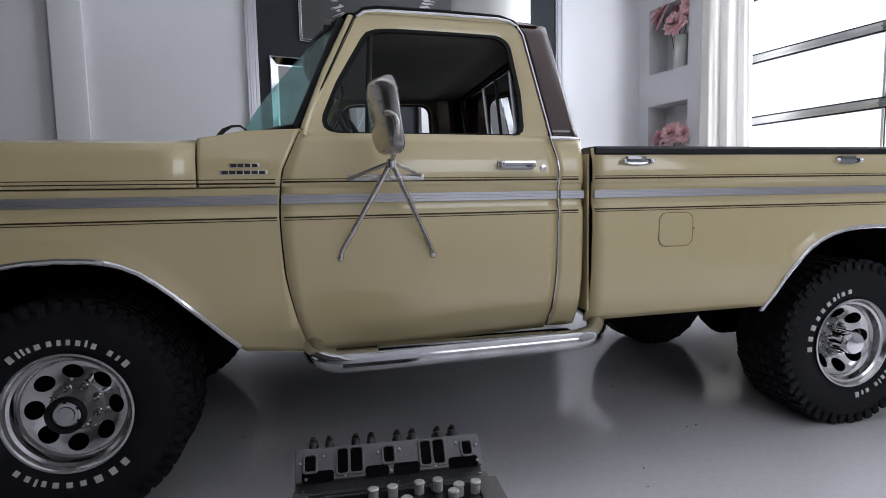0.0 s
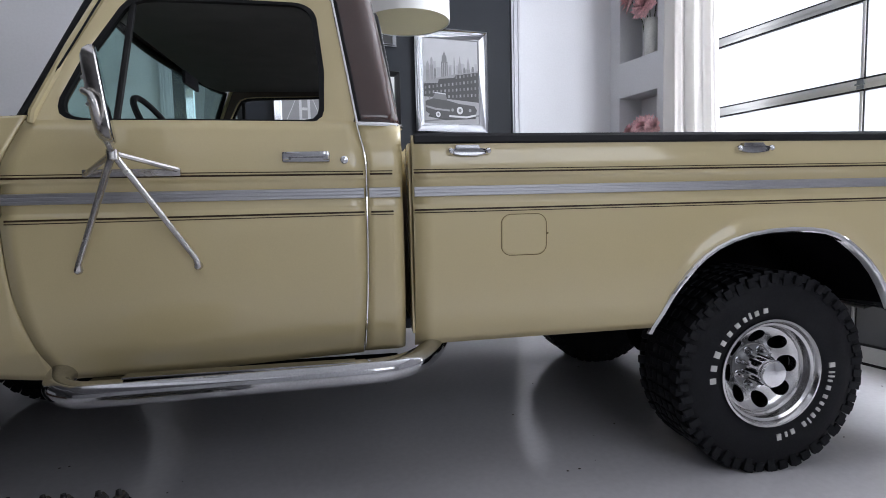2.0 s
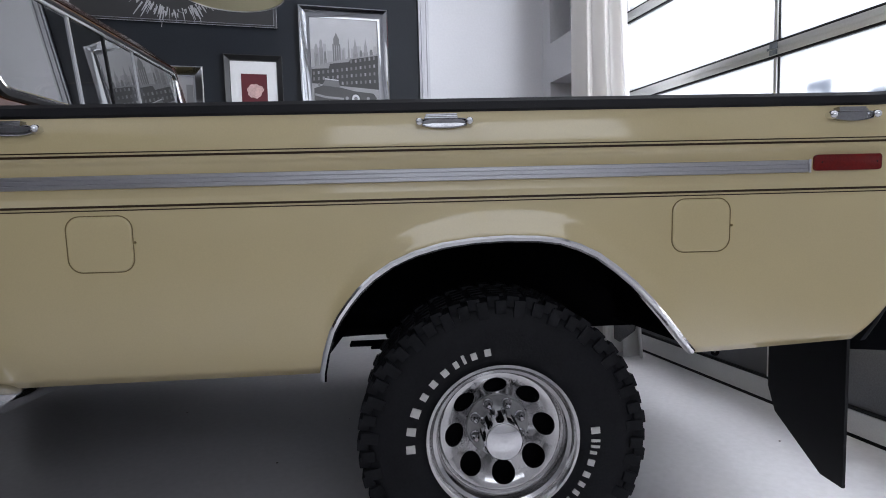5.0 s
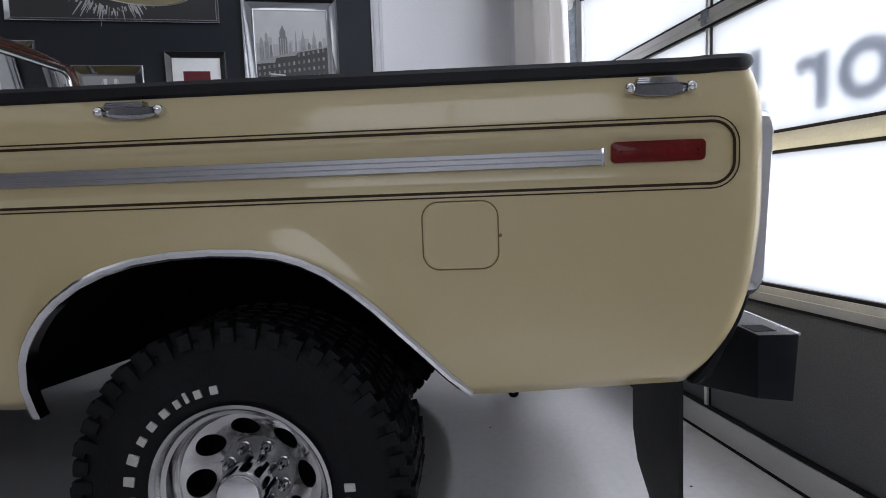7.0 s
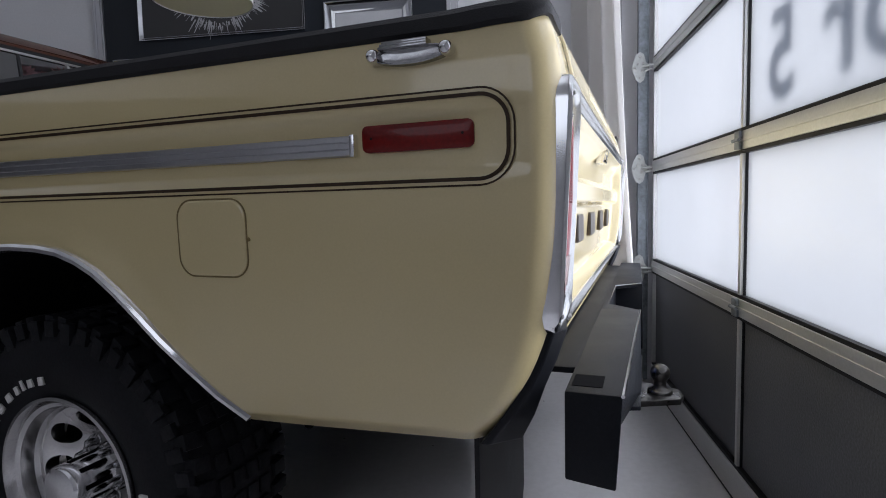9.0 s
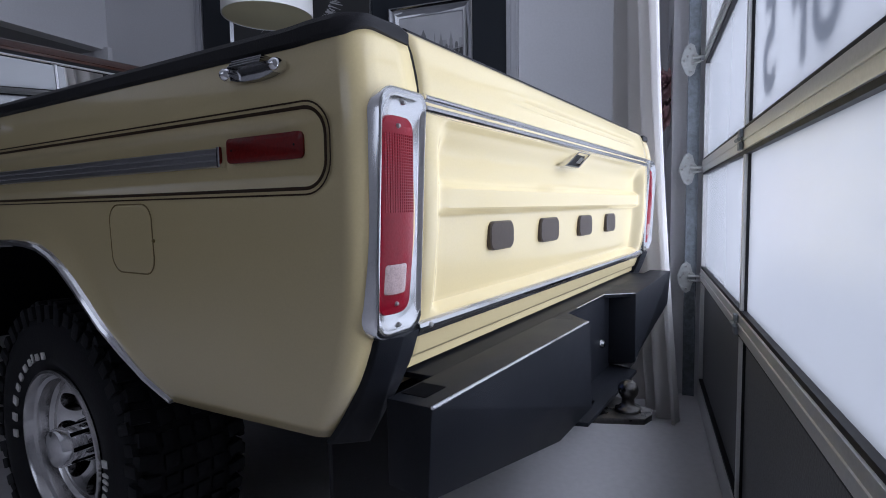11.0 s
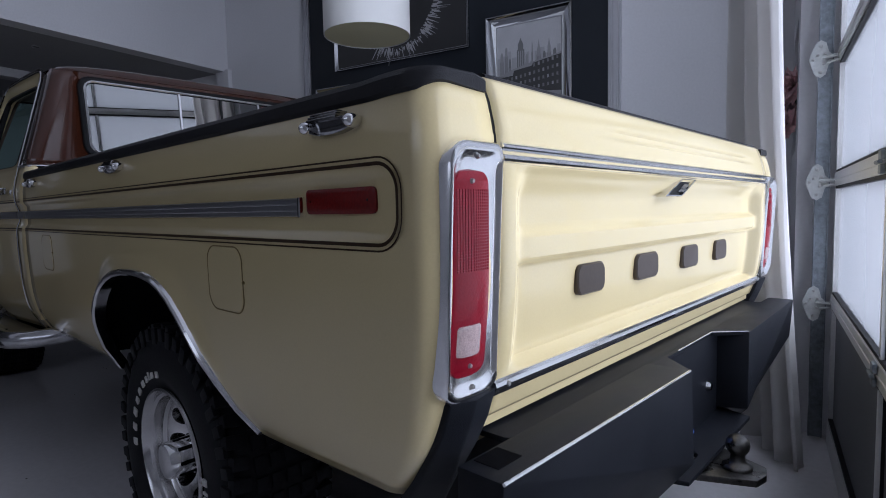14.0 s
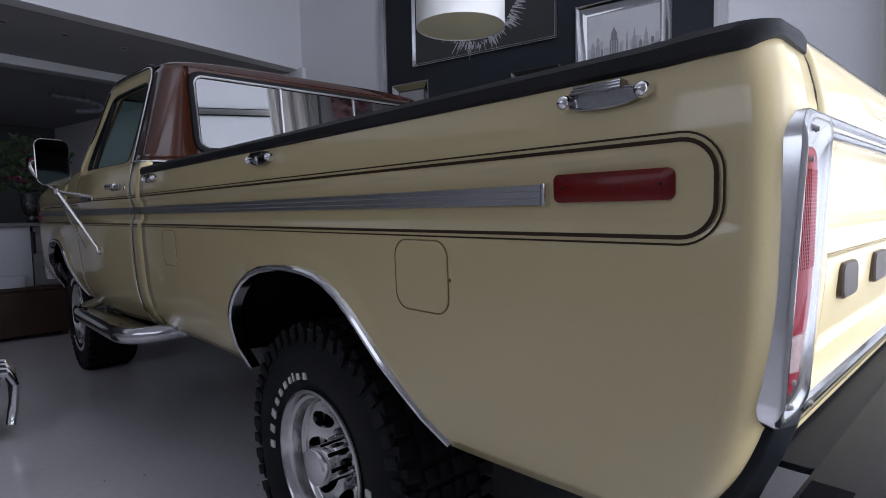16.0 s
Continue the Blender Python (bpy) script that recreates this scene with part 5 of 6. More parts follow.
def leaning(lo, hi):
    """Box whose foot stands out from the recess."""
    bm = boxes((lo, hi))
    for v in bm.verts:
        v.co.x += 0.28 * (0.680 - v.co.z)
    return bm


plate = part("plate", leaning((4.5985, 0.85, 0.545), (4.602, 0.922, 0.675)), mat("blue_plate", (0.04, 0.09, 0.36), 0.35, 0, 0.1, 8, 60), bumper, "blue plate with plain yellow bars")
YBAR = mat("yellow_bars", (0.6, 0.45, 0.08), 0.4)
part("plate_bar", leaning((4.602, 0.890, 0.632), (4.6035, 0.908, 0.656)), YBAR, plate)
part("plate_bar", leaning((4.602, 0.886, 0.572), (4.6035, 0.904, 0.610)), TRIM, plate, "pale bar")

# ---------- the room ----------


def room_part(name, bm, material, label="", category="", kind="structure", angle=35):
    ob = finish(bm, name, material, None, "", angle, ROOM.copy())
    return tagged(ob, label, category, "", kind)


room_part("floor", boxes(((-7.0, -5.2, -0.12), (5.6, 2.9, 0.0))), FLOOR, "glossy light grey epoxy floor", "floor")
room_part("wall_back", boxes(((-0.30, WALL_V, 0.0), (5.3, WALL_V + 0.2, CEILING_Z))), PLASTER, "white plastered wall", "wall")
room_part("wall_back_low", boxes(((-7.0, WALL_V, 0.0), (-0.30, WALL_V + 0.2, 2.9))), PLASTER, "white plastered wall under the gallery", "wall")
room_part("wall_south", boxes(((-7.0, -5.2, 0.0), (5.6, -5.0, 1.85)), ((-7.0, -5.2, 3.6), (5.6, -5.0, CEILING_Z)), ((-7.0, -5.2, 1.85), (1.2, -5.0, 3.6)), ((4.5, -5.2, 1.85), (5.6, -5.0, 3.6))), PLASTER, "white plastered wall opened for added high windows", "wall")
# unseen window, added only as the opening for the fill lamp
win = thing("added_window_1", "added unseen high window with white bars", "window", kind="structure", m=ROOM)
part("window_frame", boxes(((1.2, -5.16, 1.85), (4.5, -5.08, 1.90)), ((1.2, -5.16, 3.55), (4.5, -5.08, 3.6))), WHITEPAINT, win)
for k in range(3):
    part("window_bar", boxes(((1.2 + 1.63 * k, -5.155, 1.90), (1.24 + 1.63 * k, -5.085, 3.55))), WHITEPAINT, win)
room_part("wall_west", boxes(((-7.0, -5.0, 0.0), (-6.8, WALL_V, 2.9))), DARKWALL, "grey wall darkened for the hall's dim end", "wall")
room_part("ceiling", boxes(((-0.30, -5.0, CEILING_Z), (5.6, WALL_V, CEILING_Z + 0.15))), CEIL, "white ceiling", "ceiling")
room_part("gallery_soffit", boxes(((-7.0, -5.0, 2.69), (-0.42, WALL_V, 2.85))), SOFFIT, "soffit of the gallery, greyed for the shade under it", "ceiling")
room_part("gallery_front", boxes(((-0.42, -5.0, 2.68), (-0.25, WALL_V, CEILING_Z))), PLASTER, "white upstand of the gallery", "wall")
room_part("gallery_beam", boxes(((-2.12, -5.0, 2.60), (-1.93, WALL_V, 2.69)), bevel=0.01), BEAM, "ceiling beam coloured paler for its lit face", "beam")
for v in (-0.45, 0.0, 0.45, 0.93):
    dl = thing("downlight", "small dark recessed downlight in the soffit", "light", "downlights under the gallery", m=ROOM @ pose(-0.90, v, 2.69))
    part("ring", lathe(new_bm(), [(0.036, 0.0), (0.036, -0.004), (0.030, -0.005), (0.028, 0.0)], 24, (0, 0, 0), "z", cap=False), SOFFIT, dl)
    part("lens", lathe(new_bm(), [(0.029, -0.001), (0.0001, -0.002)], 20, (0, 0, 0), "z"), GASKET, dl)
room_part("pilaster", boxes(((-0.39, WALL_V - 0.05, 0.0), (-0.190, WALL_V, 2.70)), bevel=0.004), PLASTER, "white pilaster", "pilaster")
room_part("panel", boxes(((0.99, WALL_V - 0.012, 0.0), (3.87, WALL_V, CEILING_Z))), NAVY, "black painted wall panel", "wall panel")
for u0, u1 in ((0.90, 0.99), (3.87, 3.96)):
    bm = new_bm()
    for a, b, o in ((0, 0.018, 0.016), (0.018, 0.032, 0.026), (0.032, 0.062, 0.020), (0.062, 0.076, 0.026), (0.076, 0.09, 0.016)):
        box(bm, (u0 + a, WALL_V - 0.012 - o, 0.0), (u0 + b, WALL_V, CEILING_Z), 0.003)
    room_part("trim", bm, TRIM, "polished metal molding beside the black panel", "trim")

# niche wall beside the garage door
NICHES = [(1.42, 2.10), (2.43, 3.10)]
NV0, NV1 = 1.84, 2.36
nb = []
zz = [0.0] + [z for n in NICHES for z in n] + [CEILING_Z]
for a, b in zip(zz[0::2], zz[1::2]):
    nb.append(((WALL_U, 1.60, a), (WALL_U + 0.32, WALL_V, b)))
for a, b in NICHES:
    nb.append(((WALL_U, 1.60, a), (WALL_U + 0.32, NV0, b)))
    nb.append(((WALL_U, NV1, a), (WALL_U + 0.32, WALL_V, b)))
    nb.append(((WALL_U + 0.27, NV0, a), (WALL_U + 0.32, NV1, b)))
room_part("wall_niche", boxes(*nb), PLASTER, "white wall with two flower niches", "wall")
room_part("door_jamb", boxes(((DOOR_U + 0.02, DOOR_END + 0.002, 0.0), (DOOR_U + 0.16, 1.62, CEILING_Z)), ((DOOR_U - 0.04, DOOR_FAR - 0.30, 0.0), (DOOR_U + 0.16, DOOR_FAR - 0.02, CEILING_Z)),
                             ((DOOR_U - 0.02, -5.0, 0.0), (DOOR_U + 0.16, DOOR_FAR - 0.30, CEILING_Z)), ((DOOR_U + 0.01, DOOR_FAR - 0.02, ROWS_Z[-1] + 0.05), (DOOR_U + 0.16, DOOR_END + 0.03, CEILING_Z))), PLASTER, "white door surround", "wall")


# garage door: rails, posts, panes
gd = thing("garage_door", "sectional garage door with aluminium rails and frosted panes", "garage door", kind="structure", m=ROOM)
RH = 0.042


def gpart(name, bm, material, label="", parent=gd, angle=35):
    return part(name, bm, material, parent, label, angle)


for k, z in enumerate(ROWS_Z):
    bm = new_bm()
    box(bm, (DOOR_U - 0.020, DOOR_FAR, z - RH + 0.012), (DOOR_U + 0.03, DOOR_END, z + RH - 0.012), 0.003)
    box(bm, (DOOR_U - 0.024, DOOR_FAR, z - 0.004), (DOOR_U - 0.018, DOOR_END, z + 0.004), 0.001)
    rail = gpart("rail", bm, ALU, "aluminium door rail")
    gpart("seal", boxes(((DOOR_U - 0.014, DOOR_FAR, z - RH), (DOOR_U + 0.028, DOOR_END, z - RH + 0.012)), ((DOOR_U - 0.014, DOOR_FAR, z + RH - 0.012), (DOOR_U + 0.028, DOOR_END, z + RH))), GASKET, "", rail)
bot = gpart("rail", boxes(((DOOR_U - 0.020, DOOR_FAR, 0.02), (DOOR_U + 0.03, DOOR_END, 0.125)), bevel=0.003), ALU, "aluminium bottom rail")
gpart("seal", boxes(((DOOR_U - 0.012, DOOR_FAR, 0.0), (DOOR_U + 0.028, DOOR_END, 0.02)), ((DOOR_U - 0.014, DOOR_FAR, 0.125), (DOOR_U + 0.028, DOOR_END, 0.139))), GASKET, "", bot)
rows_z = [(0.139, ROWS_Z[0] - RH)] + [(ROWS_Z[i] + RH, ROWS_Z[i + 1] - RH) for i in range(len(ROWS_Z) - 1)]
cols_v = [DOOR_END] + POSTS_V + [DOOR_FAR]
for r, (z0, z1) in enumerate(rows_z):
    for v in POSTS_V:
        post = gpart("post", boxes(((DOOR_U - 0.016, v - 0.009, z0), (DOOR_U + 0.026, v + 0.009, z1)), bevel=0.002), ALU)
        gpart("seal", boxes(((DOOR_U - 0.006, v - 0.0135, z0), (DOOR_U + 0.012, v - 0.009, z1)), ((DOOR_U - 0.006, v + 0.009, z0), (DOOR_U + 0.012, v + 0.0135, z1))), GASKET, "", post)
    gpart("stile", boxes(((DOOR_U - 0.016, DOOR_END - 0.022, z0), (DOOR_U + 0.026, DOOR_END, z1)), bevel=0.002), ALU)
    for v1, v0 in zip(cols_v, cols_v[1:]):
        ob = gpart("pane", boxes(((DOOR_U + 0.002, v0 + 0.012, z0), (DOOR_U + 0.008, v1 - 0.012, z1))), DARKPANE if r == 0 else PANE, "dark textured lower panel" if r == 0 else "frosted daylit pane")
        if r:
            ob.visible_shadow = False
for z in ROWS_Z[:4]:
    for v in POSTS_V:
        bm = new_bm()
        box(bm, (DOOR_U - 0.032, v - 0.020, z - 0.030), (DOOR_U - 0.022, v + 0.020, z - 0.006), 0.002)
        box(bm, (DOOR_U - 0.032, v - 0.020, z + 0.006), (DOOR_U - 0.022, v + 0.020, z + 0.030), 0.002)
        tube(bm, [(DOOR_U - 0.034, v - 0.028, z), (DOOR_U - 0.034, v + 0.028, z)], 0.006, 8)
        gpart("hinge", bm, GALV)

# letters on the outer face of the door, seen from behind
FILM = glass("letter_film", (0.42, 0.45, 0.50), 0.3, None)
for ch, v, z, size in (("5", -0.035, 1.345, 0.36), ("r", -0.335, 1.345, 0.36), ("o", -0.52, 1.345, 0.36)):
    fc = bpy.data.curves.new("letter", "FONT")
    fc.body, fc.size, fc.extrude, fc.align_x, fc.offset = ch, size, 0.002, "CENTER", 0.008
    fc.materials.append(FILM)
    ob = new("letter", fc)
    ob.parent = gd
    ob.matrix_local = pose(DOOR_U + 0.016, v, z, 90, 0, 90)

# track with roller plates
track = thing("door_track", "galvanised door track with roller plates", "track", kind="structure", m=ROOM)
part("channel", boxes(((5.074, 1.476, 0.03), (5.118, 1.480, 3.4)), ((5.068, 1.470, 0.03), (5.074, 1.510, 3.4)), ((5.118, 1.470, 0.03), (5.124, 1.510, 3.4)), bevel=0.001), GALV, track)
for z in (0.670, 1.235, 1.790, 2.345, 2.90):
    bm = new_bm()
    oval = [(-0.020, -0.070), (0.0, -0.084), (0.020, -0.070), (0.030, -0.030), (0.045, -0.014), (0.045, 0.014), (0.030, 0.030), (0.020, 0.070), (0.0, 0.084), (-0.020, 0.070), (-0.036, 0.030), (-0.044, 0.0), (-0.036, -0.030)]
    strip(bm, [[(5.075 + du, v, z + dz) for du, dz in oval] for v in (1.470, 1.465)])
    bmesh.ops.recalc_face_normals(bm, faces=bm.faces)
    tube(bm, [(5.085, 1.462, z + 0.006), (5.150, 1.440, z + 0.006)], 0.008, 8)
    tube(bm, [(5.100, 1.458, z - 0.02), (5.140, 1.445, z - 0.012)], 0.006, 8)
    plate_ob = part("roller_plate", bm, GALVPLATE, track, "pale oval roller plate")
    for du, dz in ((0.0, 0.058), (0.0, -0.058), (-0.028, 0.0), (-0.012, 0.018), (0.016, 0.022), (0.012, -0.020)):
        part("bolt", lathe(new_bm(), [(0.0001, -0.006), (0.006, -0.005), (0.007, 0.0)], 8, (5.075 + du, 1.465, z + dz)), STEEL, plate_ob)


# curtain
def curtain_bm():
    def fn(a, b):
        z = 0.015 + b * (CEILING_Z - 0.03)
        zc = min(z, 2.6)
        left = Vector((4.76 + 0.08 * (1 - ease(z / 1.6)), 1.48 - 0.06 * (1 - ease(z / 1.6))))
        right = Vector((5.03 - 0.090 * zc + 0.013 * zc * zc, 1.07))
        base = left.lerp(right, a)
        nrm = Vector((-0.87, -0.50))
        swing = 0.25 * math.sin(z * 0.8 + 0.5)
        aw = a + 0.05 * math.sin(a * 7.0 + 0.6) + 0.035 * math.sin(a * 13.0 + 0.35 * z)
        w = (0.056 + 0.022 * math.sin(a * 9.0 + 1.0)) * math.sin(aw * math.tau * 3.2 + swing + 0.45 * z * (a - 0.4)) + 0.020 * math.sin(a * math.tau * 5.1 + 0.5 * z) * (0.5 + 0.5 * math.sin(z * 1.1))
        w *= 0.55 + 0.45 * math.sin(math.pi * min(1.0, a + 0.15))
        p = base + nrm * w
        return (p.x, p.y, z)
    return grid(new_bm(), fn, 130, 40)


cur = room_part("curtain", curtain_bm(), CLOTH, "white floor-length curtain hanging in soft folds", "curtain", "thing", 60)
thicken(cur, 0.003)


# ---------- pictures on the black panel ----------
FACE_V = WALL_V - 0.012
SILVER = mat("mirror_frame", (0.50, 0.51, 0.53), 0.07, 1, 0.04, 6, 60, rvary=0.03)
BLACKFRAME = mat("black_frame", (0.012, 0.012, 0.013), 0.3, 0, 0.2, 9, 90, coat=0.4)
MATWHITE = mat("white_mount", (0.72, 0.72, 0.72), 0.8, 0, 0.03, 9, 90)


def grey(name, v, tint=(1, 1, 1.03)):
    return mat(name, tuple(v * t for t in tint), 0.45, 0, 0.12, 7, 120, coat=0.2)


def flat_poly(pts, v):
    """A thin sheet in the wall's plane, from (u, z) points."""
    bm = new_bm()
    strip(bm, [[(u, v + 0.0012, z) for u, z in pts], [(u, v, z) for u, z in pts]])
    bmesh.ops.recalc_face_normals(bm, faces=bm.faces)
    return bm


def picture_frame(u0, u1, z0, z1, w, material, depth, label, rise=0.0):
    th = thing("framed_picture", label, "picture", "pictures on the black panel", "", ROOM)
    bm = new_bm()
    prof = [(0.0, 0.0), (0.0, -depth), (w * 0.12, -depth - rise), (w * 0.86, -depth * 0.30), (w, -depth * 0.26), (w, 0.0)]
    rings = []
    for cu, cz, su, sz in ((u0, z0, 1, 1), (u1, z0, -1, 1), (u1, z1, -1, -1), (u0, z1, 1, -1)):
        rings.append([(cu + su * a, FACE_V + b, cz + sz * a) for a, b in prof])
    strip(bm, rings, close=True, cap=False)
    bmesh.ops.recalc_face_normals(bm, faces=bm.faces)
    part("frame", bm, material, th, angle=20)
    return th


PRINTPALE = grey("print_pale_metal", 0.52)
# skyline print in a faceted mirror-glass frame
sk = picture_frame(2.91, 3.61, 1.74, 2.65, 0.085, SILVER, 0.035, "skyline print in a faceted mirror-glass frame", 0.006)
part("sky_print", flat_poly([(2.99, 1.82), (3.56, 1.82), (3.56, 2.57), (2.99, 2.57)], FACE_V - 0.004), grey("print_sky", 0.40), sk)
G1B, G2B, G3B, G4B = grey("print_far", 0.24), grey("print_mid", 0.14), grey("print_near", 0.035), grey("print_haze", 0.31)
rs = random.Random(3)
u = 3.0
while u < 3.53:                                  # hazy far blocks
    w, z = rs.uniform(0.02, 0.045), rs.uniform(2.27, 2.37)
    part("far_block", flat_poly([(u, 2.12), (u + w, 2.12), (u + w, z), (u, z)], FACE_V - 0.0052), G4B, sk)
    u += w + rs.uniform(0.0, 0.012)
for u0, w, z, m, tip in ((3.02, 0.035, 2.36, G1B, 0.012), (3.06, 0.03, 2.40, G1B, 0), (3.095, 0.022, 2.31, G2B, 0), (3.165, 0.062, 2.43, G2B, 0.03), (3.235, 0.026, 2.33, G1B, 0), (3.285, 0.014, 2.40, G1B, 0.03), (3.325, 0.040, 2.37, G1B, 0.06),
                          (3.375, 0.03, 2.33, G2B, 0), (3.41, 0.036, 2.38, G1B, 0.05), (3.455, 0.035, 2.34, G2B, 0), (3.50, 0.04, 2.31, G1B, 0)):
    c = u0 + w / 2
    outline = [(u0, 2.10), (u0 + w, 2.10), (u0 + w, z - 0.06), (c + w * 0.36, z - 0.06), (c + w * 0.36, z - 0.02), (c + w * 0.2, z), (c, z + tip), (c - w * 0.2, z), (c - w * 0.36, z - 0.02), (c - w * 0.36, z - 0.06), (u0, z - 0.06)]
    part("tower", flat_poly(outline, FACE_V - 0.0064), m, sk)
    for k in range(3):                           # faint window columns
        x = u0 + w * (k + 0.7) / 3.6
        part("tower_windows", flat_poly([(x, 2.14), (x + w * 0.08, 2.14), (x + w * 0.08, z - 0.07), (x, z - 0.07)], FACE_V - 0.0072), G4B if m is G2B else G2B, sk)
part("terrace", flat_poly([(2.99, 2.06), (3.56, 2.02), (3.56, 2.30), (3.30, 2.255), (3.29, 2.235), (3.14, 2.215), (3.13, 2.18), (2.99, 2.17)], FACE_V - 0.0080), G3B, sk)
for k in range(15):
    for q in range(4):
        x = 3.005 + 0.037 * k
        z = 2.035 + 0.045 * q + (0.010 + 0.004 * q) * k / 3.2
        if z < 2.145 + 0.15 * (x - 2.99) / 0.57:
            part("terrace_window", flat_poly([(x, z), (x + 0.014, z + 0.001), (x + 0.014, z + 0.025), (x, z + 0.024)], FACE_V - 0.0092), G2B if (k + q) % 3 else G1B, sk)
part("cornice", flat_poly([(2.99, 2.172), (3.13, 2.182), (3.14, 2.217), (3.29, 2.237), (3.30, 2.257), (3.56, 2.302), (3.56, 2.310), (3.29, 2.264), (3.13, 2.226), (2.99, 2.180)], FACE_V - 0.0092), G1B, sk)
part("street", flat_poly([(2.99, 1.82), (3.56, 1.82), (3.56, 2.02), (2.99, 2.06)], FACE_V - 0.0076), grey("print_street", 0.27), sk)
part("kerb", flat_poly([(2.99, 1.835), (3.56, 1.90), (3.56, 1.915), (2.99, 1.848)], FACE_V - 0.0088), G2B, sk)
# dark open car seen from behind, with a round spare wheel
part("printed_shadow", flat_poly([(3.03, 1.885), (3.20, 1.855), (3.49, 1.875), (3.50, 1.905), (3.05, 1.91)], FACE_V - 0.0092), G3B, sk)
part("printed_car", flat_poly([(3.01, 1.93), (3.08, 1.885), (3.22, 1.872), (3.40, 1.872), (3.49, 1.895), (3.505, 1.955), (3.48, 1.99), (3.33, 2.005), (3.22, 2.03), (3.08, 2.045), (3.01, 2.02)], FACE_V - 0.0102), grey("print_car", 0.05), sk)
part("printed_flank", flat_poly([(3.015, 1.965), (3.10, 1.945), (3.24, 1.935), (3.24, 1.950), (3.10, 1.962), (3.015, 1.982)], FACE_V - 0.0114), G1B, sk)
part("printed_screen", flat_poly([(3.075, 2.045), (3.215, 2.03), (3.20, 2.085), (3.10, 2.095)], FACE_V - 0.0114), G2B, sk)
part("printed_frame", flat_poly([(3.095, 2.092), (3.202, 2.082), (3.202, 2.090), (3.095, 2.100)], FACE_V - 0.0122), PRINTPALE, sk)
part("printed_bumper", flat_poly([(3.23, 1.885), (3.40, 1.878), (3.495, 1.90), (3.495, 1.915), (3.40, 1.895), (3.23, 1.902)], FACE_V - 0.0122), PRINTPALE, sk)
for x, z, ra in ((3.335, 1.945, 0.047), (3.125, 1.905, 0.034)):
    for k, (f, m) in enumerate(((1.0, G3B), (0.72, PRINTPALE), (0.34, G2B))):
        part("printed_wheel", flat_poly([(x + ra * f * 0.9 * math.cos(q * math.tau / 20), z + ra * f * math.sin(q * math.tau / 20)) for q in range(20)], FACE_V - 0.0126 - 0.0013 * k), m, sk)
for x in (3.265, 3.435):
    part("printed_lamp", flat_poly([(x + 0.013 * math.cos(q * math.tau / 12), 1.948 + 0.014 * math.sin(q * math.tau / 12)) for q in range(12)], FACE_V - 0.0122), G1B, sk)

# large dark print with a ring of pale streaks
bp = picture_frame(1.32, 2.75, 2.46, 3.45, 0.026, SILVER, 0.03, "large charcoal print in a thin silver frame")
part("dark_print", flat_poly([(1.34, 2.48), (2.73, 2.48), (2.73, 3.43), (1.34, 3.43)], FACE_V - 0.006), grey("print_charcoal", 0.020), bp)
st = new_bm()
rs = random.Random(11)
for k in range(420):
    a = rs.uniform(0, math.tau)
    r0 = 0.30 + 0.05 * rs.random() + 0.02 * math.sin(3 * a)
    r1 = r0 + rs.choice((0.02, 0.03, 0.05, 0.08)) * rs.uniform(0.6, 1.5)
    w = rs.uniform(0.002, 0.007)
    ca, sa = math.cos(a), math.sin(a)
    pts = [(2.03 + 1.25 * ca * r - sa * q, 2.90 + sa * r + ca * q) for r, q in ((r0, -w), (r1, -w * 0.4), (r1, w * 0.4), (r0, w))]
    st.faces.new([st.verts.new((u, FACE_V - 0.0078 - 0.0001 * rs.random(), z)) for u, z in pts])
bmesh.ops.recalc_face_normals(st, faces=st.faces)
ob = part("pale_streak", st, grey("print_pale", 0.34), bp)
ob["kind"] = "stuff"

# small red print, white mount, black frame
rp = picture_frame(2.345, 2.775, 1.70, 2.255, 0.045, BLACKFRAME, 0.03, "small dark red print with white mount in a black frame", 0.004)
part("mount", flat_poly([(2.385, 1.74), (2.735, 1.74), (2.735, 2.21), (2.385, 2.21)], FACE_V - 0.004), MATWHITE, rp)
part("red_print", flat_poly([(2.465, 1.84), (2.655, 1.84), (2.655, 2.115), (2.465, 2.115)], FACE_V - 0.0056), mat("dark_red_print", (0.095, 0.007, 0.013), 0.5, 0, 0.2, 9, 80), rp)
part("pale_shape", flat_poly([(2.565 + (0.058 + 0.006 * math.sin(3 * a) + 0.003 * math.sin(9 * a)) * math.cos(a) + 0.012 * math.sin(a), 1.985 + (0.056 + 0.008 * math.cos(2 * a + 1) + 0.003 * math.sin(9 * a)) * math.sin(a)) for a in [k * math.tau / 54 for k in range(54)]], FACE_V - 0.0072), mat("pale_pink_print", (0.55, 0.36, 0.34), 0.5, 0, 0.3, 24, 120), rp)
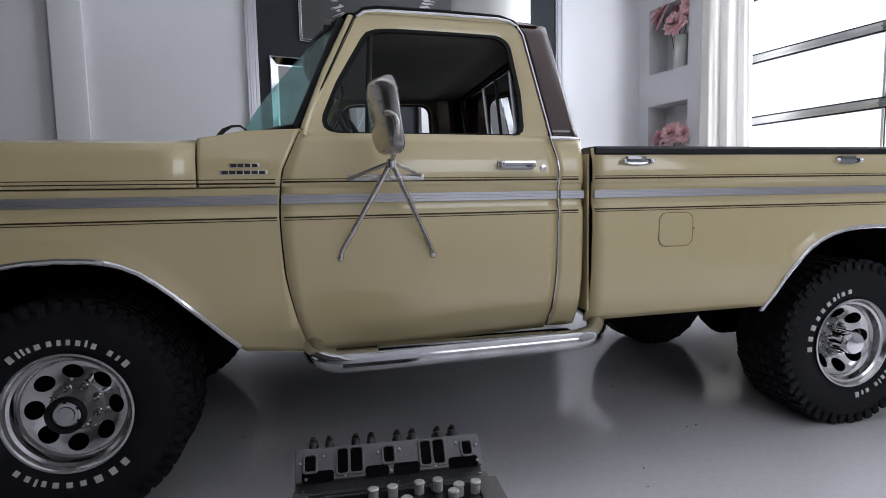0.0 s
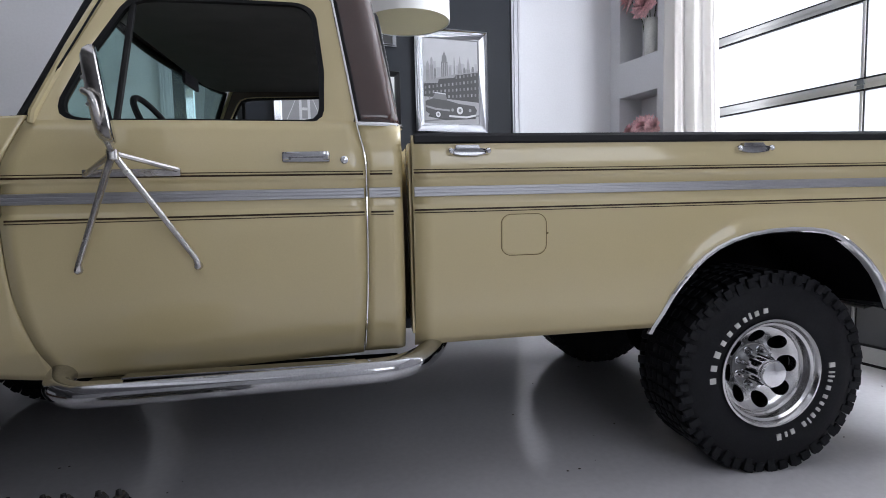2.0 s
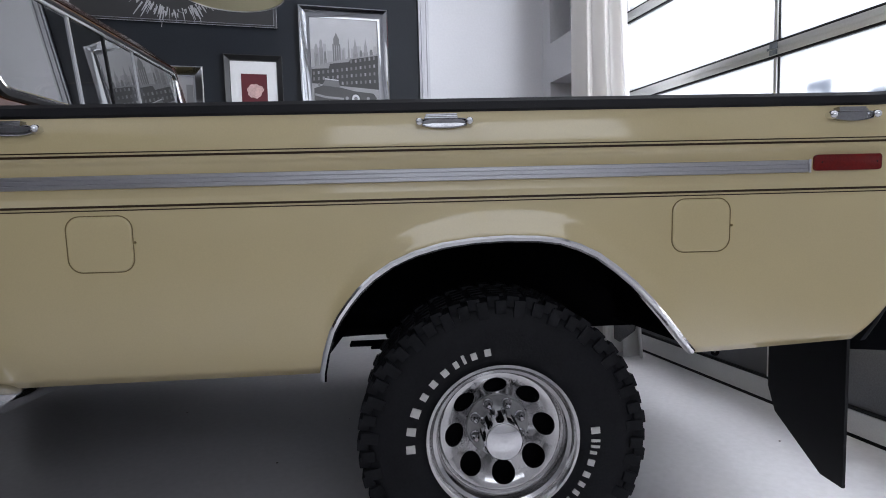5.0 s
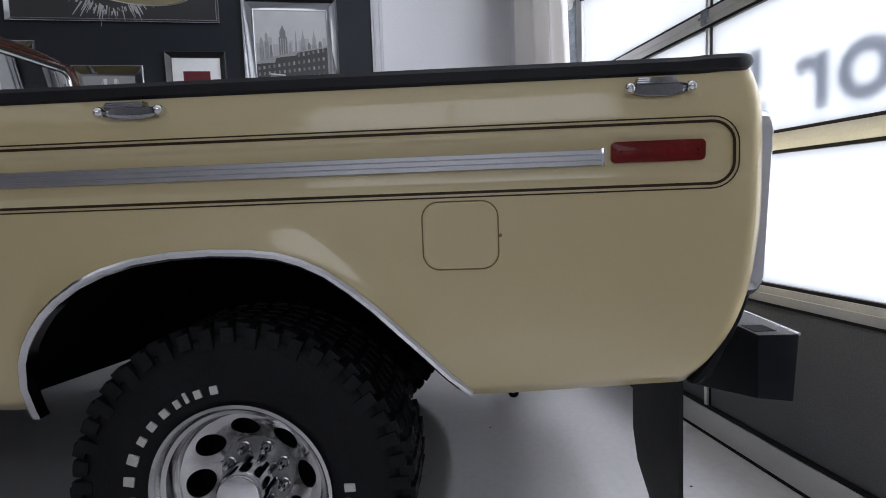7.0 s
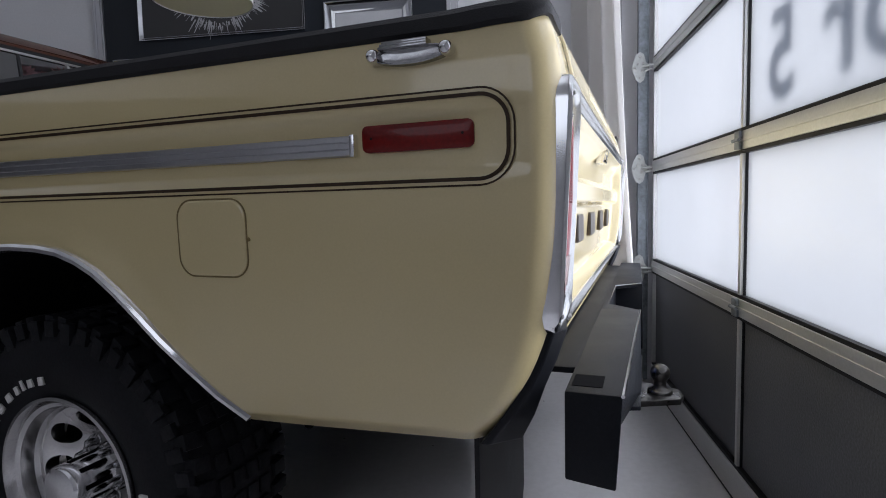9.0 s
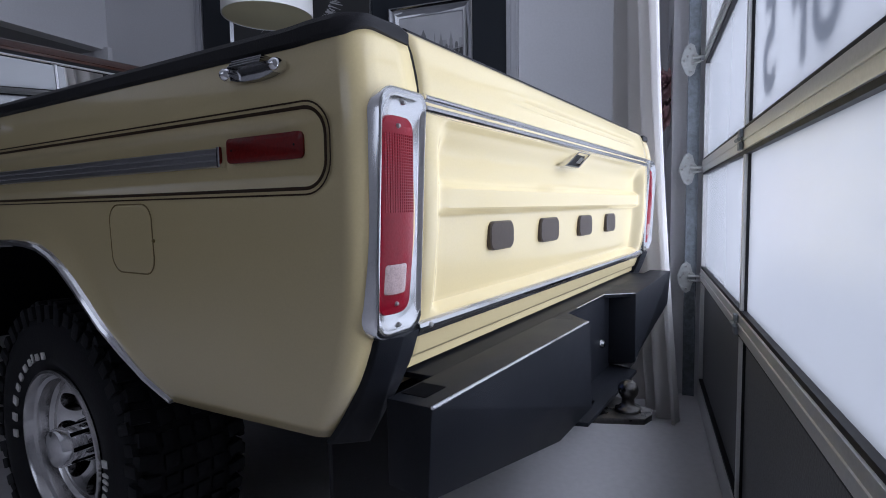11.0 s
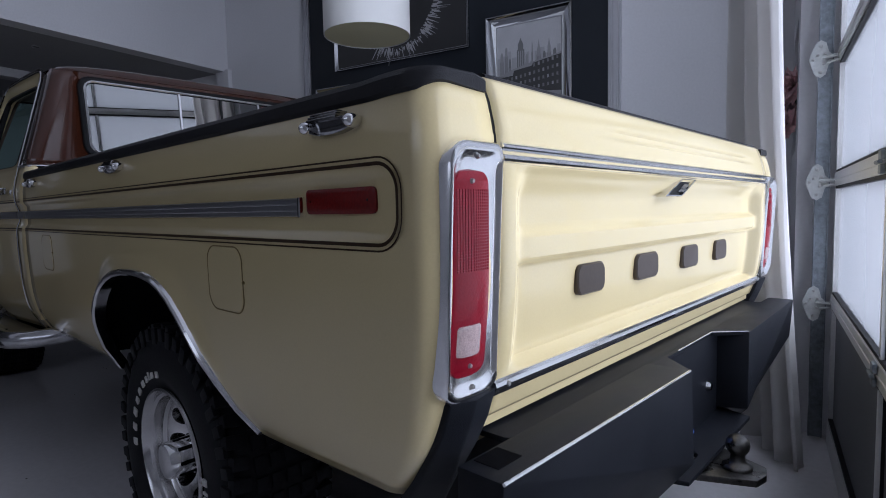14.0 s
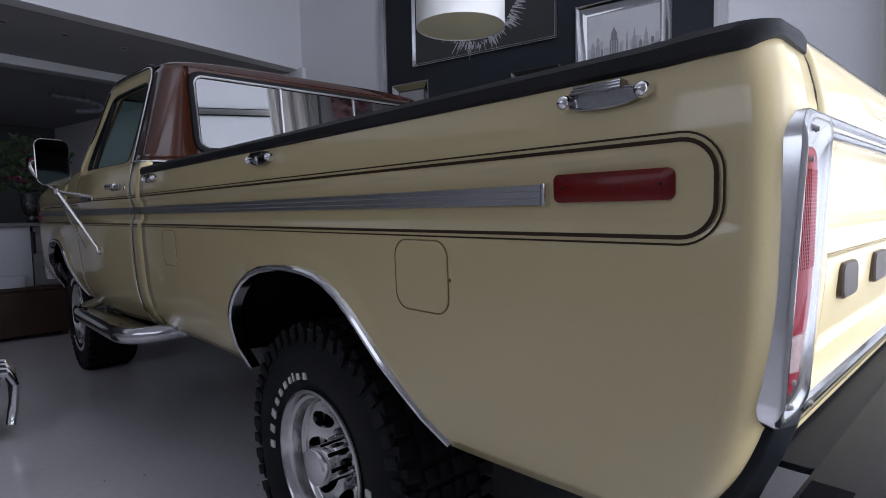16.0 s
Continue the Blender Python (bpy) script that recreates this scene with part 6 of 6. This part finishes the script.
# two more mirror-framed prints low on the panel, one of them of a suspension bridge
PALE = grey("print_white", 0.55)
for u0, u1, z0, z1, bridge in ((1.07, 1.50, 1.45, 2.32, False), (1.71, 2.20, 1.46, 2.15, True)):
    th = picture_frame(u0, u1, z0, z1, 0.07, SILVER, 0.035, "grey bridge print in a faceted mirror-glass frame" if bridge else "grey print in a faceted mirror-glass frame", 0.006)
    part("grey_print", flat_poly([(u0 + 0.06, z0 + 0.06), (u1 - 0.06, z0 + 0.06), (u1 - 0.06, z1 - 0.06), (u0 + 0.06, z1 - 0.06)], FACE_V - 0.004), grey("print_plain", 0.25), th)
    if not bridge:
        part("dark_shape", flat_poly([(u0 + 0.10, z0 + 0.10), (u1 - 0.12, z0 + 0.10), (u1 - 0.14, z1 - 0.22), (u0 + 0.16, z1 - 0.16)], FACE_V - 0.0056), G2B, th)
        continue
    for u in (1.927, 1.995):
        part("printed_tower_leg", flat_poly([(u - 0.012, 1.53), (u + 0.012, 1.53), (u + 0.010, 2.06), (u - 0.010, 2.06)], FACE_V - 0.0056), PALE, th)
    for z in (1.62, 1.73, 1.81, 1.90, 1.99):
        part("printed_brace", flat_poly([(1.939, z), (1.983, z), (1.983, z + 0.022), (1.939, z + 0.022)], FACE_V - 0.0056), PALE, th)
    for ua, ub in ((1.915, 1.775), (2.007, 2.135)):
        n = 8
        top = [(ua + (ub - ua) * k / n, 2.06 - 0.32 * (k / n) ** 0.9) for k in range(n + 1)]
        part("printed_cable", flat_poly(top + [(u, z - 0.012) for u, z in reversed(top)], FACE_V - 0.0056), PALE, th)
    part("printed_pier", flat_poly([(2.075, 1.53), (2.12, 1.53), (2.12, 2.02), (2.075, 2.02)], FACE_V - 0.0050), G2B, th)

# ---------- pendant lamp ----------
pl = thing("pendant_lamp", "white drum pendant lamp with a cream diffuser", "lamp", m=pose(2.17, 1.92, 0.03))
SHADE = mat("white_shade", (0.78, 0.77, 0.74), 0.8, 0, 0.03, 5, 200, 0.1)
CREAMDIFF = mat("cream_diffuser", (0.72, 0.66, 0.42), 0.6, 0, 0.04, 4, 100)
part("shade", lathe(new_bm(), [(0.285, 2.640), (0.290, 2.640), (0.290, 2.290), (0.285, 2.290)], 64, (0, 0, 0), "z", cap=False), SHADE, pl)
part("diffuser", lathe(new_bm(), [(0.283, 2.300), (0.283, 2.294), (0.0001, 2.292)], 64, (0, 0, 0), "z"), CREAMDIFF, pl)
part("top_disc", lathe(new_bm(), [(0.285, 2.625), (0.0001, 2.625)], 48, (0, 0, 0), "z"), SHADE, pl)
part("cord", tube(new_bm(), [(0, 0, 2.62), (0, 0, CEILING_Z - 0.03)], 0.005, 6), GASKET, pl)
part("ceiling_rose", lathe(new_bm(), [(0.0001, CEILING_Z - 0.06), (0.05, CEILING_Z - 0.055), (0.06, CEILING_Z - 0.03)], 24, (0, 0, 0), "z"), SHADE, pl)

# ---------- flowers ----------
PETAL = mat("pink_petal", (0.76, 0.46, 0.48), 0.6, 0, 0.35, 14, 60)
PETAL2 = mat("magenta_petal", (0.17, 0.03, 0.075), 0.6, 0, 0.4, 14, 60)
LEAF = mat("green_leaf", (0.035, 0.06, 0.025), 0.6, 0, 0.4, 12, 60)
VASE = mat("milky_glass", (0.60, 0.60, 0.57), 0.15, 0, 0.15, 9, 60, coat=0.5)


def dahlia(bm, c, r, toward, rng, layers=5):
    c, d = Vector(c), Vector(toward).normalized()
    a = d.orthogonal().normalized()
    b = d.cross(a)
    for layer in range(layers):
        n = 9 + layer * 2
        tilt = radians(12 + 22 * layer)
        L = r * (0.55 + 0.13 * layer)
        for k in range(n):
            th = (k + 0.5 * (layer % 2)) * math.tau / n + rng.uniform(-0.1, 0.1)
            out = a * math.cos(th) + b * math.sin(th)
            dr = (d * math.cos(tilt) + out * math.sin(tilt)).normalized()
            side = dr.cross(d if abs(dr.dot(d)) < 0.95 else a).normalized()
            w = L * 0.30
            l2 = L * rng.uniform(0.85, 1.1)
            up = dr.cross(side) * (0.10 * L)
            pts = [c + dr * 0.1 * L, c + dr * 0.5 * l2 + side * w + up, c + dr * l2, c + dr * 0.5 * l2 - side * w + up]
            vs = [bm.verts.new(p) for p in pts]
            mid = bm.verts.new(c + dr * 0.55 * l2 - up * 0.6)
            bm.faces.new((vs[0], vs[1], mid))
            bm.faces.new((vs[1], vs[2], mid))
            bm.faces.new((vs[2], vs[3], mid))
            bm.faces.new((vs[3], vs[0], mid))
    return bm


rng = random.Random(5)
for label, cu, cv, z, heads, vh in (("pink dahlias in a tall milky glass vase in the upper niche", 5.07, 2.00, 2.43, ((-0.07, 0.21, 0.58, 0.135), (-0.10, -0.01, 0.44, 0.14), (0.04, 0.08, 0.60, 0.11), (-0.03, -0.13, 0.59, 0.12)), 0.33),
                                     ("pink dahlias in a milky glass vase in the lower niche", 5.07, 2.04, 1.42, ((-0.07, 0.16, 0.33, 0.115), (-0.10, -0.03, 0.36, 0.13), (-0.08, -0.17, 0.34, 0.11), (0.04, 0.08, 0.42, 0.10), (-0.11, -0.14, 0.14, 0.10), (-0.12, 0.04, 0.17, 0.11)), 0.20)):
    va = thing("flower_vase", label, "vase", "vases in the niches", "", ROOM @ pose(cu, cv, z))
    part("vase", lathe(new_bm(), [(0.0001, 0.0), (0.058, 0.0), (0.064, 0.01), (0.066, vh), (0.061, vh), (0.058, 0.02), (0.0001, 0.018)], 28, (0, 0, 0), "z"), VASE, va).visible_shadow = False
    for du, dv, dz, r in heads:
        part("bloom", dahlia(new_bm(), (du, dv, dz), r, (-0.8 + du * 2, dv * 3, 0.5), rng), PETAL, va, "pink dahlia bloom", 60)
        part("stem", tube(new_bm(), [(du * 0.2, dv * 0.2, 0.03), (du * 0.4, dv * 0.4, vh), (du, dv, dz)], 0.004, 5), LEAF, va)

# ---------- things in the dim end of the hall ----------
WOOD = mat("dark_brown_wood", (0.060, 0.030, 0.018), 0.5, 0, 0.3, 5, 60, 0.2)
STONE = mat("grey_stone", (0.22, 0.22, 0.22), 0.8, 0, 0.25, 9, 60, 0.4)
WHITEBOX = mat("white_board", (0.62, 0.63, 0.66), 0.6, 0, 0.05, 5, 60)
bench = thing("storage_bench", "dark brown wooden bench chest", "bench", m=pose(-1.75, -0.45, 0))
part("body", boxes(((-0.25, -0.85, 0.04), (0.25, 0.70, 0.45)), bevel=0.01), WOOD, bench)
part("lid", boxes(((-0.27, -0.87, 0.455), (0.27, 0.72, 0.49)), bevel=0.012), WOOD, bench)
for y in (-0.8, 0.6):
    part("foot", boxes(((-0.22, y, 0.0), (0.22, y + 0.06, 0.04))), WOOD, bench)
ob = finish(boxes(((-1.95, -0.95, 0.49), (-1.55, -0.03, 1.045)), bevel=0.006), "white_crate", WHITEBOX)
tagged(ob, "white painted crate standing on the bench", "crate")
ob = finish(boxes(((-1.98, -0.98, 1.047), (-1.50, 0.16, 1.08)), bevel=0.006), "shelf_board", STONE)
tagged(ob, "grey board lying on the crate", "shelf board")
ob = finish(boxes(((-1.545, -0.60, 0.492), (-1.49, -0.10, 0.60)), bevel=0.004), "document_box", WHITEBOX)
tagged(ob, "white paper box standing on the bench", "box")
ped = thing("stone_pedestal", "small grey stone pedestal on the bench", "pedestal", m=pose(-1.66, 0.08, 0.49))
part("plinth", boxes(((-0.11, -0.10, 0.0), (0.11, 0.11, 0.30)), bevel=0.008), STONE, ped)
part("shaft", boxes(((-0.08, -0.07, 0.30), (0.08, 0.08, 0.50)), bevel=0.008), STONE, ped)
part("capital", boxes(((-0.10, -0.09, 0.50), (0.10, 0.10, 0.555)), bevel=0.012), STONE, ped)
urn = thing("flower_urn", "dark urn with a loose bunch of magenta flowers", "urn", m=pose(-1.74, 0.02, 1.08))
POT = mat("dark_pewter", (0.10, 0.10, 0.105), 0.28, 0.8, 0.2, 9, 80)
part("bowl", lathe(new_bm(), [(0.0001, 0.0), (0.065, 0.0), (0.070, 0.01), (0.045, 0.03), (0.040, 0.06), (0.070, 0.09), (0.085, 0.16), (0.090, 0.24), (0.097, 0.262), (0.099, 0.270), (0.092, 0.270), (0.082, 0.24), (0.0001, 0.20)], 28, (0, 0, 0), "z"), POT, urn, "dark pewter footed bowl")
rng = random.Random(9)
lv = new_bm()
for k in range(520):
    a, r = rng.uniform(0, math.tau), 0.36 * math.sqrt(rng.random())
    c = Vector((r * math.cos(a) * 0.7, r * math.sin(a), 0.30 + rng.uniform(0, 0.52) * (1.1 - r)))
    d = Vector((rng.uniform(-1, 1), rng.uniform(-1, 1), rng.uniform(-0.4, 1))).normalized()
    sd = d.orthogonal().normalized() * 0.018
    q = [c, c + d * 0.035 + sd, c + d * 0.08, c + d * 0.035 - sd]
    lv.faces.new([lv.verts.new(p) for p in q])
ob = part("foliage", lv, LEAF, urn)
ob["kind"] = "stuff"
for k in range(16):
    a, r = rng.uniform(0, math.tau), 0.36 * math.sqrt(rng.random())
    part("bloom", dahlia(new_bm(), (r * math.cos(a) * 0.7, r * math.sin(a), 0.36 + rng.uniform(0, 0.45) * (1 - r)), 0.06, (0.6, rng.uniform(-0.5, 0.5), 0.6), rng, 3), PETAL2, urn, "", 60)
ob = finish(lathe(new_bm(), [(0.0001, 0.0), (0.040, 0.0), (0.042, 0.006), (0.042, 0.122), (0.039, 0.128), (0.0001, 0.128)], 24, (-1.58, 0.085, 1.08), "z"), "red_tin", mat("red_tin_paint", (0.38, 0.015, 0.02), 0.35, 0, 0.1, 9, 60, coat=0.4))
tagged(ob, "small red tin on the grey board", "tin")
du = thing("ventilation_duct", "silver round ventilation duct under the gallery", "duct", m=ROOM)
part("pipe", tube(new_bm(), [(-3.2, 1.15, 2.60), (-3.2, 1.60, 2.58), (-3.2, 1.70, 2.56), (-3.2, 1.73, 2.51), (-3.2, 1.66, 2.47), (-3.2, 1.40, 2.44)], 0.036, 16), GALV, du)
for v in (1.20, 1.55):
    part("strap", lathe(new_bm(), [(0.039, -0.012), (0.040, 0.012)], 24, (-3.2, v, 2.595), cap=False), STEEL, du)
    part("hanger", tube(new_bm(), [(-3.2, v, 2.62), (-3.2, v, 2.69)], 0.006, 6), STEEL, du)

# ---------- bare engine block on the floor ----------
IRON = mat("cast_iron", (0.10, 0.10, 0.105), 0.55, 0.5, 0.25, 14, 90, 0.4)
CASTALU = mat("machined_head", (0.15, 0.147, 0.15), 0.48, 0.5, 0.12, 22, 120, 0.15)
OILBLACK = mat("oily_black", (0.012, 0.012, 0.013), 0.3, 0.2, 0.3, 16, 90)
eng = thing("engine_block", "bare vee-eight engine block with open cylinder heads on the floor", "engine", m=pose(1.045, -0.76, 0, 0, 0, -2.5))
blk = new_bm()
strip(blk, [[(x, y, z) for y, z in ((-0.16, 0.0), (0.16, 0.0), (0.20, 0.16), (0.27, 0.30), (0.13, 0.42), (0.05, 0.37), (-0.05, 0.37), (-0.13, 0.42), (-0.27, 0.30), (-0.20, 0.16))] for x in (-0.25, 0.25)])
bmesh.ops.recalc_face_normals(blk, faces=blk.faces)
part("block", blk, IRON, eng, "grey cast block")
part("sump", boxes(((-0.23, -0.14, 0.0), (0.23, 0.14, 0.03)), bevel=0.008), OILBLACK, eng)
PORTS = ((-0.2095, 0.027, -0.017, 0.021), (-0.1255, 0.026, -0.028, 0.032), (-0.0895, 0.030, -0.028, 0.032), (-0.003, 0.026, -0.012, 0.027), (0.097, 0.026, -0.028, 0.032), (0.1325, 0.029, -0.028, 0.032), (0.2115, 0.024, -0.012, 0.021))
WEBS = ((-0.19, 0.082), (-0.036, 0.062), (0.043, 0.070), (0.198, 0.082))
for sgn in (1, -1):
    tilt = pose(0, 0.165 if sgn > 0 else -0.225, 0.405 if sgn > 0 else 0.365, -sgn * 38, 0, 0)
    hb = box(new_bm(), (-0.250, -0.080, -0.042), (0.250, 0.080, 0.042), 0.008, tilt)
    head = part("cylinder_head", hb, CASTALU, eng, "machined cylinder head with open ports")
    face_y = -sgn * 0.0805
    for xc, w, z0, z1 in PORTS:
        rim = new_bm()
        rings = []
        for e, o in ((0.007, 0.001), (0.006, -0.004), (0.002, -0.0045), (0.0, -0.002), (0.0, 0.010)):
            rings.append([tilt @ Vector((x, face_y + sgn * o, z)) for x, z in rounded(xc - w / 2 - e, xc + w / 2 + e, z0 - e, z1 + e, 0.006 + e * 0.6, 4)])
        strip(rim, rings, cap=False)
        bmesh.ops.recalc_face_normals(rim, faces=rim.faces)
        part("port_rim", rim, CASTALU, head)
        # flat dark patch in place of the shade inside an open port
        hole = new_bm()
        strip(hole, [[tilt @ Vector((x, face_y + sgn * o, z)) for x, z in rounded(xc - w / 2, xc + w / 2, z0, z1, 0.006, 4)] for o in (-0.0012, 0.0012)])
        bmesh.ops.recalc_face_normals(hole, faces=hole.faces)
        part("port", hole, DARK, head, "flat dark patch standing for an open port's shade")
    # flat dark patches painted for the shaded hollows below the ports
    for xc, w in WEBS:
        web = new_bm()
        strip(web, [[tilt @ Vector((x, face_y + sgn * o, z)) for x, z in rounded(xc - w / 2, xc + w / 2, -0.046, -0.017, 0.009, 4)] for o in (-0.0009, 0.0015)])
        bmesh.ops.recalc_face_normals(web, faces=web.faces)
        part("recess", web, DARK, head)
    for x, z in ((-0.235, 0.004), (-0.175, 0.018), (-0.033, 0.016), (0.026, 0.018), (0.183, 0.020), (0.238, 0.010), (-0.22, -0.036), (-0.12, -0.035), (0.0, -0.034), (0.12, -0.034), (0.236, -0.030)):
        bolt = lathe(new_bm(), [(0.0001, -0.004), (0.003, -0.0038), (0.0046, -0.002), (0.0050, 0.002)], 8, (0, 0, 0))
        for v in bolt.verts:
            v.co = tilt @ Vector((x + v.co.x, face_y + sgn * v.co.y, z + v.co.z))
        bmesh.ops.recalc_face_normals(bolt, faces=bolt.faces)
        part("head_bolt", bolt, STEEL, head)
    for k in range(4):
        for dx in (-0.022, 0.022):
            x = -0.185 + k * 0.118 + dx
            base = tilt @ Vector((x, sgn * 0.03, 0.036))
            rk = new_bm()
            tube(rk, [base, base + Vector((0, 0, 0.060))], 0.006, 8)
            tube(rk, [base + Vector((0, -0.030, 0.034)), base + Vector((0, -0.012, 0.046)), base + Vector((0, 0.012, 0.046)), base + Vector((0, 0.030, 0.032))], [0.008, 0.012, 0.012, 0.008], 10)
            for j in range(4):
                lathe(rk, [(0.0115, 0.0), (0.014, 0.003), (0.0115, 0.006)], 12, (base.x, base.y + sgn * 0.028, base.z + 0.002 + 0.007 * j), "z", cap=False)
            lathe(rk, [(0.0001, 0.016), (0.006, 0.014), (0.009, 0.0)], 6, (base.x, base.y, base.z + 0.052), "z")
            part("rocker", rk, OILBLACK, head, "oily black rocker on its stud")
part("valley", boxes(((-0.24, -0.115, 0.371), (0.24, 0.085, 0.379))), OILBLACK, eng)
deck = new_bm()
for lo, hi in (((-0.255, 0.070, 0.379), (0.265, 0.100, 0.389)), ((-0.255, -0.130, 0.379), (0.265, -0.100, 0.389)), ((-0.255, -0.100, 0.379), (-0.215, 0.070, 0.389)), ((0.225, -0.100, 0.379), (0.285, 0.070, 0.389)), ((-0.06, 0.04, 0.379), (-0.035, 0.072, 0.388)), ((0.10, 0.04, 0.379), (0.125, 0.072, 0.388))):
    box(deck, lo, hi, 0.006)
part("valley_deck", deck, CASTALU, eng, "machined valley rim")
for x in (-0.23, -0.10, 0.02, 0.14, 0.245):
    for y in (0.086, -0.114):
        part("bolt", lathe(new_bm(), [(0.0001, 0.006), (0.005, 0.005), (0.006, 0.0)], 6, (x, y, 0.388), "z"), STEEL, eng)
LIFT = mat("pale_lifter", (0.55, 0.55, 0.53), 0.4, 0.5, 0.1, 14, 90)
for x, y in ((-0.05, 0.03), (0.0, 0.033), (0.07, 0.04), (0.12, 0.043), (0.17, 0.01), (0.215, 0.014), (-0.19, -0.025), (-0.135, -0.022), (-0.08, -0.04), (0.03, -0.03), (0.15, -0.02)):
    part("lifter", lathe(new_bm(), [(0.013, 0.0), (0.013, 0.024), (0.0145, 0.026), (0.0145, 0.031), (0.012, 0.033), (0.0001, 0.033)], 18, (x, y, 0.378), "z"), LIFT, eng)
hd = new_bm()
for k in range(4):
    x = -0.18 + 0.12 * k
    tube(hd, [(x, 0.24, 0.33), (x + 0.01, 0.30, 0.33), (x + 0.03, 0.325, 0.28), (0.10 + 0.03 * k, 0.32, 0.18), (0.16 + 0.02 * k, 0.30, 0.08)], 0.021, 10)
part("exhaust_header", hd, CHROME, eng, "dull chrome exhaust header")

# ---------- specks of grit on the floor ----------
rng = random.Random(21)
gr = new_bm()
for k in range(45):
    u, v = rng.uniform(0.3, 5.0), rng.uniform(-2.2, 1.2)
    r = rng.uniform(0.0015, 0.0045)
    box(gr, (u - r, v - r * rng.uniform(0.4, 1), 0.0005), (u + r, v + r * rng.uniform(0.4, 1), 0.0005 + r * 0.6))
ob = finish(gr, "floor_grit", BADGE, None, "", 35, ROOM.copy())
tagged(ob, "dark specks of grit strewn on the floor", "grit", "", "stuff")
